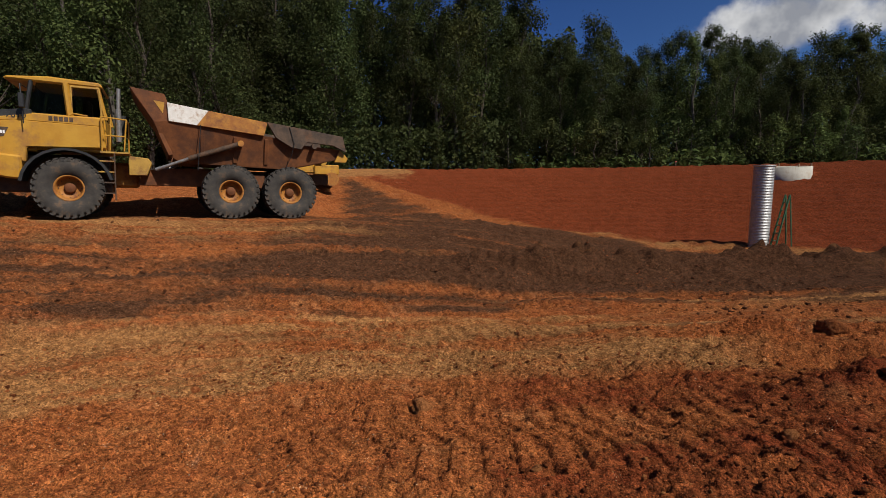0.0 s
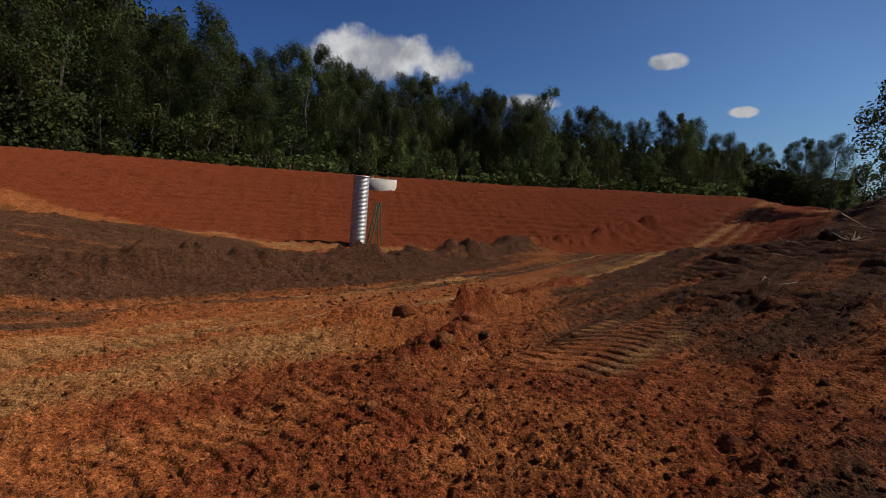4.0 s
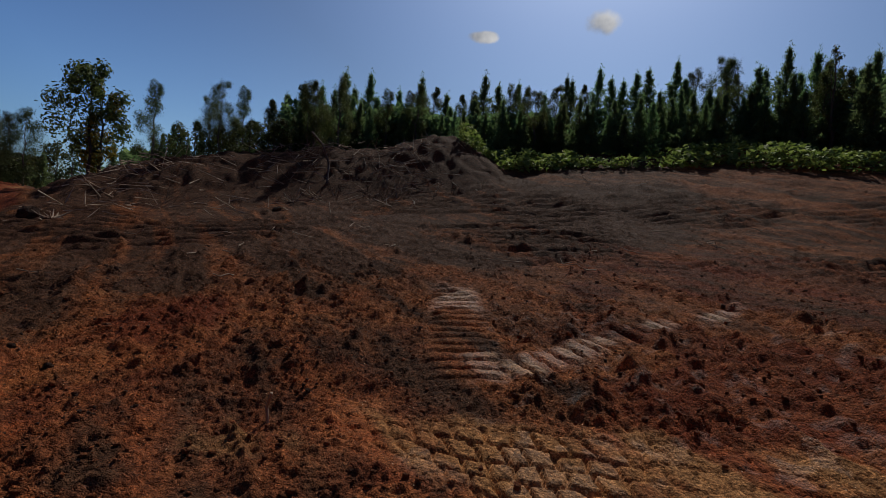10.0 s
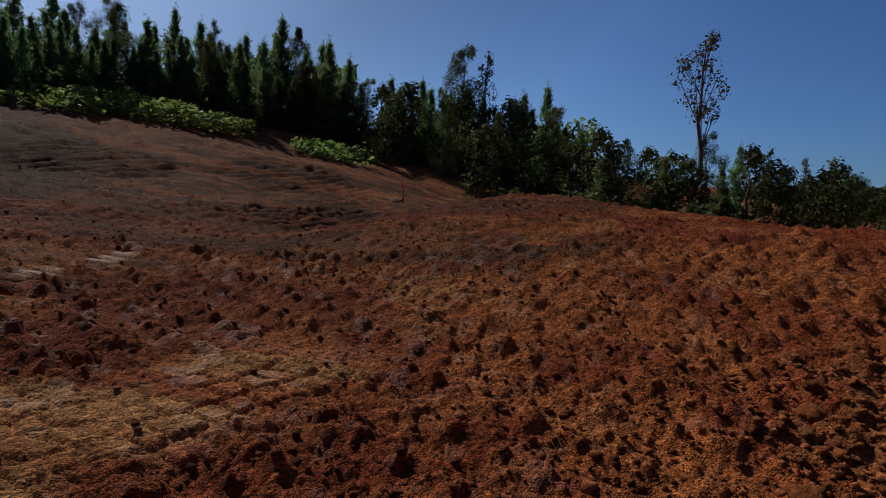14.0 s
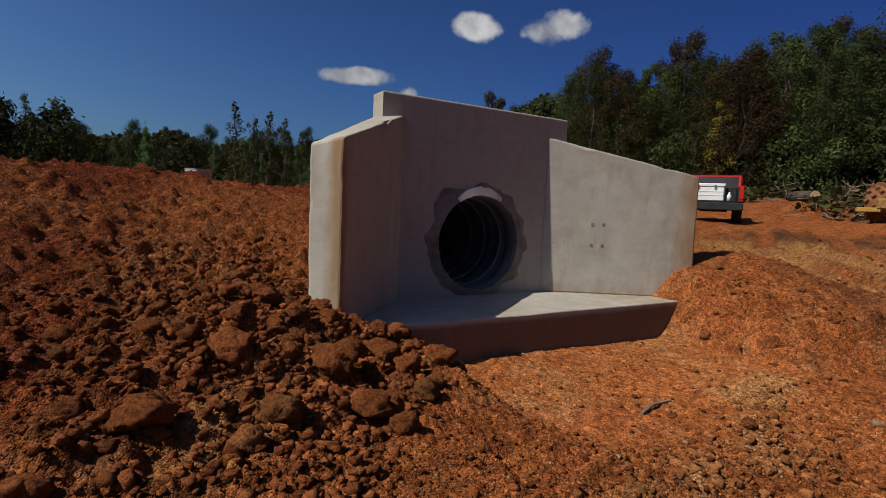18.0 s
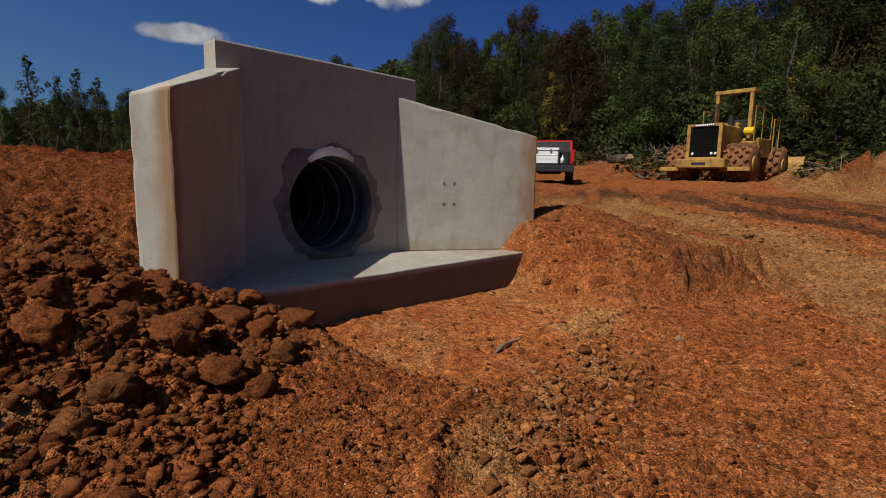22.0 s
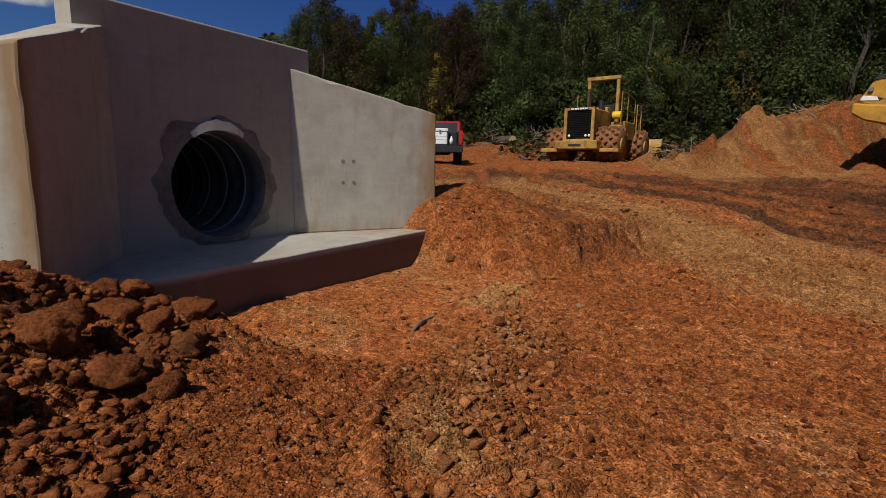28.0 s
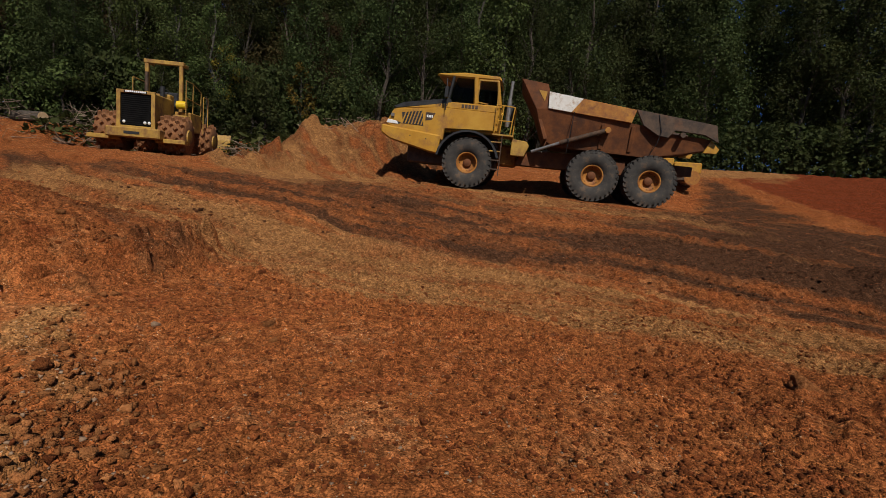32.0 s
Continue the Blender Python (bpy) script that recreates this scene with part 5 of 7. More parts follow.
def earth_wheel(parent, x, y, z, side, r=0.89, w=0.74):
    """Wheel with lugged tyre; side +1 shows its face to +y."""
    bm = lathe(tyre_profile(r, w, 0.36), "Y", 44)
    wheel = part("wheel", lathe([(0.30, -0.2 * side), (0.37, -0.18 * side), (0.37, 0.18 * side), (0.34, 0.2 * side), (0.31, 0.08 * side), (0.27, 0.03 * side), (0.02, 0.02 * side)], "Y", 32), RUST_ORANGE, parent, "", True)
    wheel.matrix_local = pose(x, y, z)
    tyre = part("tyre", bm, RUBBER, wheel, "black lugged tyre with dried mud", True)
    lugs = bmesh.new()
    for a in range(30):
        for half in (-1, 1):
            t = 2 * math.pi * (a + 0.25 * half) / 30
            m = Matrix.Rotation(-t, 4, "Y") @ pose(0, half * w * 0.27, r - 0.016, 0, 0, 14 * half)
            g = bmesh.ops.create_cube(lugs, size=1.0, matrix=m @ Matrix.Diagonal((0.12, w * 0.46, 0.036, 1)))
            m2 = Matrix.Rotation(-t, 4, "Y") @ pose(0, half * w * 0.475, r - 0.07, 8 * half)
            bmesh.ops.create_cube(lugs, size=1.0, matrix=m2 @ Matrix.Diagonal((0.10, 0.026, 0.10, 1)))
    part("tread", lugs, RUBBER, wheel)
    part("rim_ring", lathe([(0.36, 0.20 * side), (0.40, 0.235 * side), (0.385, 0.27 * side), (0.34, 0.25 * side), (0.32, 0.16 * side)], "Y", 36), RUST_ORANGE, wheel, "", True)
    part("hub", lathe([(0.16, 0.02 * side), (0.15, 0.09 * side), (0.11, 0.12 * side), (0.0, 0.125 * side)], "Y", 24), RUSTY, wheel, "rusty mud-caked hub cap", True)
    for a in range(8):
        t = 2 * math.pi * a / 8
        part("bolt", rod(bmesh.new(), (0.285 * math.cos(t), 0.03 * side, 0.285 * math.sin(t)), (0.285 * math.cos(t), 0.07 * side, 0.285 * math.sin(t)), 0.018, sides=6), DARK_STEEL, wheel)
    return wheel


TRUCK = pose(-11.74, 16.63, 1.27, 0, -1.5, 208.3)
truck = thing("dump_truck", TRUCK, "yellow articulated dump truck with rusty tipping body parked on bare earth", "dump truck")
for x in (0.0, -4.45, -6.39):
    for side in (1, -1):
        earth_wheel(truck, x, side * 1.28, 0.90, side)
# tractor: bonnet, bumper, side panel
bonnet = extrude_outline([(3.15, 1.95), (3.2, 2.1), (3.05, 2.55), (2.85, 2.78), (0.9, 3.02), (0.75, 3.0), (0.75, 1.95)], -1.12, 1.12, 0.05)
part("bonnet", bonnet, YELLOW, truck, "yellow sloping engine bonnet")
part("bonnet_top", extrude_outline([(3.0, 2.72), (2.6, 2.90), (1.0, 3.16), (0.85, 3.14), (0.85, 2.98), (2.9, 2.66)], -1.16, 1.16, 0.02), BLACK, truck, "matt black bonnet deck")
part("side_panel", extrude_outline([(3.22, 2.08), (3.1, 2.3), (2.9, 2.62), (1.2, 2.82), (-0.9, 2.78), (-0.95, 2.12), (0.98, 2.05), (1.02, 1.62), (3.05, 1.98)], 1.08, 1.30, 0.03), YELLOW, truck)
part("side_panel", extrude_outline([(3.22, 2.08), (3.1, 2.3), (2.9, 2.62), (1.2, 2.82), (-0.9, 2.78), (-0.95, 2.12), (0.98, 2.05), (1.02, 1.62), (3.05, 1.98)], -1.30, -1.08, 0.03), YELLOW, truck)
part("bumper", extrude_outline([(3.35, 1.72), (3.33, 2.02), (2.6, 1.94), (1.1, 1.80), (1.12, 1.12), (1.45, 1.15), (3.0, 1.5)], -1.38, 1.38, 0.05), YELLOW, truck, "yellow wrap-round bumper")
part("belly", boxes((-1.0, 2.4, -0.8, 0.8, 0.75, 1.9), bevel=0.05), DARK_STEEL, truck)
part("axle", rod(bmesh.new(), (0, -1.2, 0.93), (0, 1.2, 0.93), 0.2, sides=16), DARK_STEEL, truck)
louvre = part("louvre_panel", extrude_outline([(2.55, 2.1), (2.62, 2.5), (1.85, 2.62), (1.78, 2.08)], 1.302, 1.306), BLACK, truck, "black slotted louvre")
for a in range(7):
    x0 = 2.56 - a * 0.12
    part("slat", extrude_outline([(x0, 2.11), (x0 + 0.045, 2.11), (x0 - 0.09, 2.55 + a * 0.008), (x0 - 0.135, 2.55 + a * 0.008)], 1.306, 1.322), YELLOW, louvre)
for x0, z0, w, h in ((2.95, 2.38, 0.12, 0.12), (2.22, 1.68, 0.05, 0.06), (1.62, 1.62, 0.05, 0.06)):
    part("tow_eye", boxes((x0 - w / 2, x0 + w / 2, 1.30, 1.385, z0 - h / 2, z0 + h / 2), bevel=0.01), GREY_STEEL if w > 0.1 else BLACK, truck)
part("headlamp", extrude_outline([(3.18, 2.08), (3.12, 2.22), (2.78, 2.17), (2.72, 2.06)], 1.28, 1.325, 0.01), LAMP_GLASS, truck, "clear headlamp in the panel corner")
part("marker_lamp", extrude_outline([(2.72, 2.06), (2.78, 2.17), (2.62, 2.12)], 1.28, 1.32, 0.005), BLACK, truck)
part("model_plate", extrude_outline([(1.72, 2.58), (1.36, 2.58), (1.48, 2.32), (1.72, 2.28)], 1.303, 1.309), DARK_STEEL, truck, "small dark blue-grey model plate")
ob = part("plate_marking", bars(0.24, 0.09, 4), WHITE_PLASTIC, truck, "white bars on the plate")
ob.matrix_local = pose(1.68, 1.31, 2.40, 0, 0, 180)
ob = part("lettering", bars(0.62, 0.13, 5), DARK_STEEL, truck, "dark maker's name bars")
ob.matrix_local = pose(0.45, 1.305, 2.84, 0, 0, 180)
letters("7010", 0.24, BLACK, truck, pose(1.18, 1.312, 2.86, 90, 0, 180))
part("hood_side", extrude_outline([(2.9, 2.62), (0.75, 3.02), (-0.9, 3.0), (-0.9, 2.76), (1.2, 2.80)], 1.05, 1.30, 0.02), YELLOW, truck)
# mudguard
arc = []
for a in range(13):
    t = radians(8 + a * 13.3)
    arc.append((1.16 * math.cos(t) + 0.02, 0.93 + 1.13 * math.sin(t)))
arc_in = [(x * 0.93, 0.93 + (z - 0.93) * 0.94) for x, z in arc]
for y0, y1 in ((0.85, 1.62), (-1.62, -0.85)):
    part("mudguard", extrude_outline(arc + arc_in[::-1], y0, y1), BLACK, truck, "black rubber mudguard")
# cab
cab = part("cab", extrude_outline([(0.95, 2.0), (0.95, 2.95), (0.85, 3.0), (-1.05, 3.0), (-1.1, 2.0)], -0.95, 1.10, 0.03), YELLOW, truck, "yellow cab with dark windows")
part("roof", extrude_outline([(1.35, 3.76), (1.3, 3.84), (0.3, 3.93), (-1.05, 3.88), (-1.15, 3.74)], -0.98, 1.12, 0.04), YELLOW, cab)
for x0, x1, y in ((0.88, 0.62, 1.06), (-0.18, -0.2, 1.08), (-1.08, -1.08, 1.06), (0.88, 0.62, -0.94), (-1.08, -1.08, -0.94)):
    part("pillar", rod(bmesh.new(), (x0, y, 2.95), (x1 + 0.1, y, 3.78), 0.055 if x0 != -0.18 else 0.09, sides=6), YELLOW if x0 < 0.5 else BLACK, cab)
for outline in ([(0.78, 2.98), (0.6, 3.74), (-0.1, 3.74), (-0.1, 2.98)], [(-0.28, 2.55), (-0.28, 3.74), (-1.0, 3.74), (-1.0, 2.98), (-0.8, 2.55)]):
    g = part("window", extrude_outline(outline, 1.045, 1.065), GLASS, cab, "side window darkened for the shaded cab interior")
    g.visible_shadow = False
    g = part("window", extrude_outline(outline, -0.955, -0.935), GLASS, cab)
    g.visible_shadow = False
part("windscreen", extrude_outline([(0.92, 2.98), (0.94, 2.98), (0.78, 3.76), (0.76, 3.76)], -0.9, 1.02), GLASS, cab).visible_shadow = False
part("rear_window", boxes((-1.09, -1.07, -0.85, 1.0, 3.0, 3.74)), GLASS, cab).visible_shadow = False
seat = part("driver_seat", boxes((-0.55, 0.0, -0.2, 0.35, 2.6, 2.95), (-0.65, -0.5, -0.2, 0.35, 2.9, 3.5), bevel=0.06), BLACK, cab, "dark driver's seat")
part("steering_wheel", rods([(0.45 + 0.04 * math.cos(a), 0.08 + 0.2 * math.cos(a), 3.05 + 0.2 * math.sin(a)) for a in [i * math.pi / 6 for i in range(13)]], 0.014, 6), BLACK, cab)
part("door_frame", rods([(-0.22, 1.09, 2.25), (-0.22, 1.09, 3.72), (-1.02, 1.09, 3.72), (-1.02, 1.09, 2.25), (-0.22, 1.09, 2.25)], 0.03, 6), OLD_YELLOW, cab)
part("door_handle", boxes((-0.45, -0.3, 1.1, 1.13, 2.66, 2.72)), BLACK, cab)
# the cab stands tall over the bonnet
for ob in [cab] + list(cab.children):
    for v in ob.data.vertices:
        v.co.z += 0.2 * max(0, min(1, (v.co.z - 2.7) / 1.1))
        v.co.x += 0.12 + (0.1 if v.co.z > 3.2 and v.co.x < -0.9 else 0)
mirror = part("mirror", boxes((0.93, 1.06, 1.42, 1.62, 3.12, 3.52), bevel=0.02), BLACK, truck, "black mirror on an arm")
part("mirror_arm", rods([(0.95, 1.05, 3.75), (1.02, 1.5, 3.78), (1.0, 1.52, 3.5), (0.98, 1.5, 2.7)], 0.018, 6), BLACK, truck)
part("exhaust", rod(rod(bmesh.new(), (-1.25, 0.6, 2.4), (-1.25, 0.6, 3.4), 0.085, sides=12), (-1.25, 0.6, 3.3), (-1.28, 0.6, 4.05), 0.06, sides=12), GREY_STEEL, truck, "grey exhaust stack")
part("air_cleaner", rod(bmesh.new(), (-1.3, -0.2, 2.6), (-1.3, -0.2, 3.3), 0.2, sides=16), BLACK, truck)
# catwalk and hand rails behind the cab
part("catwalk", boxes((-1.55, -0.8, 0.2, 1.45, 1.98, 2.03)), OLD_YELLOW, truck)
for pts in ([(-0.85, 1.42, 2.0), (-0.85, 1.42, 3.05), (-1.5, 1.42, 3.0), (-1.42, 1.42, 2.05)], [(-1.05, 1.42, 2.05), (-1.1, 1.42, 3.03)], [(-1.5, 1.42, 3.0), (-1.52, 0.5, 3.0), (-1.5, 0.5, 2.02)],
            [(-0.85, 1.42, 2.5), (-1.46, 1.42, 2.5)], [(0.05, 1.2, 2.1), (0.05, 1.26, 2.95), (-0.15, 1.26, 3.1), (-0.5, 1.2, 3.06)]):
    part("handrail", rods(pts, 0.022, 6), YELLOW, truck)
for a in range(4):
    part("step", boxes((-1.15, -0.75, 1.35, 1.58, 0.75 + a * 0.32, 0.79 + a * 0.32)), DARK_STEEL if a < 2 else OLD_YELLOW, truck)
part("ladder_frame", rods([(-1.16, 1.5, 0.55), (-1.16, 1.45, 1.98)], 0.02, 6), DARK_STEEL, truck)
# hitch and rear frame
part("hitch", boxes((-1.75, -0.95, -0.35, 0.35, 0.95, 1.75), bevel=0.08), RUST_ORANGE, truck)
part("hitch_box", extrude_outline([(-1.5, 1.35), (-1.5, 1.95), (-2.05, 1.9), (-2.15, 1.75), (-2.0, 1.35)], 0.35, 0.95, 0.02), OLD_YELLOW, truck, "yellow battery box at the hitch")
for y in (-0.55, 0.4):
    part("frame_rail", extrude_outline([(-1.7, 1.05), (-1.9, 1.55), (-3.2, 1.65), (-8.0, 1.6), (-8.0, 1.25), (-3.4, 1.05)], y, y + 0.16, 0.01), RUSTY, truck)
part("cross_member", boxes((-3.3, -3.0, -0.5, 0.5, 1.1, 1.6), (-5.6, -5.2, -1.0, 1.0, 1.05, 1.5)), RUSTY, truck)
for x in (-4.45, -6.39):
    part("axle", rod(bmesh.new(), (x, -1.15, 0.93), (x, 1.15, 0.93), 0.22, sides=16), RUSTY, truck)
part("bogie_beam", boxes((-6.5, -4.3, 0.72, 0.9, 0.95, 1.25), (-6.5, -4.3, -0.9, -0.72, 0.95, 1.25), bevel=0.03), RUSTY, truck)
# tipping body: hollow trough of floor, two sides and headboard
body = part("tipping_body", extrude_outline([(-2.75, 1.95), (-3.0, 1.80), (-6.2, 1.72), (-7.4, 1.95), (-8.35, 2.2), (-8.3, 2.32), (-6.2, 1.92), (-3.05, 1.98), (-2.8, 2.1)], -1.2, 1.2, 0.01), RUSTY, truck, "rust-red steel tipping body")
side_outline = [(-2.62, 2.0), (-2.25, 3.0), (-2.8, 3.08), (-6.35, 2.72), (-6.55, 2.6), (-8.2, 2.5), (-8.32, 2.2), (-7.3, 1.93), (-6.2, 1.72), (-3.0, 1.80)]
for sgn in (1, -1):
    bm = extrude_outline(side_outline, 0, 0.06)
    for v in bm.verts:
        v.co.y = sgn * (1.18 + 0.36 * max(0, min(1, (v.co.z - 1.8) / 1.2)) + v.co.y)
    part("body_side", bm, RUSTY, body)
    bm = extrude_outline([(-2.62, 3.62), (-3.80, 3.47), (-3.45, 2.98), (-2.65, 3.05)], 0, 0.12, 0.01)
    bmesh.ops.translate(bm, vec=(0, 1.52 if sgn > 0 else -1.64, 0), verts=bm.verts)
    part("top_rail_patch", bm, WHITE_PAINT, body, "scraped white primer on the rail")
    bm = extrude_outline([(-3.80, 3.47), (-5.62, 3.25), (-5.5, 2.80), (-3.45, 2.98)], 0, 0.12, 0.01)
    bmesh.ops.translate(bm, vec=(0, 1.52 if sgn > 0 else -1.64, 0), verts=bm.verts)
    part("top_rail", bm, RUST_ORANGE, body, "yellow rail worn to orange")
    bm = extrude_outline([(-5.6, 3.27), (-7.7, 3.03), (-8.25, 2.96), (-8.38, 2.4), (-7.9, 2.62), (-6.95, 2.68), (-6.75, 2.42), (-6.4, 2.47), (-5.9, 2.76)], 0, 0.14, 0.01)
    bmesh.ops.translate(bm, vec=(0, 1.5 if sgn > 0 else -1.64, 0), verts=bm.verts)
    part("tail_plate", bm, DARK_STEEL, body, "dark scuffed tail plate")
    bm = extrude_outline([(-8.0, 2.05), (-8.2, 2.5), (-8.5, 2.2), (-8.42, 2.05)], 0, 0.1, 0.01)
    bmesh.ops.translate(bm, vec=(0, 1.35 if sgn > 0 else -1.45, 0), verts=bm.verts)
    part("tail_bracket", bm, YELLOW, body)
    for x in (-3.6, -4.6, -5.6):
        bm = boxes((x - 0.06, x + 0.06, 0, 0.08, 1.85, 2.7), bevel=0.01)
        for v in bm.verts:
            v.co.y = sgn * (1.22 + 0.36 * max(0, (v.co.z - 1.8) / 1.2) + v.co.y)
        part("rib", bm, RUSTY, body)
    part("pivot", rod(bmesh.new(), (-7.2, sgn * 1.45, 2.55), (-7.2, sgn * 1.72, 2.55), 0.09, sides=16), DARK_STEEL, body)
part("headboard", extrude_outline([(-2.62, 2.0), (-2.22, 3.0), (-1.62, 3.98), (-1.70, 4.0), (-2.32, 3.02), (-2.75, 2.02)], -1.5, 1.5, 0.01), RUSTY, body)
for y in (-1.55, 1.48):
    part("spill_guard", extrude_outline([(-2.25, 3.0), (-1.62, 4.0), (-2.55, 3.88), (-2.65, 3.6), (-2.68, 3.0)], y, y + 0.07, 0.01), RUSTY, body)
    part("guard_mark", extrude_outline([(-2.25, 3.66), (-2.55, 3.62), (-2.5, 3.28)], y + (0.071 if y > 0 else -0.012), y + (0.081 if y > 0 else -0.002)), YELLOW, body, "yellow paint triangle")
for sgn in (1, -1):
    part("hoist_cylinder", rod(bmesh.new(), (-3.2, sgn * 1.35, 1.93), (-4.68, sgn * 1.62, 2.46), 0.085, sides=14), DARK_STEEL, truck)
    part("hoist_rod", rod(bmesh.new(), (-2.25, sgn * 1.15, 1.55), (-3.3, sgn * 1.36, 1.97), 0.055, sides=12), GREY_STEEL, truck, "grey hydraulic rod")
    part("hoist_eye", rod(bmesh.new(), (-4.75, sgn * 1.5, 2.49), (-4.75, sgn * 1.72, 2.49), 0.10, sides=14), RUST_ORANGE, truck)
part("cable", rods([(-6.35, 1.66, 3.15), (-6.5, 1.68, 2.6), (-6.42, 1.6, 2.2), (-6.25, 1.4, 1.75)], 0.012, 5), BLACK, truck)
part("cable", rods([(-3.55, 1.66, 3.0), (-3.5, 1.62, 2.2), (-3.45, 1.5, 1.55)], 0.012, 5), BLACK, truck)

# ---------------------------------------------------------------- sheepsfoot compactor
CX, CY = polar(156.3, 26.6)
compactor = thing("soil_compactor", on_ground(CX, CY, -0.02, rz=-46) @ Matrix.Diagonal((1.06, 1.06, 1.10, 1)), "old yellow sheepsfoot soil compactor with mud-caked drums", "compactor")


bm = bmesh.new()
bmesh.ops.create_cone(bm, cap_ends=True, segments=4, radius1=0.10, radius2=0.065, depth=0.13)
FOOT = bpy.data.meshes.new("tamping_foot")
bm.to_mesh(FOOT)
bm.free()
FOOT.materials.append(MUDDY)


def drum_wheel(x, y):
    d = part("drum", lathe([(0.2, -0.48), (0.62, -0.48), (0.64, -0.44), (0.64, 0.44), (0.62, 0.48), (0.2, 0.48)], "Y", 36), MUDDY, compactor, "mud-caked steel drum", True)
    d.matrix_local = pose(x, y, 0.72)
    for row in range(5):
        for a in range(13):
            t = 2 * math.pi * (a + 0.5 * (row % 2)) / 13
            m = Matrix.Rotation(t, 4, "Y") @ pose(0, -0.4 + row * 0.2, 0.69)
            foot = new("tamping_foot", FOOT)
            foot.parent = d
            foot.matrix_local = m
    part("hub", lathe([(0.28, 0), (0.26, 0.06), (0, 0.07)], "Y", 18), OLD_YELLOW, d).matrix_local = pose(0, 0.47 if y > 0 else -0.53, 0)
    part("cleaner_bar", boxes((x - 0.12, x + 0.75, y - 0.5, y + 0.5, 0.40, 0.50), bevel=0.015) if x > 0 else boxes((x - 0.75, x - 0.6, y - 0.5, y + 0.5, 0.40, 0.5)), OLD_YELLOW, compactor)


for x in (1.35, -1.75):
    for y in (1.12, -1.12):
        drum_wheel(x, y)
part("engine_hood", boxes((0.3, 2.15, -0.60, 0.60, 0.85, 2.16), bevel=0.05), OLD_YELLOW, compactor)
grille = part("grille_frame", boxes((2.15, 2.24, -0.68, -0.54, 0.85, 2.18), (2.15, 2.24, 0.54, 0.68, 0.85, 2.18), (2.15, 2.24, -0.54, 0.54, 2.07, 2.18), (2.15, 2.24, -0.54, 0.54, 0.85, 0.93), bevel=0.01), OLD_YELLOW, compactor)
part("radiator", boxes((2.12, 2.16, -0.54, 0.54, 0.93, 2.07)), GRILLE_BLACK, grille)
for a in range(15):
    part("slat", boxes((2.165, 2.19, -0.54, 0.54, 0.98 + a * 0.072, 1.0 + a * 0.072)), GRILLE_BLACK, grille)
part("name_strip", boxes((2.241, 2.247, -0.40, 0.40, 2.085, 2.165)), GRILLE_BLACK, grille, "black strip behind the maker's bars")
ob = part("lettering", bars(0.74, 0.06, 10), WHITE_PLASTIC, grille, "white maker's name bars")
ob.matrix_local = pose(2.248, -0.37, 2.10, 0, 0, 90)
for y in (-0.42, -0.56, 0.32, 0.47):
    part("headlamp", lathe([(0.0, 0.03), (0.045, 0.025), (0.058, 0.0), (0.04, -0.03)], "X", 16), LAMP_GLASS if abs(y) < 0.5 else BLACK, grille, "", True).matrix_local = pose(2.21, y, 1.06)
part("rear_bumper", boxes((1.75, 2.5, -0.95, 0.95, 0.5, 0.86), bevel=0.04), OLD_YELLOW, compactor, "heavy yellow bumper block")
part("bumper_slot", boxes((2.49, 2.508, -0.3, 0.25, 0.62, 0.72)), BLACK, compactor)
part("frame", boxes((-2.4, 1.9, -0.5, 0.5, 0.45, 0.95), bevel=0.04), DARK_STEEL, compactor)
for y0, y1 in ((-1.75, -0.95), (0.95, 1.75)):
    part("fender_plate", boxes((1.95, 2.2, y0, y1, 0.40, 0.56), bevel=0.02), OLD_YELLOW, compactor)
part("operator_deck", boxes((-1.6, 0.3, -0.95, 1.15, 1.45, 1.6), (-1.3, 0.0, 0.55, 1.2, 1.0, 1.75), bevel=0.03), OLD_YELLOW, compactor)
part("console", boxes((-0.1, 0.35, -0.5, 0.5, 1.6, 2.35), bevel=0.04), OLD_YELLOW, compactor)
part("driver_seat", boxes((-1.1, -0.55, -0.3, 0.3, 1.75, 2.05), (-1.2, -1.05, -0.3, 0.3, 2.0, 2.6), bevel=0.05), BLACK, compactor)
part("steering_wheel", lathe([(0.22, -0.015), (0.235, 0), (0.22, 0.015), (0.205, 0)], "Z", 20, True), BLACK, compactor, "", True).matrix_local = pose(-0.25, 0, 2.5, 0, 30)
rops = part("rollover_frame", boxes((-0.45, -0.28, -0.75, -0.60, 1.5, 3.65), (-0.45, -0.28, 0.60, 0.75, 1.5, 3.65), (-0.47, -0.26, -0.79, 0.79, 3.57, 3.73), (-1.0, -0.28, -0.75, -0.63, 3.58, 3.70), (-1.0, -0.28, 0.63, 0.75, 3.58, 3.70), bevel=0.02), OLD_YELLOW, compactor, "yellow two-post rollover frame")
for pts in ([(0.3, 1.1, 1.6), (0.3, 1.1, 2.95), (-0.5, 1.1, 2.95)], [(-0.5, 1.1, 1.6), (-0.5, 1.1, 2.95), (-1.5, 1.1, 2.75), (-1.5, 1.1, 1.6)], [(0.3, 1.1, 2.3), (-1.5, 1.1, 2.2)], [(0.3, -0.95, 1.6), (0.3, -0.95, 2.9), (-1.2, -0.95, 2.9), (-1.2, -0.95, 1.6)], [(0.3, -0.95, 2.3), (-1.2, -0.95, 2.3)], [(-0.9, 1.4, 1.0), (-0.9, 1.4, 2.5), (-1.5, 1.4, 2.5), (-1.5, 1.4, 1.0)]):
    part("handrail", rods(pts, 0.022, 6), OLD_YELLOW, compactor)
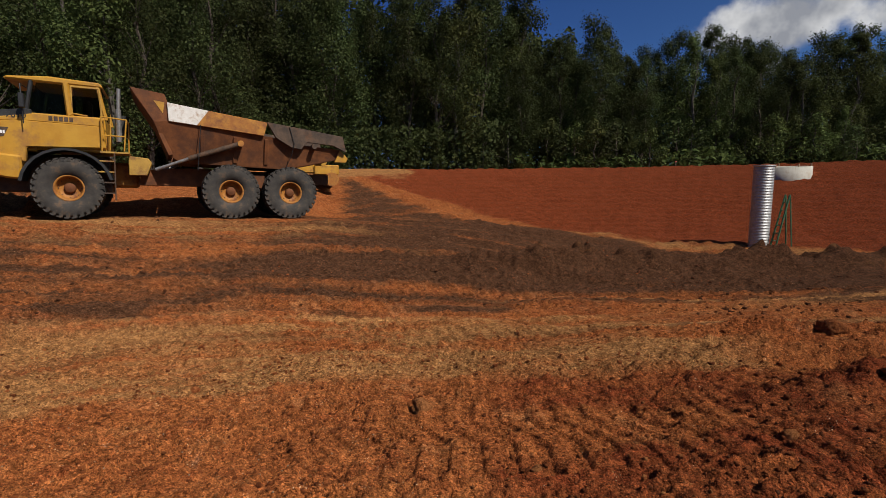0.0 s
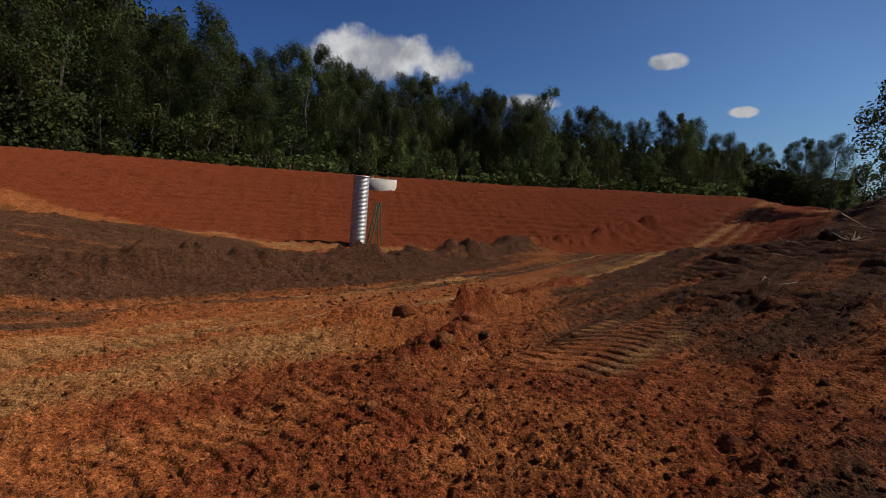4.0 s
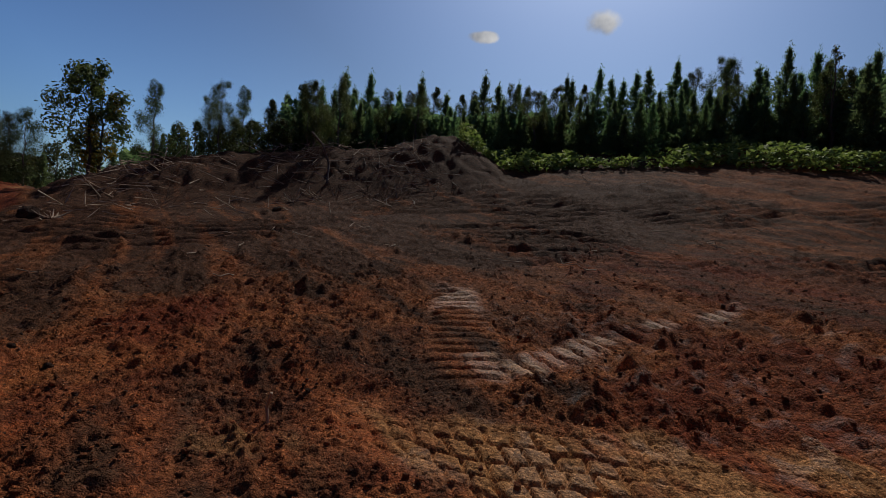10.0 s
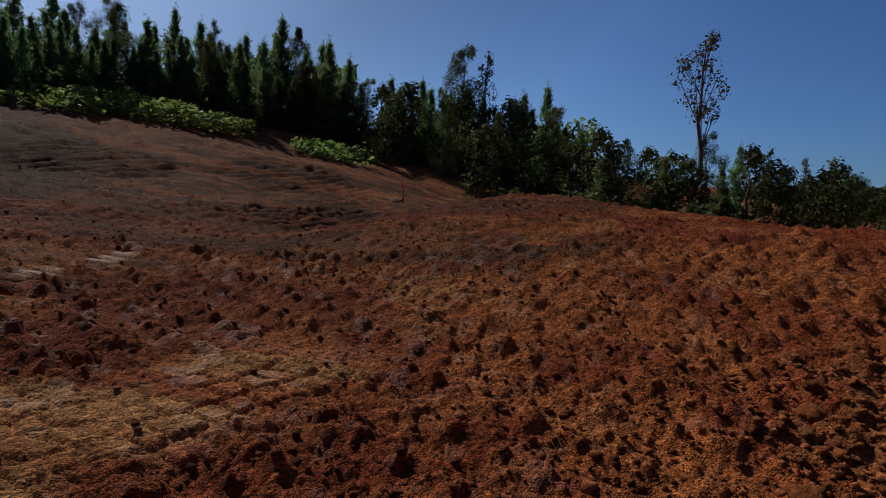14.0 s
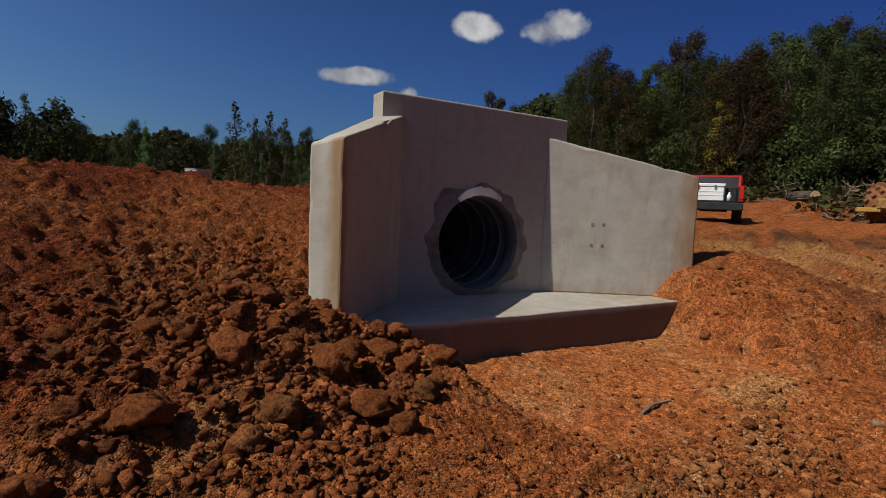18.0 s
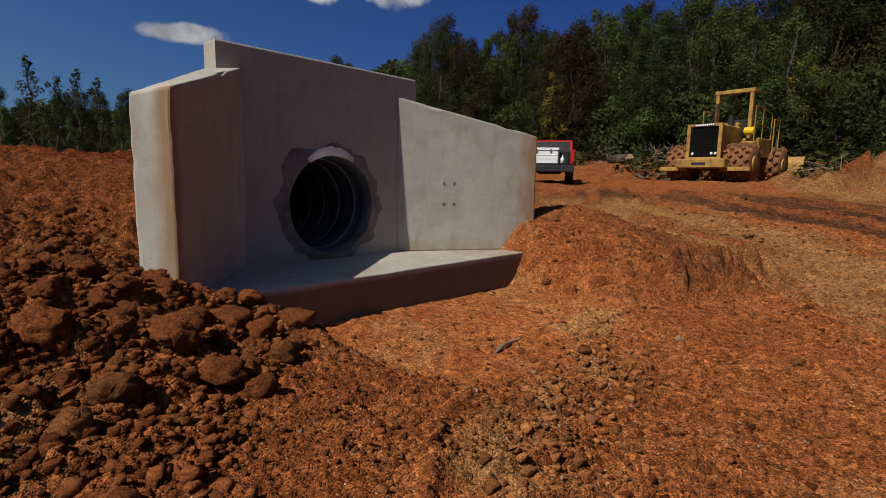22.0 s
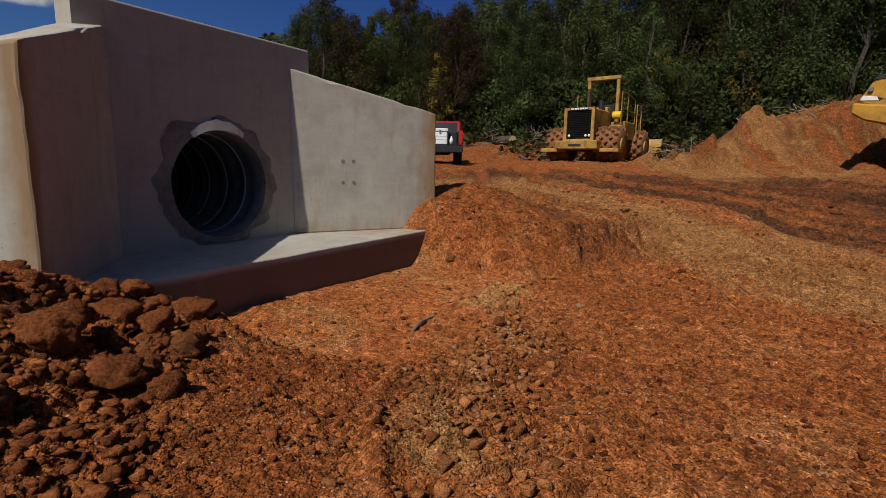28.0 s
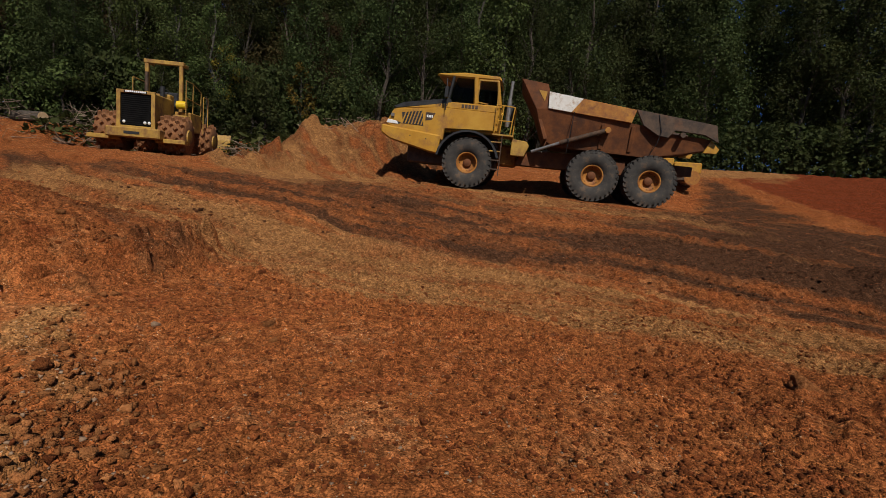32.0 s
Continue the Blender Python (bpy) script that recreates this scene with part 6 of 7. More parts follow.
part("fluid_tank", rod(bmesh.new(), (0.2, 0.72, 2.0), (0.2, 1.08, 2.0), 0.16, sides=18), TANK_YELLOW, compactor, "small bright yellow tank")
part("exhaust", rod(bmesh.new(), (0.6, -0.3, 2.2), (0.6, -0.3, 3.1), 0.07, sides=12), DARK_STEEL, compactor)
part("pre_cleaner", rod(bmesh.new(), (0.6, 0.3, 2.2), (0.6, 0.3, 2.6), 0.1, sides=12), BLACK, compactor)
part("dozer_blade", extrude_outline([(-3.4, 0.1), (-3.25, 0.45), (-3.3, 0.9), (-3.42, 1.15), (-3.5, 1.15), (-3.42, 0.9), (-3.38, 0.45), (-3.5, 0.1)], -1.9, 1.9), OLD_YELLOW, compactor, "worn yellow dozer blade")
for y in (-0.8, 0.8):
    part("blade_arm", rod(bmesh.new(), (-2.0, y, 0.6), (-3.35, y, 0.45), 0.1, sides=8), OLD_YELLOW, compactor)

# ---------------------------------------------------------------- pick-up
PX, PY = polar(173.3, 23.5)
pickup = thing("pickup_truck", on_ground(PX, PY, 0.03, rz=172), "red pick-up truck with its tailgate off and a white tool chest", "pickup truck")
part("chassis", boxes((-2.6, 2.6, -0.5, 0.5, 0.45, 0.65)), BLACK, pickup)
part("bed_floor", boxes((-2.75, -0.55, -0.82, 0.82, 0.68, 0.78)), BLACK_PAINT, pickup)
for y0, y1 in ((0.82, 0.97), (-0.97, -0.82)):
    part("bed_side", extrude_outline([(-2.75, 0.75), (-2.75, 1.32), (-0.55, 1.34), (-0.55, 0.6), (-1.2, 0.55), (-1.35, 0.9), (-1.95, 0.9), (-2.1, 0.6)], y0, y1, 0.03), RED_PAINT, pickup)
part("bulkhead", boxes((-0.62, -0.55, -0.82, 0.82, 0.7, 1.30)), BLACK_PAINT, pickup)
part("bed_liner", boxes((-2.70, -0.62, 0.78, 0.815, 0.78, 1.31), (-2.70, -0.62, -0.815, -0.78, 0.78, 1.31)), BLACK, pickup, "black sheets along the inside of the bed")
part("cab", extrude_outline([(-0.5, 0.55), (-0.5, 1.32), (-0.3, 1.84), (0.0, 1.9), (0.9, 1.88), (1.45, 1.36), (2.6, 1.25), (2.7, 0.55)], -0.95, 0.95, 0.05), RED_PAINT, pickup)
part("rear_window", extrude_outline([(-0.507, 1.33), (-0.525, 1.33), (-0.345, 1.80), (-0.327, 1.80)], -0.80, 0.80), BLACK_PAINT, pickup, "dark rear window")
part("rear_bumper", boxes((-3.0, -2.75, -0.97, 0.97, 0.45, 0.72), bevel=0.03), BLACK, pickup, "black step bumper")
for y in (0.89, -0.89):
    part("tail_lamp", boxes((-2.77, -2.74, y - 0.07, y + 0.07, 0.85, 1.3), bevel=0.005), TAIL_RED, pickup)
for x in (-1.65, 1.75):
    for y in (0.84, -0.84):
        w = part("wheel", lathe([(0.0, 0.05), (0.18, 0.08), (0.24, 0.12), (0.24, -0.12), (0, -0.12)], "Y", 24), GREY_STEEL, pickup, "", True)
        w.matrix_local = pose(x, y, 0.40)
        part("tyre", lathe([(0.24, -0.11), (0.34, -0.135), (0.40, -0.10), (0.40, 0.10), (0.34, 0.135), (0.24, 0.11)], "Y", 28, True), RUBBER, w, "", True)
CHEST = on_ground(PX, PY, 0.03, rz=172)
chest = thing("tool_chest", CHEST, "white metal tool chest standing in the pick-up bed", "tool chest")
part("chest_body", boxes((-2.3, -1.3, -0.36, 0.76, 0.785, 1.30), bevel=0.03), WHITE_PLASTIC, chest)
for z in (0.98, 1.12):
    part("moulded_rib", boxes((-2.312, -2.30, -0.33, 0.73, z, z + 0.03)), WHITE_PLASTIC, chest)
for y in (-0.1, 0.45):
    part("latch", boxes((-2.34, -2.31, y, y + 0.07, 1.22, 1.36), bevel=0.006), GREY_STEEL, chest)
part("lid", boxes((-2.33, -1.28, -0.39, 0.77, 1.30, 1.42), bevel=0.025), WHITE_PLASTIC, chest)
cup = thing("white_bottle", CHEST, "white bottle on the open pick-up bed edge", "bottle")
part("bottle_body", lathe([(0, 0.785), (0.07, 0.785), (0.075, 0.98), (0.03, 1.05), (0.03, 1.1), (0, 1.1)], "Z", 16), WHITE_PLASTIC, cup, "", True).matrix_local = pose(-2.55, -0.52, 0)
can = thing("black_crate", CHEST, "black plastic crate standing in the pick-up bed", "crate")
part("crate_body", boxes((-2.0, -1.4, -0.75, -0.42, 0.785, 1.30), bevel=0.02), BLACK, can)

# ---------------------------------------------------------------- a dozer beyond the dump truck
DX, DY = polar(104.6, 34.0)
dozer = thing("bulldozer", on_ground(DX, DY, 0.02, rz=200), "small yellow bulldozer half hidden beyond the dump truck", "bulldozer")
part("engine_cover", boxes((-0.4, 1.6, -0.5, 0.5, 0.9, 1.6), bevel=0.05), YELLOW, dozer)
part("rear_body", boxes((-1.9, -0.4, -0.65, 0.65, 0.8, 1.4), bevel=0.05), YELLOW, dozer)
for y in (-0.85, 0.85):
    tr = part("track_frame", boxes((-1.4, 1.4, y - 0.2, y + 0.2, 0.25, 0.75), bevel=0.1), DARK_STEEL, dozer)
    for x in (-1.4, 1.4):
        part("idler", lathe([(0.0, -0.22), (0.42, -0.22), (0.42, 0.22), (0, 0.22)], "Y", 24), RUST_ORANGE, tr).matrix_local = pose(x, y, 0.5)
part("blade", extrude_outline([(2.2, 0.1), (2.05, 0.5), (2.25, 1.1), (2.32, 1.1), (2.15, 0.5), (2.3, 0.1)], -1.5, 1.5), YELLOW, dozer)
part("push_arm", boxes((0.5, 2.1, 1.1, 1.2, 0.35, 0.55), (0.5, 2.1, -1.2, -1.1, 0.35, 0.55)), YELLOW, dozer)

# ---------------------------------------------------------------- trees


def leaf_mesh(name, pts, normals, sizes, rng, mat, stretch=1.0, ups=None, width=0.62):
    """Many small folded leaf sprays in one mesh, built from arrays. pts and normals: (n, 3)."""
    n = len(pts)
    a = np.cross(normals, rng.normal(size=(n, 3)))
    a /= np.linalg.norm(a, axis=1)[:, None] + 1e-9
    if ups is not None:
        a = ups
    b = np.cross(normals, a)
    b /= np.linalg.norm(b, axis=1)[:, None] + 1e-9
    s = sizes[:, None]
    j = lambda: 1 + 0.35 * rng.normal(size=(n, 1))
    fold = normals * s * 0.35 * min(1, width / 0.62)
    v = np.stack([pts - a * s * stretch * j(), pts - b * s * width * j() + fold, pts + a * s * stretch * j(), pts + b * s * width * j() + fold * 0.6], 1).reshape(-1, 3)
    q = np.arange(4 * n).reshape(n, 4)
    me = bpy.data.meshes.new(name)
    me.vertices.add(4 * n)
    me.vertices.foreach_set("co", v.astype(np.float32).ravel())
    tri = np.concatenate([q[:, [0, 1, 2]], q[:, [0, 2, 3]]], 0).astype(np.int32)
    me.loops.add(tri.size)
    me.loops.foreach_set("vertex_index", tri.ravel())
    me.polygons.add(len(tri))
    me.polygons.foreach_set("loop_start", np.arange(len(tri), dtype=np.int32) * 3)
    me.update(calc_edges=True)
    me.materials.append(mat)
    return me


def limb_mesh(name, segs, mat, sides=6):
    bm = bmesh.new()
    for a, b, r1, r2 in segs:
        rod(bm, a, b, r1, r2, sides)
    me = bpy.data.meshes.new(name)
    bm.to_mesh(me)
    bm.free()
    me.materials.append(mat)
    return me


def broadleaf(seed, h, spread, low, leaves, mat, bark, size=0.30, blobs=15, lean=0.0, open_crown=0.0):
    """Trunk with limbs and a crown of sprays gathered in uneven masses. low: where the crown begins, as a share of the height."""
    rng = np.random.default_rng(seed)
    segs, tip = [], Vector((0, 0, 0))
    k = 7
    pts = [Vector((lean * (a / k) ** 2 * h + 0.012 * h * rng.normal() * (a > 0), 0.012 * h * rng.normal() * (a > 0), h * 0.93 * a / k)) for a in range(k + 1)]
    r0 = 0.012 * h + 0.04
    for a in range(k):
        segs.append((pts[a] - Vector((0, 0, 0.5)) if a == 0 else pts[a], pts[a + 1], r0 * (1 - 0.85 * a / k), r0 * (1 - 0.85 * (a + 1) / k)))
    centres = []
    for a in range(blobs):
        f = low + (0.98 - low) * ((a + rng.uniform(0.2, 0.8)) / blobs)
        t = rng.uniform(0, 2 * math.pi)
        prof = math.sin(math.pi * min(1, max(0.0, (f - low) / (1 - low)) * 0.72 + 0.24)) ** 0.8
        d = spread * prof * rng.uniform(0.35, 1.0)
        base = pts[min(k, int(f * k * 0.9))]
        c = np.array((base.x + d * math.cos(t), base.y + d * math.sin(t), f * h))
        rad = spread * rng.uniform(0.30, 0.56) * (0.55 + 0.45 * prof) * (1.0 if f < 0.86 else 0.85)
        centres.append((c, rad))
        segs.append((base, Vector(c), r0 * 0.35 * (1.1 - f), 0.015))
    per = leaves // blobs
    P, N = [], []
    for c, rad in centres:
        d = rng.normal(size=(per, 3))
        d /= np.linalg.norm(d, axis=1)[:, None]
        rr = rad * rng.uniform(0.25, 1.0, size=(per, 1)) ** 0.6 * (1 + 0.16 * rng.normal(size=(per, 1)))
        P.append(c + d * rr * np.array((1, 1, 1.15)))
        N.append(d + 0.38 * rng.normal(size=(per, 3)) + np.array((0, 0, 0.3)))
    P, N = np.concatenate(P), np.concatenate(N)
    N /= np.linalg.norm(N, axis=1)[:, None]
    return limb_mesh("trunk", segs, bark), leaf_mesh("crown", P, N, size * rng.uniform(0.6, 1.35, size=len(P)), rng, mat)


def young_pine(seed, h, spread, whorls, mat=None):
    """Loblolly sapling: straight leader, upswept whorls set with needle tufts."""
    rng = np.random.default_rng(seed)
    segs = [(Vector((0, 0, -0.3)), Vector((0, 0, h * 0.6)), 0.07, 0.045), (Vector((0, 0, h * 0.6)), Vector((0, 0, h)), 0.045, 0.012)]
    P, U = [], []
    for a in range(whorls):
        f = 0.06 + 0.9 * (a / (whorls - 1)) ** 0.9
        reach = spread * min(1.0, 0.6 + 2.0 * f) * (1 - f) ** 1.2 * (0.6 + 0.7 * rng.random()) + 0.03
        for b in range(int(rng.integers(5, 8))):
            t = rng.uniform(0, 2 * math.pi)
            rise = 0.25 + 0.45 * f
            out = np.array((math.cos(t), math.sin(t), rise))
            start = np.array((0, 0, f * h))
            if a % 2 == 0:
                segs.append((Vector(start), Vector(start + out * reach * 0.9), 0.02, 0.006))
            for g in np.linspace(0.3, 1.05, 7):
                P.append(start + out * reach * g + 0.06 * rng.normal(size=3))
                u = out * 0.7 + np.array((0, 0, 0.5)) + 0.45 * rng.normal(size=3)
                U.append(u / np.linalg.norm(u))
    for g in np.linspace(0.70, 1.06, 18):
        P.append(np.array((0, 0, g * h)) + 0.04 * rng.normal(size=3))
        U.append(np.array((0.3 * rng.normal(), 0.3 * rng.normal(), 1.0)) / 1.1)
    P, U = np.array(P), np.array(U)
    P, U = np.concatenate([P, P + 0.07 * rng.normal(size=P.shape), P + 0.1 * rng.normal(size=P.shape), P + 0.1 * rng.normal(size=P.shape)]), np.concatenate([U, U + 0.35 * rng.normal(size=U.shape), U + 0.45 * rng.normal(size=U.shape), U + 0.5 * rng.normal(size=U.shape)])
    U /= np.linalg.norm(U, axis=1)[:, None]
    N = np.cross(U, rng.normal(size=P.shape))
    N /= np.linalg.norm(N, axis=1)[:, None]
    return limb_mesh("trunk", segs, BARK, 5), leaf_mesh("crown", P, N, rng.uniform(0.12, 0.24, size=len(P)) * np.clip(1.3 - 0.75 * P[:, 2] / h, 0.5, 1.2), rng, mat or NEEDLE, 1.25, U, 0.2)


def plant(kind, x, y, z, scale, turn, name, label, category, group):
    t = new(name)
    t.matrix_world = pose(x, y, z, 0, 0, turn) @ Matrix.Diagonal((scale, scale, scale, 1))
    tagged(t, label, category, group)
    for pname, me in zip(("trunk", "crown"), kind):
        o = new(pname, me)
        o.parent = t
    return t


OAKS = [broadleaf(11 + a, 20, 4.4, 0.08, 15000, LEAF_OAK, BARK, 0.125, 34) for a in range(4)]
TALL = [broadleaf(21 + a, 22, 3.9, 0.18, 13000, LEAF_OAK, BARK, 0.125, 32) for a in range(3)]
POPLAR = [broadleaf(31 + a, 14, 2.7, 0.04, 9000, LEAF_LIGHT, PALE_BARK, 0.10, 30) for a in range(3)]
RUSTS = [broadleaf(41, 18, 4.0, 0.10, 12000, LEAF_RUST, BARK, 0.125, 30)]
TURNED = [broadleaf(51, 9, 1.6, 0.06, 1700, LEAF_TURN, PALE_BARK, 0.12, 20)]
BUSH = [broadleaf(61 + a, 4.0, 1.6, 0.0, 1500, (LEAF_LIGHT, LEAF_OAK)[a], BARK, 0.11, 16) for a in range(2)]
OPEN = [broadleaf(71, 10, 1.2, 0.22, 1000, LEAF_OAK, BARK, 0.11, 30), broadleaf(72, 9, 0.95, 0.18, 900, LEAF_LIGHT, BARK, 0.10, 28)]
PINES = [young_pine(81 + a, 5.2 + 0.5 * a, 1.75, 17 + a) for a in range(4)]
LABELS = {"oak": "tall dark green broadleaf tree at the wood's edge", "tall": "tall bare-stemmed broadleaf tree in the wood", "poplar": "light green young poplar at the wood's edge",
          "rust": "broadleaf tree with rusty early autumn leaves", "turned": "slim young tree with yellowing leaves", "bush": "leafy green bush at the edge of the clearing",
          "open": "thin young tree with sparse leaves", "pine": "young green pine with upright leader"}
KINDS = {"oak": OAKS, "tall": TALL, "poplar": POPLAR, "rust": RUSTS, "turned": TURNED, "bush": BUSH, "open": OPEN, "pine": PINES}
NOMINAL = {"oak": 20, "tall": 22, "poplar": 14, "rust": 18, "turned": 9, "bush": 4, "open": 10, "pine": 5.8}
wood_rng = random.Random(5)


def shape_at(x, y):
    return float(shape(np.array([float(x)]), np.array([float(y)]))[0])


def row(az0, az1, r0, r1, count, mix, tops, base=None):
    """Trees between two bearings; tops: height of the skyline above eye level in degrees at the two ends."""
    for a in range(count):
        f = (a + wood_rng.uniform(0.1, 0.9)) / count
        az, r = az0 + (az1 - az0) * f, wood_rng.uniform(r0, r1)
        x, y = polar(az, r)
        kind = wood_rng.choice(mix)
        z = shape_at(x, y) if base is None else base
        want = r * math.tan(radians(tops[0] + (tops[1] - tops[0]) * f)) + 1.8 - z
        hgt = max(2.0, want * wood_rng.uniform(0.74 if kind == "pine" else 0.78, 1.03))
        lo, hi = {"bush": (0.4, 1.6), "turned": (0.6, 1.5), "poplar": (0.3, 1.3), "open": (0.35, 1.3), "pine": (0.3, 1.6)}.get(kind, (0.34, 1.35))
        sc = min(hi, max(lo, hgt / NOMINAL[kind]))
        plant(wood_rng.choice(KINDS[kind]), x, y, z - 0.15, sc, wood_rng.uniform(0, 360), kind if kind == "bush" else kind + "_tree" if kind not in ("open", "turned", "rust", "tall") else "broadleaf_tree",
              LABELS[kind], "bush" if kind == "bush" else "tree", {"pine": "young pines on the rise", "bush": "bushes round the clearing"}.get(kind, "trees of the surrounding wood"))


# north: the wood behind the dam, tall behind the dump truck and lower towards the lane
row(84, 140, 45, 50, 22, ["oak", "tall", "oak", "poplar"], (21, 25))
row(80, 142, 51, 57, 20, ["oak", "tall"], (21, 26))
row(60, 84, 47, 52, 13, ["oak", "oak", "tall", "poplar"], (14, 17.5))
row(58, 86, 53, 60, 12, ["oak", "tall"], (14.5, 19))
row(40, 60, 48, 55, 12, ["oak", "oak", "poplar"], (12.8, 14.4))
row(24, 42, 50, 58, 13, ["oak", "poplar", "oak"], (10.4, 13.4))
row(38, 64, 57, 66, 12, ["oak", "tall"], (12.3, 14.9))
row(11, 26, 58, 70, 12, ["oak", "poplar"], (6.8, 10.6))
row(84, 138, 42.5, 46, 14, ["bush", "poplar", "bush"], (7, 9))
row(20, 84, 44.5, 48, 34, ["bush", "poplar", "bush", "bush"], (5.5, 8.0))
# west: the wood behind the compactor
row(136, 186, 33, 38, 26, ["oak", "poplar", "rust", "oak", "poplar"], (19, 15.5))
row(136, 188, 39, 46, 20, ["oak", "tall", "oak", "rust"], (22, 16))
row(138, 184, 31.5, 34, 20, ["turned", "bush", "poplar", "bush"], (8.5, 7.5))
row(112, 138, 33, 40, 12, ["oak", "tall", "poplar"], (24, 24))
row(180, 202, 46, 56, 14, ["oak", "rust", "oak"], (14.8, 10.5))
# south-west: far low woods and thin trees beyond the crest
row(202, 242, 55, 66, 20, ["oak", "poplar", "oak"], (8.5, 5.6), 1.5)
row(206, 244, 38, 46, 16, ["pine", "bush", "pine", "poplar"], (5.2, 5.4), 1.4)
row(216, 224, 36, 40, 4, ["open"], (11, 10), 1.4)
row(236, 263, 24, 30, 20, ["bush", "poplar", "open", "pine", "bush"], (7.5, 11.5))
# south-east: young pines on the rise, with thin taller trees among them
row(262, 284, 30, 35, 20, ["pine", "poplar", "bush", "pine"], (14, 16))
row(258, 282, 27, 30, 9, ["bush", "poplar", "bush"], (10, 13))
row(284, 352, 31, 34, 66, ["pine", "pine", "pine", "pine", "poplar"], (17.4, 13.0))
row(286, 352, 34, 38, 56, ["pine", "pine", "pine", "poplar"], (19.6, 14.8))
row(348, 364, 32, 37, 20, ["pine", "poplar", "pine", "bush"], (13.0, 7.0))
row(344, 364, 29.5, 31.5, 12, ["poplar", "bush", "bush"], (11.5, 6.5))
row(362, 372, 40, 50, 10, ["pine", "bush", "pine"], (7, 6))
for az, r, el, kind in ((270, 32, 19.7, "open"), (272.5, 33, 19.0, "poplar"), (298, 33, 20.2, "open"), (306.5, 34, 21.2, "poplar"), (331.5, 35, 17.8, "pine"), (266.5, 31, 14.5, "poplar")):
    row(az, az + 0.01, r, r, 1, [kind], (el, el))
# a slim tree with a bare stem and a thin turning crown beyond the clay crest
sx, sy = polar(248.4, 26)
plant(broadleaf(96, 9.2, 1.15, 0.55, 1100, LEAF_RUST, BARK, 0.075, 26), sx, sy, shape_at(sx, sy) - 0.1, 0.93, 40, "broadleaf_tree", "slim tree with a bare stem and thin rusty crown", "tree", "")
# the single tree by the lane, its leaves turning on one side
lx, ly = polar(8.4, 40)
plant(broadleaf(93, 10.0, 2.7, 0.30, 3600, LEAF_LIGHT, BARK, 0.15, 18), lx, ly, shape_at(lx, ly) - 0.1, 0.77, 0, "oak_tree", "single oak beside the lane against the sky", "tree", "")
lx, ly = polar(7.6, 40.4)
plant(broadleaf(94, 9.6, 1.5, 0.12, 2600, LEAF_TURN, BARK, 0.14, 22), lx, ly, shape_at(lx, ly) - 0.1, 0.72, 0, "broadleaf_tree", "yellowing tree close behind the single oak", "tree", "")

# the deep of the woods: undergrowth and crowns too far in to count
def deep_wood(az0, az1, r0, r1, n, top0, top1, mat, size, seed):
    rng = np.random.default_rng(seed)
    az, r = np.radians(rng.uniform(az0, az1, n)), rng.uniform(r0, r1, n)
    x, y = r * np.cos(az), r * np.sin(az)
    z0 = shape(x, y)
    top = top0 + (top1 - top0) * (np.degrees(az) - az0) / (az1 - az0)
    top = top * (0.75 + 0.35 * vnoise(x / 4 + seed, y / 4, 90))
    z = z0 + rng.uniform(0, 1, n) ** 0.9 * (r * np.tan(np.radians(top)) + 1.8 - z0)
    N = np.stack([-np.cos(az), -np.sin(az), 0.6 + 0 * az], 1) + 0.8 * rng.normal(size=(n, 3))
    N /= np.linalg.norm(N, axis=1)[:, None]
    me = leaf_mesh("woods", np.stack([x, y, z], 1), N, size * rng.uniform(0.6, 1.4, n), rng, mat)
    return tagged(new("far_woods", me), "dense shaded foliage deep inside the wood", "woods", "", "stuff")


deep_wood(76, 142, 56, 62, 42000, 17, 22, LEAF_OAK, 0.26, 1)
deep_wood(12, 78, 62, 70, 34000, 5.5, 12.5, LEAF_OAK, 0.27, 2)
deep_wood(134, 204, 46, 52, 40000, 17, 9.5, LEAF_OAK, 0.24, 3)
deep_wood(200, 246, 66, 72, 12000, 7.0, 4.6, LEAF_OAK, 0.36, 4)
deep_wood(258, 366, 37, 42, 22000, 11, 7, NEEDLE, 0.2, 5)
deep_wood(284, 352, 33, 36, 30000, 15.6, 12.4, NEEDLE, 0.16, 6)
# undergrowth at the foot of the northern and western woods
deep_wood(84, 140, 43, 47, 12000, 8.5, 9.5, LEAF_OAK, 0.15, 7)
deep_wood(136, 186, 33, 36, 12000, 9.5, 8.5, LEAF_OAK, 0.13, 8)

# ---------------------------------------------------------------- loose things on the ground
rng0 = random.Random(17)


def lump_mesh(name, seed, mat, rough=0.4, sub=2):
    bm = lump(random.Random(seed), 1.0, rough, sub)
    me = bpy.data.meshes.new(name)
    bm.to_mesh(me)
    bm.free()
    me.materials.append(mat)
    me.polygons.foreach_set("use_smooth", [True] * len(me.polygons))
    return me


CLODS = {"red": [lump_mesh("clod", 100 + a, CLOD_RED, 0.5, 3) for a in range(4)], "tan": [lump_mesh("clod", 120 + a, CLOD_TAN, 0.5, 3) for a in range(3)],
         "dark": [lump_mesh("clod", 140 + a, CLOD_DARK, 0.5, 3) for a in range(3)], "stone": [lump_mesh("stone", 160 + a, STONE, 0.25, 2) for a in range(3)]}
WORDS = {"red": ("clay_clod", "lump of broken red clay lying on the ground", "clod"), "tan": ("clay_clod", "lump of pale orange clay lying on the ground", "clod"),
         "dark": ("earth_clod", "lump of dark earth lying on the ground", "clod"), "stone": ("stone", "small pale stone lying in the clay", "stone")}


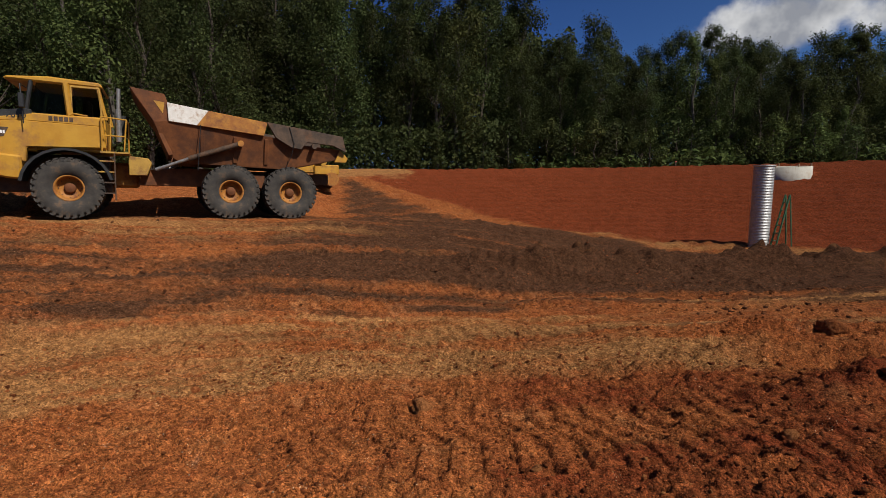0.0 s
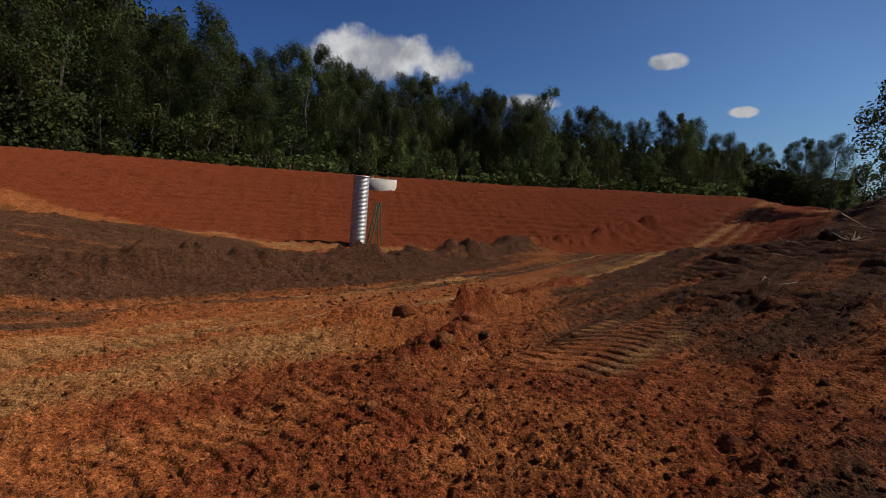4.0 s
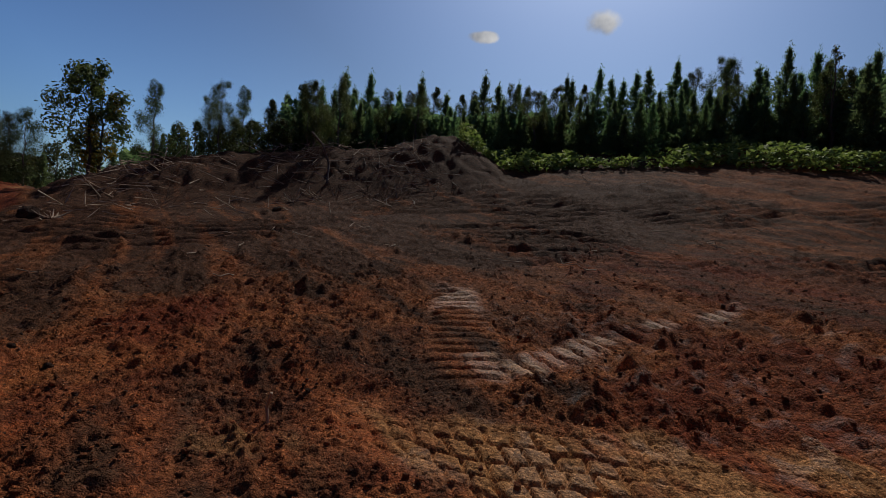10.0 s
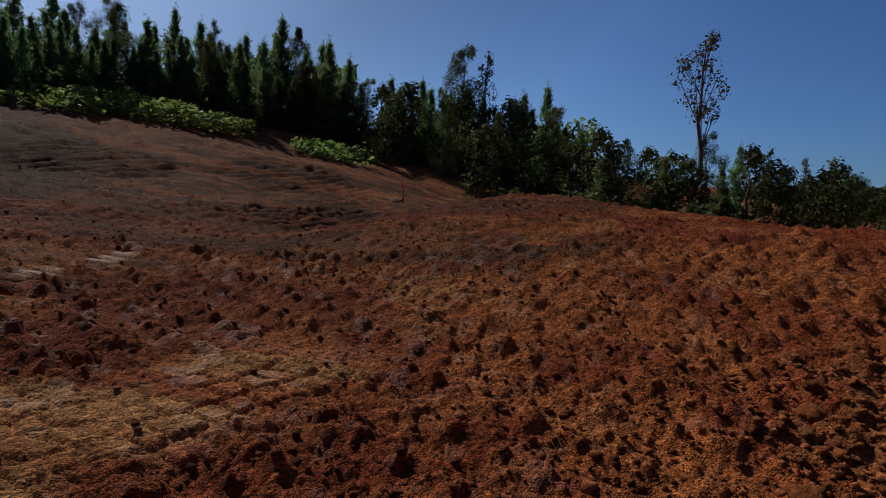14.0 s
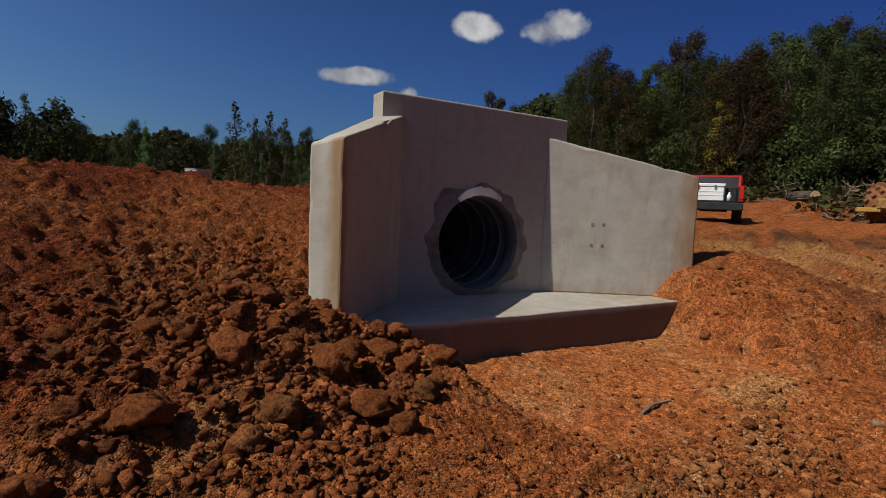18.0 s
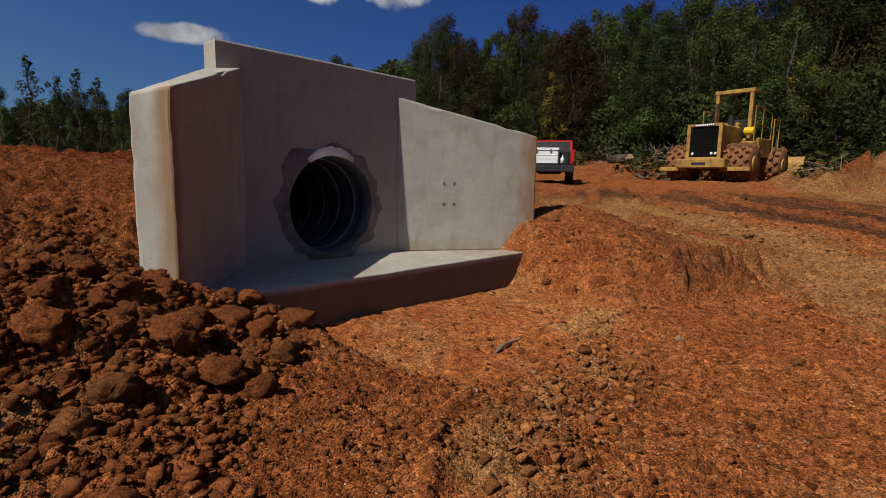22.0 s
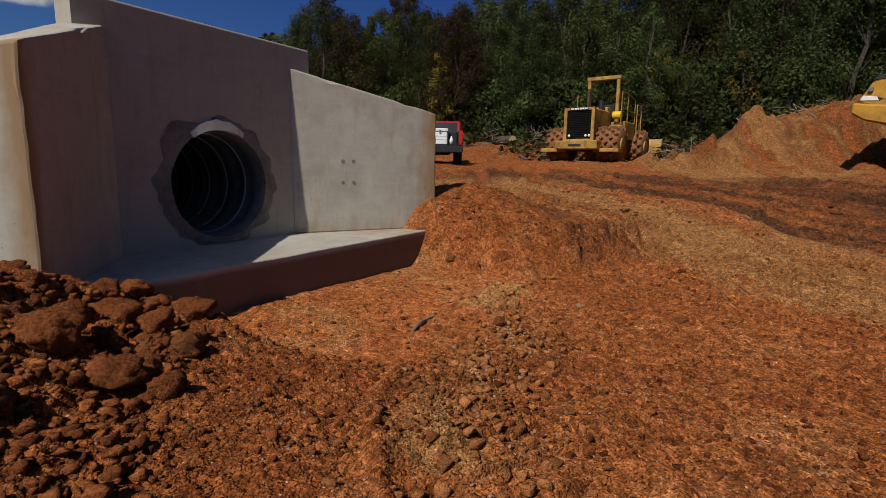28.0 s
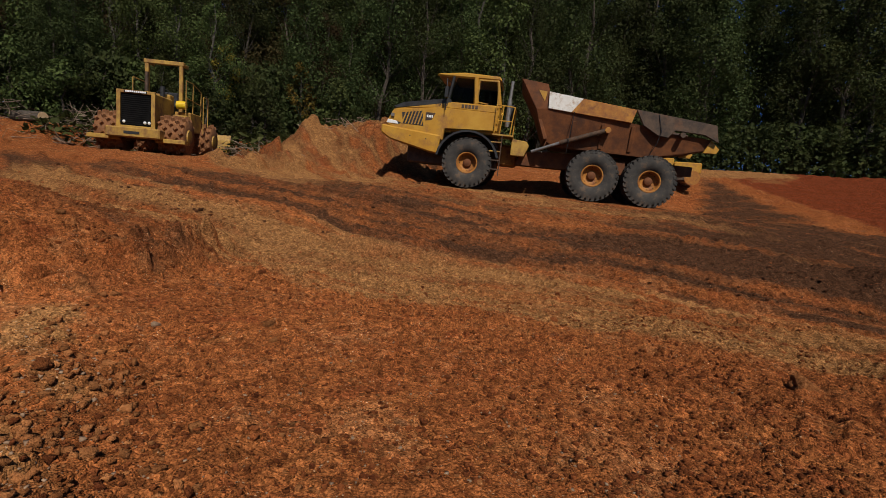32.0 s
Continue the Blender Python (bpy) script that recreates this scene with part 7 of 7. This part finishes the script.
def lay(kind, x, y, size, sink=0.3, group=""):
    ob = new(WORDS[kind][0], rng0.choice(CLODS[kind]))
    ob.matrix_world = pose(x, y, height(x, y) + size * (0.55 - sink), rng0.uniform(-15, 15), rng0.uniform(-15, 15), rng0.uniform(0, 360)) @ Matrix.Diagonal((size, size, size, 1))
    return tagged(ob, WORDS[kind][1], WORDS[kind][2], group)


# the heap of clods beside the headwall
for a in range(190):
    s, q = rng0.gauss(0.65, 0.6), rng0.gauss(0.45, 0.8)
    if (s > 1.0 and q < 0.15 and q > -1.3) or s > heap_edge(q) + 0.15:
        continue
    x, y = world_hw(s, q)
    lay(rng0.choice(["red", "red", "red", "tan"]), x, y, abs(rng0.gauss(0.035, 0.03)) + 0.022, 0.3, "clods heaped beside the headwall")
for s, q, size in ((1.55, 0.28, 0.17), (2.0, 0.30, 0.14), (1.75, 0.62, 0.19), (1.2, 0.75, 0.2), (1.3, 0.98, 0.16), (0.75, 1.1, 0.2), (0.8, 1.5, 0.17), (0.35, 1.5, 0.15), (1.95, 0.6, 0.1), (0.2, 0.9, 0.2)):
    x, y = world_hw(s, q)
    lay("red" if size > 0.15 else "tan", x, y, size * 0.68, 0.2, "clods heaped beside the headwall")
# clods shed from the bank right of the headwall
for a in range(16):
    s, q = rng0.gauss(6.1, 0.45), rng0.gauss(0.95, 0.4)
    x, y = world_hw(s, q)
    lay(rng0.choice(["red", "red", "tan"]), x, y, abs(rng0.gauss(0.02, 0.015)) + 0.012, 0.3, "clods on the bank")
# single rocks and clods on the open ground
for kind, az, r, size in (("tan", 92.4, 4.55, 0.10), ("tan", 47.5, 6.0, 0.13), ("red", 45.0, 7.9, 0.24), ("red", 52.4, 8.7, 0.22), ("tan", 51.6, 8.4, 0.16), ("red", 116.5, 6.2, 0.07), ("dark", 43.2, 6.9, 0.07),
                          ("stone", 160.5, 4.9, 0.045), ("tan", 150, 4.6, 0.05), ("dark", 12.6, 21.0, 0.35), ("dark", -8.0, 20.0, 0.2)):
    x, y = polar(az, r)
    lay(kind, x, y, size)
for a in range(90):
    az, r = rng0.uniform(0, 360), 2.2 + 7.5 * rng0.random() ** 1.3
    x, y = polar(az, r)
    s, q = local_hw(x, y)
    if 0.9 < s < 6.2 and q < 0.1:
        continue
    east = -86 < ((az + 180) % 360 - 180) < 25 and x > 3.5
    lay("dark" if east and rng0.random() < 0.75 else rng0.choice(["red", "red", "red", "tan"]), x, y, (0.018 + 0.04 * rng0.random() ** 2) * (0.6 if r < 3.5 else 1), 0.35, "clods scattered on the open ground")


def printed(x, y):
    k = marks(x, y)
    return np.maximum.reduce([k["print_patch"], k["band"], k["track"], k["track2"]]) > 0.4


def scatter(name, label, n, seed, mat, where, lo, hi):
    """Crumbs past counting, joined into one mesh of small lumps."""
    rng = np.random.default_rng(seed)
    x, y = where(rng, n)
    s, q = local_hw(x, y)
    ok = ~((s > 0.9) & (s < 6.2) & (q < 0.05) & (q > -1.6)) & ~((s > 1.9) & (s < 5.8) & (q < 2.0) & (q > -1.6) & (rng.random(n) < 0.75)) & ~(printed(x, y) & (rng.random(n) < 0.92))
    x, y = x[ok], y[ok]
    n = len(x)
    z = relief(x, y, shape(x, y))
    ico = bmesh.new()
    bmesh.ops.create_cube(ico, size=1.3)
    bmesh.ops.triangulate(ico, faces=ico.faces)
    bv = np.array([v.co[:] for v in ico.verts])
    bf = np.array([[v.index for v in f.verts] for f in ico.faces])
    ico.free()
    size = lo + (hi - lo) * rng.random(n) ** 3
    t = rng.uniform(0, 2 * math.pi, n)
    v = (bv[None] + 0.24 * rng.normal(size=(n, len(bv), 3))) * (0.75 + 0.5 * rng.random((n, 1, 3))) * np.array((1, 1, 0.75))
    c, sn = np.cos(t)[:, None], np.sin(t)[:, None]
    v = np.stack([v[..., 0] * c - v[..., 1] * sn, v[..., 0] * sn + v[..., 1] * c, v[..., 2]], -1) * size[:, None, None]
    v += np.stack([x, y, z + size * 0.3], 1)[:, None]
    f = (bf[None] + (np.arange(n) * len(bv))[:, None, None]).reshape(-1, 3)
    me = bpy.data.meshes.new(name)
    me.vertices.add(v.shape[0] * v.shape[1])
    me.vertices.foreach_set("co", v.astype(np.float32).ravel())
    me.loops.add(f.size)
    me.loops.foreach_set("vertex_index", f.astype(np.int32).ravel())
    me.polygons.add(len(f))
    me.polygons.foreach_set("loop_start", np.arange(len(f), dtype=np.int32) * 3)
    me.update(calc_edges=True)
    me.materials.append(mat)
    return tagged(new(name, me), label, "crumbs", "", "stuff")


def near_field(a0, a1, r0, r1):
    def f(rng, n):
        a, r = np.radians(rng.uniform(a0, a1, n)), r0 + (r1 - r0) * rng.random(n) ** 1.2
        return r * np.cos(a), r * np.sin(a)
    return f


def heap_field(rng, n):
    s, q = rng.normal(0.5, 0.7, n), rng.normal(0.3, 1.0, n)
    s = np.where(s > heap_edge(q), 2 * heap_edge(q) - s - 0.1, s)
    return s * HD[0] + (q + HQ) * HN[0], s * HD[1] + (q + HQ) * HN[1]


def gravel_field(rng, n):
    x = rng.uniform(-5.6, -1.4, n)
    return x, np.interp(x, (-5.6, -4.5, -3.4, -2.7, -1.7, -0.5), (1.5, 0.75, 0.62, 0.25, 0.0, -0.2)) + 0.22 * rng.normal(size=n)


scatter("clay_crumbs", "loose crumbs of red clay all over the ground", 9000, 1, CLAY_CRUMB, near_field(90, 290, 1.8, 8), 0.003, 0.017)
scatter("clay_crumbs", "loose crumbs of red clay on the open ground", 7000, 2, CLAY_CRUMB, near_field(20, 110, 2.0, 8), 0.003, 0.020)
scatter("earth_crumbs", "loose crumbs of dark earth on the cleared ground", 2600, 3, CLOD_DARK, near_field(-45, 30, 4.5, 12), 0.004, 0.020)
scatter("clay_crumbs", "paler crumbs of clay mixed in the soil", 5000, 4, CLOD_TAN, near_field(60, 300, 1.8, 8), 0.003, 0.016)
scatter("clay_crumbs", "broken clay crumbs heaped by the headwall", 9000, 5, CLOD_RED, heap_field, 0.006, 0.040)
scatter("earth_crumbs", "loose crumbs of dark earth on the churned ground", 3500, 7, CLOD_BROWN, near_field(40, 165, 10.5, 20), 0.010, 0.045)
scatter("clay_crumbs", "loose crumbs of red clay on the churned ground", 3000, 8, CLAY_CRUMB, near_field(20, 185, 6.0, 16), 0.007, 0.035)
scatter("earth_crumbs", "loose crumbs of dark earth on the cleared slope", 1800, 9, CLOD_DARK, near_field(-80, 25, 9.0, 26), 0.008, 0.035)
scatter("earth_crumbs", "dark crumbs pressed into the clay", 1400, 10, CLOD_BROWN, near_field(-60, 60, 2.4, 7), 0.003, 0.014)
scatter("clay_crumbs", "broken lumps of clay on the working ground", 7000, 11, CLAY_CRUMB, near_field(95, 205, 1.8, 9), 0.003, 0.022)
scatter("clay_crumbs", "broken lumps of red clay on the churned slope", 7000, 12, CLAY_CRUMB, near_field(-110, 60, 2.2, 10), 0.004, 0.030)
scatter("pebbles", "small pale pebbles in the clay", 2000, 6, STONE, near_field(95, 225, 1.8, 8), 0.002, 0.010)
scatter("pebbles", "pale stones and crumbs before the headwall", 350, 13, STONE, gravel_field, 0.003, 0.018)
scatter("clay_crumbs", "broken clay along the crumbly line before the headwall", 1500, 14, CLOD_TAN, gravel_field, 0.004, 0.034)

# roots and sticks on the cleared ground
for a in range(70):
    az, r = rng0.uniform(-60, 20), rng0.uniform(9, 27)
    x, y = polar(az, r)
    z, t, ln = height(x, y), rng0.uniform(0, 360), rng0.uniform(0.25, 0.9)
    bm = bmesh.new()
    pts = [Vector((ln * (b / 3 - 0.5), 0.08 * ln * rng0.gauss(0, 1), 0.03 + 0.10 * ln * abs(rng0.gauss(0, 1)))) for b in range(4)]
    for b in range(3):
        rod(bm, pts[b], pts[b + 1], 0.014 - 0.003 * b, 0.011 - 0.003 * b, 5)
    st = part("stick", bm, DEAD_WOOD, None, "bare broken stick lying on the dark earth", False, "", "stick")
    st.matrix_world = pose(x, y, z, 0, 0, t)
    tagged(st, group="sticks on the cleared ground")
sx, sy = polar(-6.9, 4.1)
st = part("stick", rods([(0, 0, -0.1), (0.02, 0.02, 0.12), (-0.03, 0.0, 0.24)], 0.012, 6), DEAD_WOOD, None, "pale broken stick standing up in dark earth", False, "", "stick")
st.matrix_world = pose(sx, sy, height(sx, sy))
sx, sy = polar(-13.0, 25.0)
snag = part("snag", rods([(0, 0, -0.3), (0.1, -0.1, 0.9), (0.0, 0.35, 1.7), (0.1, 0.9, 2.2)], 0.05, 6), PALE_BARK, None, "bent pale dead sapling on the cleared heap", False, "", "snag")
snag.matrix_world = pose(sx, sy, height(sx, sy), 0, 0, 20)
sx, sy = world_hw(3.1, 1.55)
st = part("stick", rods([(-0.2, 0, 0.02), (0.02, 0.03, 0.03), (0.22, 0.0, 0.03)], 0.014, 6), DEAD_WOOD, None, "dark twig lying on the flat clay", False, "", "stick")
st.matrix_world = pose(sx, sy, height(sx, sy), 0, 0, 150)


def stump(x, y, size, seed):
    rng = random.Random(seed)
    base = thing("stump", on_ground(x, y, 0.1 * size, rz=rng.uniform(0, 360)), "dark uprooted stump with roots in the earth", "stump")
    part("bole", lump(rng, 0.5 * size, 0.4, 2), CLOD_DARK, base)
    for a in range(9):
        t = rng.uniform(0, 6.28)
        e = Vector((math.cos(t), math.sin(t), rng.uniform(0.1, 0.9))) * size * rng.uniform(0.6, 1.1)
        part("root", rod(rod(bmesh.new(), (0, 0, 0.1 * size), e * 0.6, 0.06 * size, 0.04 * size, 6), e * 0.6, e + Vector((0, 0, rng.uniform(-0.2, 0.2) * size)), 0.04 * size, 0.012, 6), DEAD_WOOD, base)


for az, r, size, sd in ((11.0, 20.5, 0.55, 1), (-80.5, 19.5, 0.6, 2), (-9.5, 23.5, 0.5, 3), (-96, 21.5, 0.6, 4), (163.5, 28.5, 0.7, 5)):
    stump(*polar(az, r), size, sd)
# survey stake with pink tape beside a stump
fx, fy = polar(-81.3, 19.0)
stake = thing("survey_stake", on_ground(fx, fy, 0.05), "wooden survey stake with pink tape beside a stump", "stake")
part("stake_post", boxes((-0.02, 0.02, -0.02, 0.02, 0, 0.8)), DEAD_WOOD, stake)
part("tape", boxes((-0.03, 0.10, -0.025, 0.025, 0.62, 0.8)), PINK, stake, "pink tape flag")
# stakes with tape along the dam crest
for az in (33, 49.6, 66):
    fx, fy = polar(az, 41.5)
    stake = thing("survey_stake", on_ground(fx, fy, 0.05), "thin wooden survey stake on the dam crest", "stake", "stakes on the dam crest")
    part("stake_post", boxes((-0.02, 0.02, -0.02, 0.02, 0, 0.4)), DEAD_WOOD, stake)
    part("tape", boxes((-0.024, 0.06, -0.024, 0.024, 0.33, 0.4)), PINK, stake)
# sawn log end and brush at the wood's edge behind the compactor
gx0, gy0 = polar(165.6, 30.5)
log = thing("log", on_ground(gx0, gy0, 0.0, rz=20), "sawn log lying at the edge of the wood", "log")
part("bole", rod(bmesh.new(), (-1.6, 0, 0.26), (0.5, 0, 0.26), 0.27, 0.25, 14), BARK, log)
part("cut_face", rod(bmesh.new(), (0.5, 0, 0.26), (0.52, 0, 0.26), 0.24, sides=14), CUT_WOOD, log, "pale sawn end")


def brush(az, r, n, spread, hgt, seed):
    """A heap of cut branches."""
    rng = random.Random(seed)
    x0, y0 = polar(az, r)
    bm = bmesh.new()
    for a in range(n):
        x, y = rng.gauss(0, spread), rng.gauss(0, spread * 0.7)
        zz = shape_at(x0 + x, y0 + y) - shape_at(x0, y0)
        d = Vector((rng.gauss(0, 1), rng.gauss(0, 1), rng.gauss(0.2, 0.45))).normalized() * rng.uniform(0.4, 1.3)
        c = Vector((x, y, zz + hgt * rng.random() * math.exp(-(x * x + y * y) / (2 * spread * spread))))
        rod(bm, c - d / 2, c + d / 2, rng.uniform(0.012, 0.03), 0.006, 4)
    ob = part("brush_heap", bm, DEAD_WOOD, None, "tangled heap of cut grey branches", False, "stuff", "brush")
    ob.matrix_world = pose(x0, y0, shape_at(x0, y0))


brush(160.5, 30.5, 170, 1.6, 1.3, 1)
brush(168, 30.8, 90, 1.6, 0.8, 2)
brush(150, 28.5, 120, 2.0, 1.0, 3)
brush(141, 27.5, 90, 1.8, 0.8, 4)
brush(4, 26, 150, 2.6, 0.7, 5)
brush(-12, 26, 170, 2.6, 0.8, 6)
brush(-22, 25, 120, 1.8, 0.7, 7)
brush(-101, 24, 110, 2.2, 0.7, 8)
# weeds along the foot of the pines
def weeds(az0, az1, r0, r1, n, seed, mat=WEED, size=0.12, hgt=0.8):
    rng = np.random.default_rng(seed)
    az, r = np.radians(rng.uniform(az0, az1, n)), rng.uniform(r0, r1, n)
    x, y = r * np.cos(az), r * np.sin(az)
    clump = vnoise(x / 1.5, y / 1.5, 70 + seed)
    keep = clump > 0.35
    x, y, clump = x[keep], y[keep], clump[keep]
    z = shape(x, y) + rng.random(len(x)) * hgt * clump * 1.4
    N = np.stack([0 * x, 0 * x, 1 + 0 * x], 1) + 0.6 * rng.normal(size=(len(x), 3))
    N /= np.linalg.norm(N, axis=1)[:, None]
    me = leaf_mesh("weeds", np.stack([x, y, z], 1), N, size * rng.uniform(0.6, 1.5, len(x)), rng, mat)
    tagged(new("weeds", me), "bright green weeds along the foot of the pines", "weeds", "", "stuff")


weeds(-66, -27, 27.5, 30.0, 5200, 1)
weeds(-78, -68, 25.5, 27.5, 800, 2)
weeds(136, 182, 28.5, 31.5, 2600, 3, LEAF_LIGHT, 0.16, 1.0)
weeds(-120, -88, 23.5, 27, 1800, 4, LEAF_LIGHT, 0.16, 1.0)
weeds(20, 82, 43.5, 46, 2500, 5, LEAF_LIGHT, 0.2, 1.2)
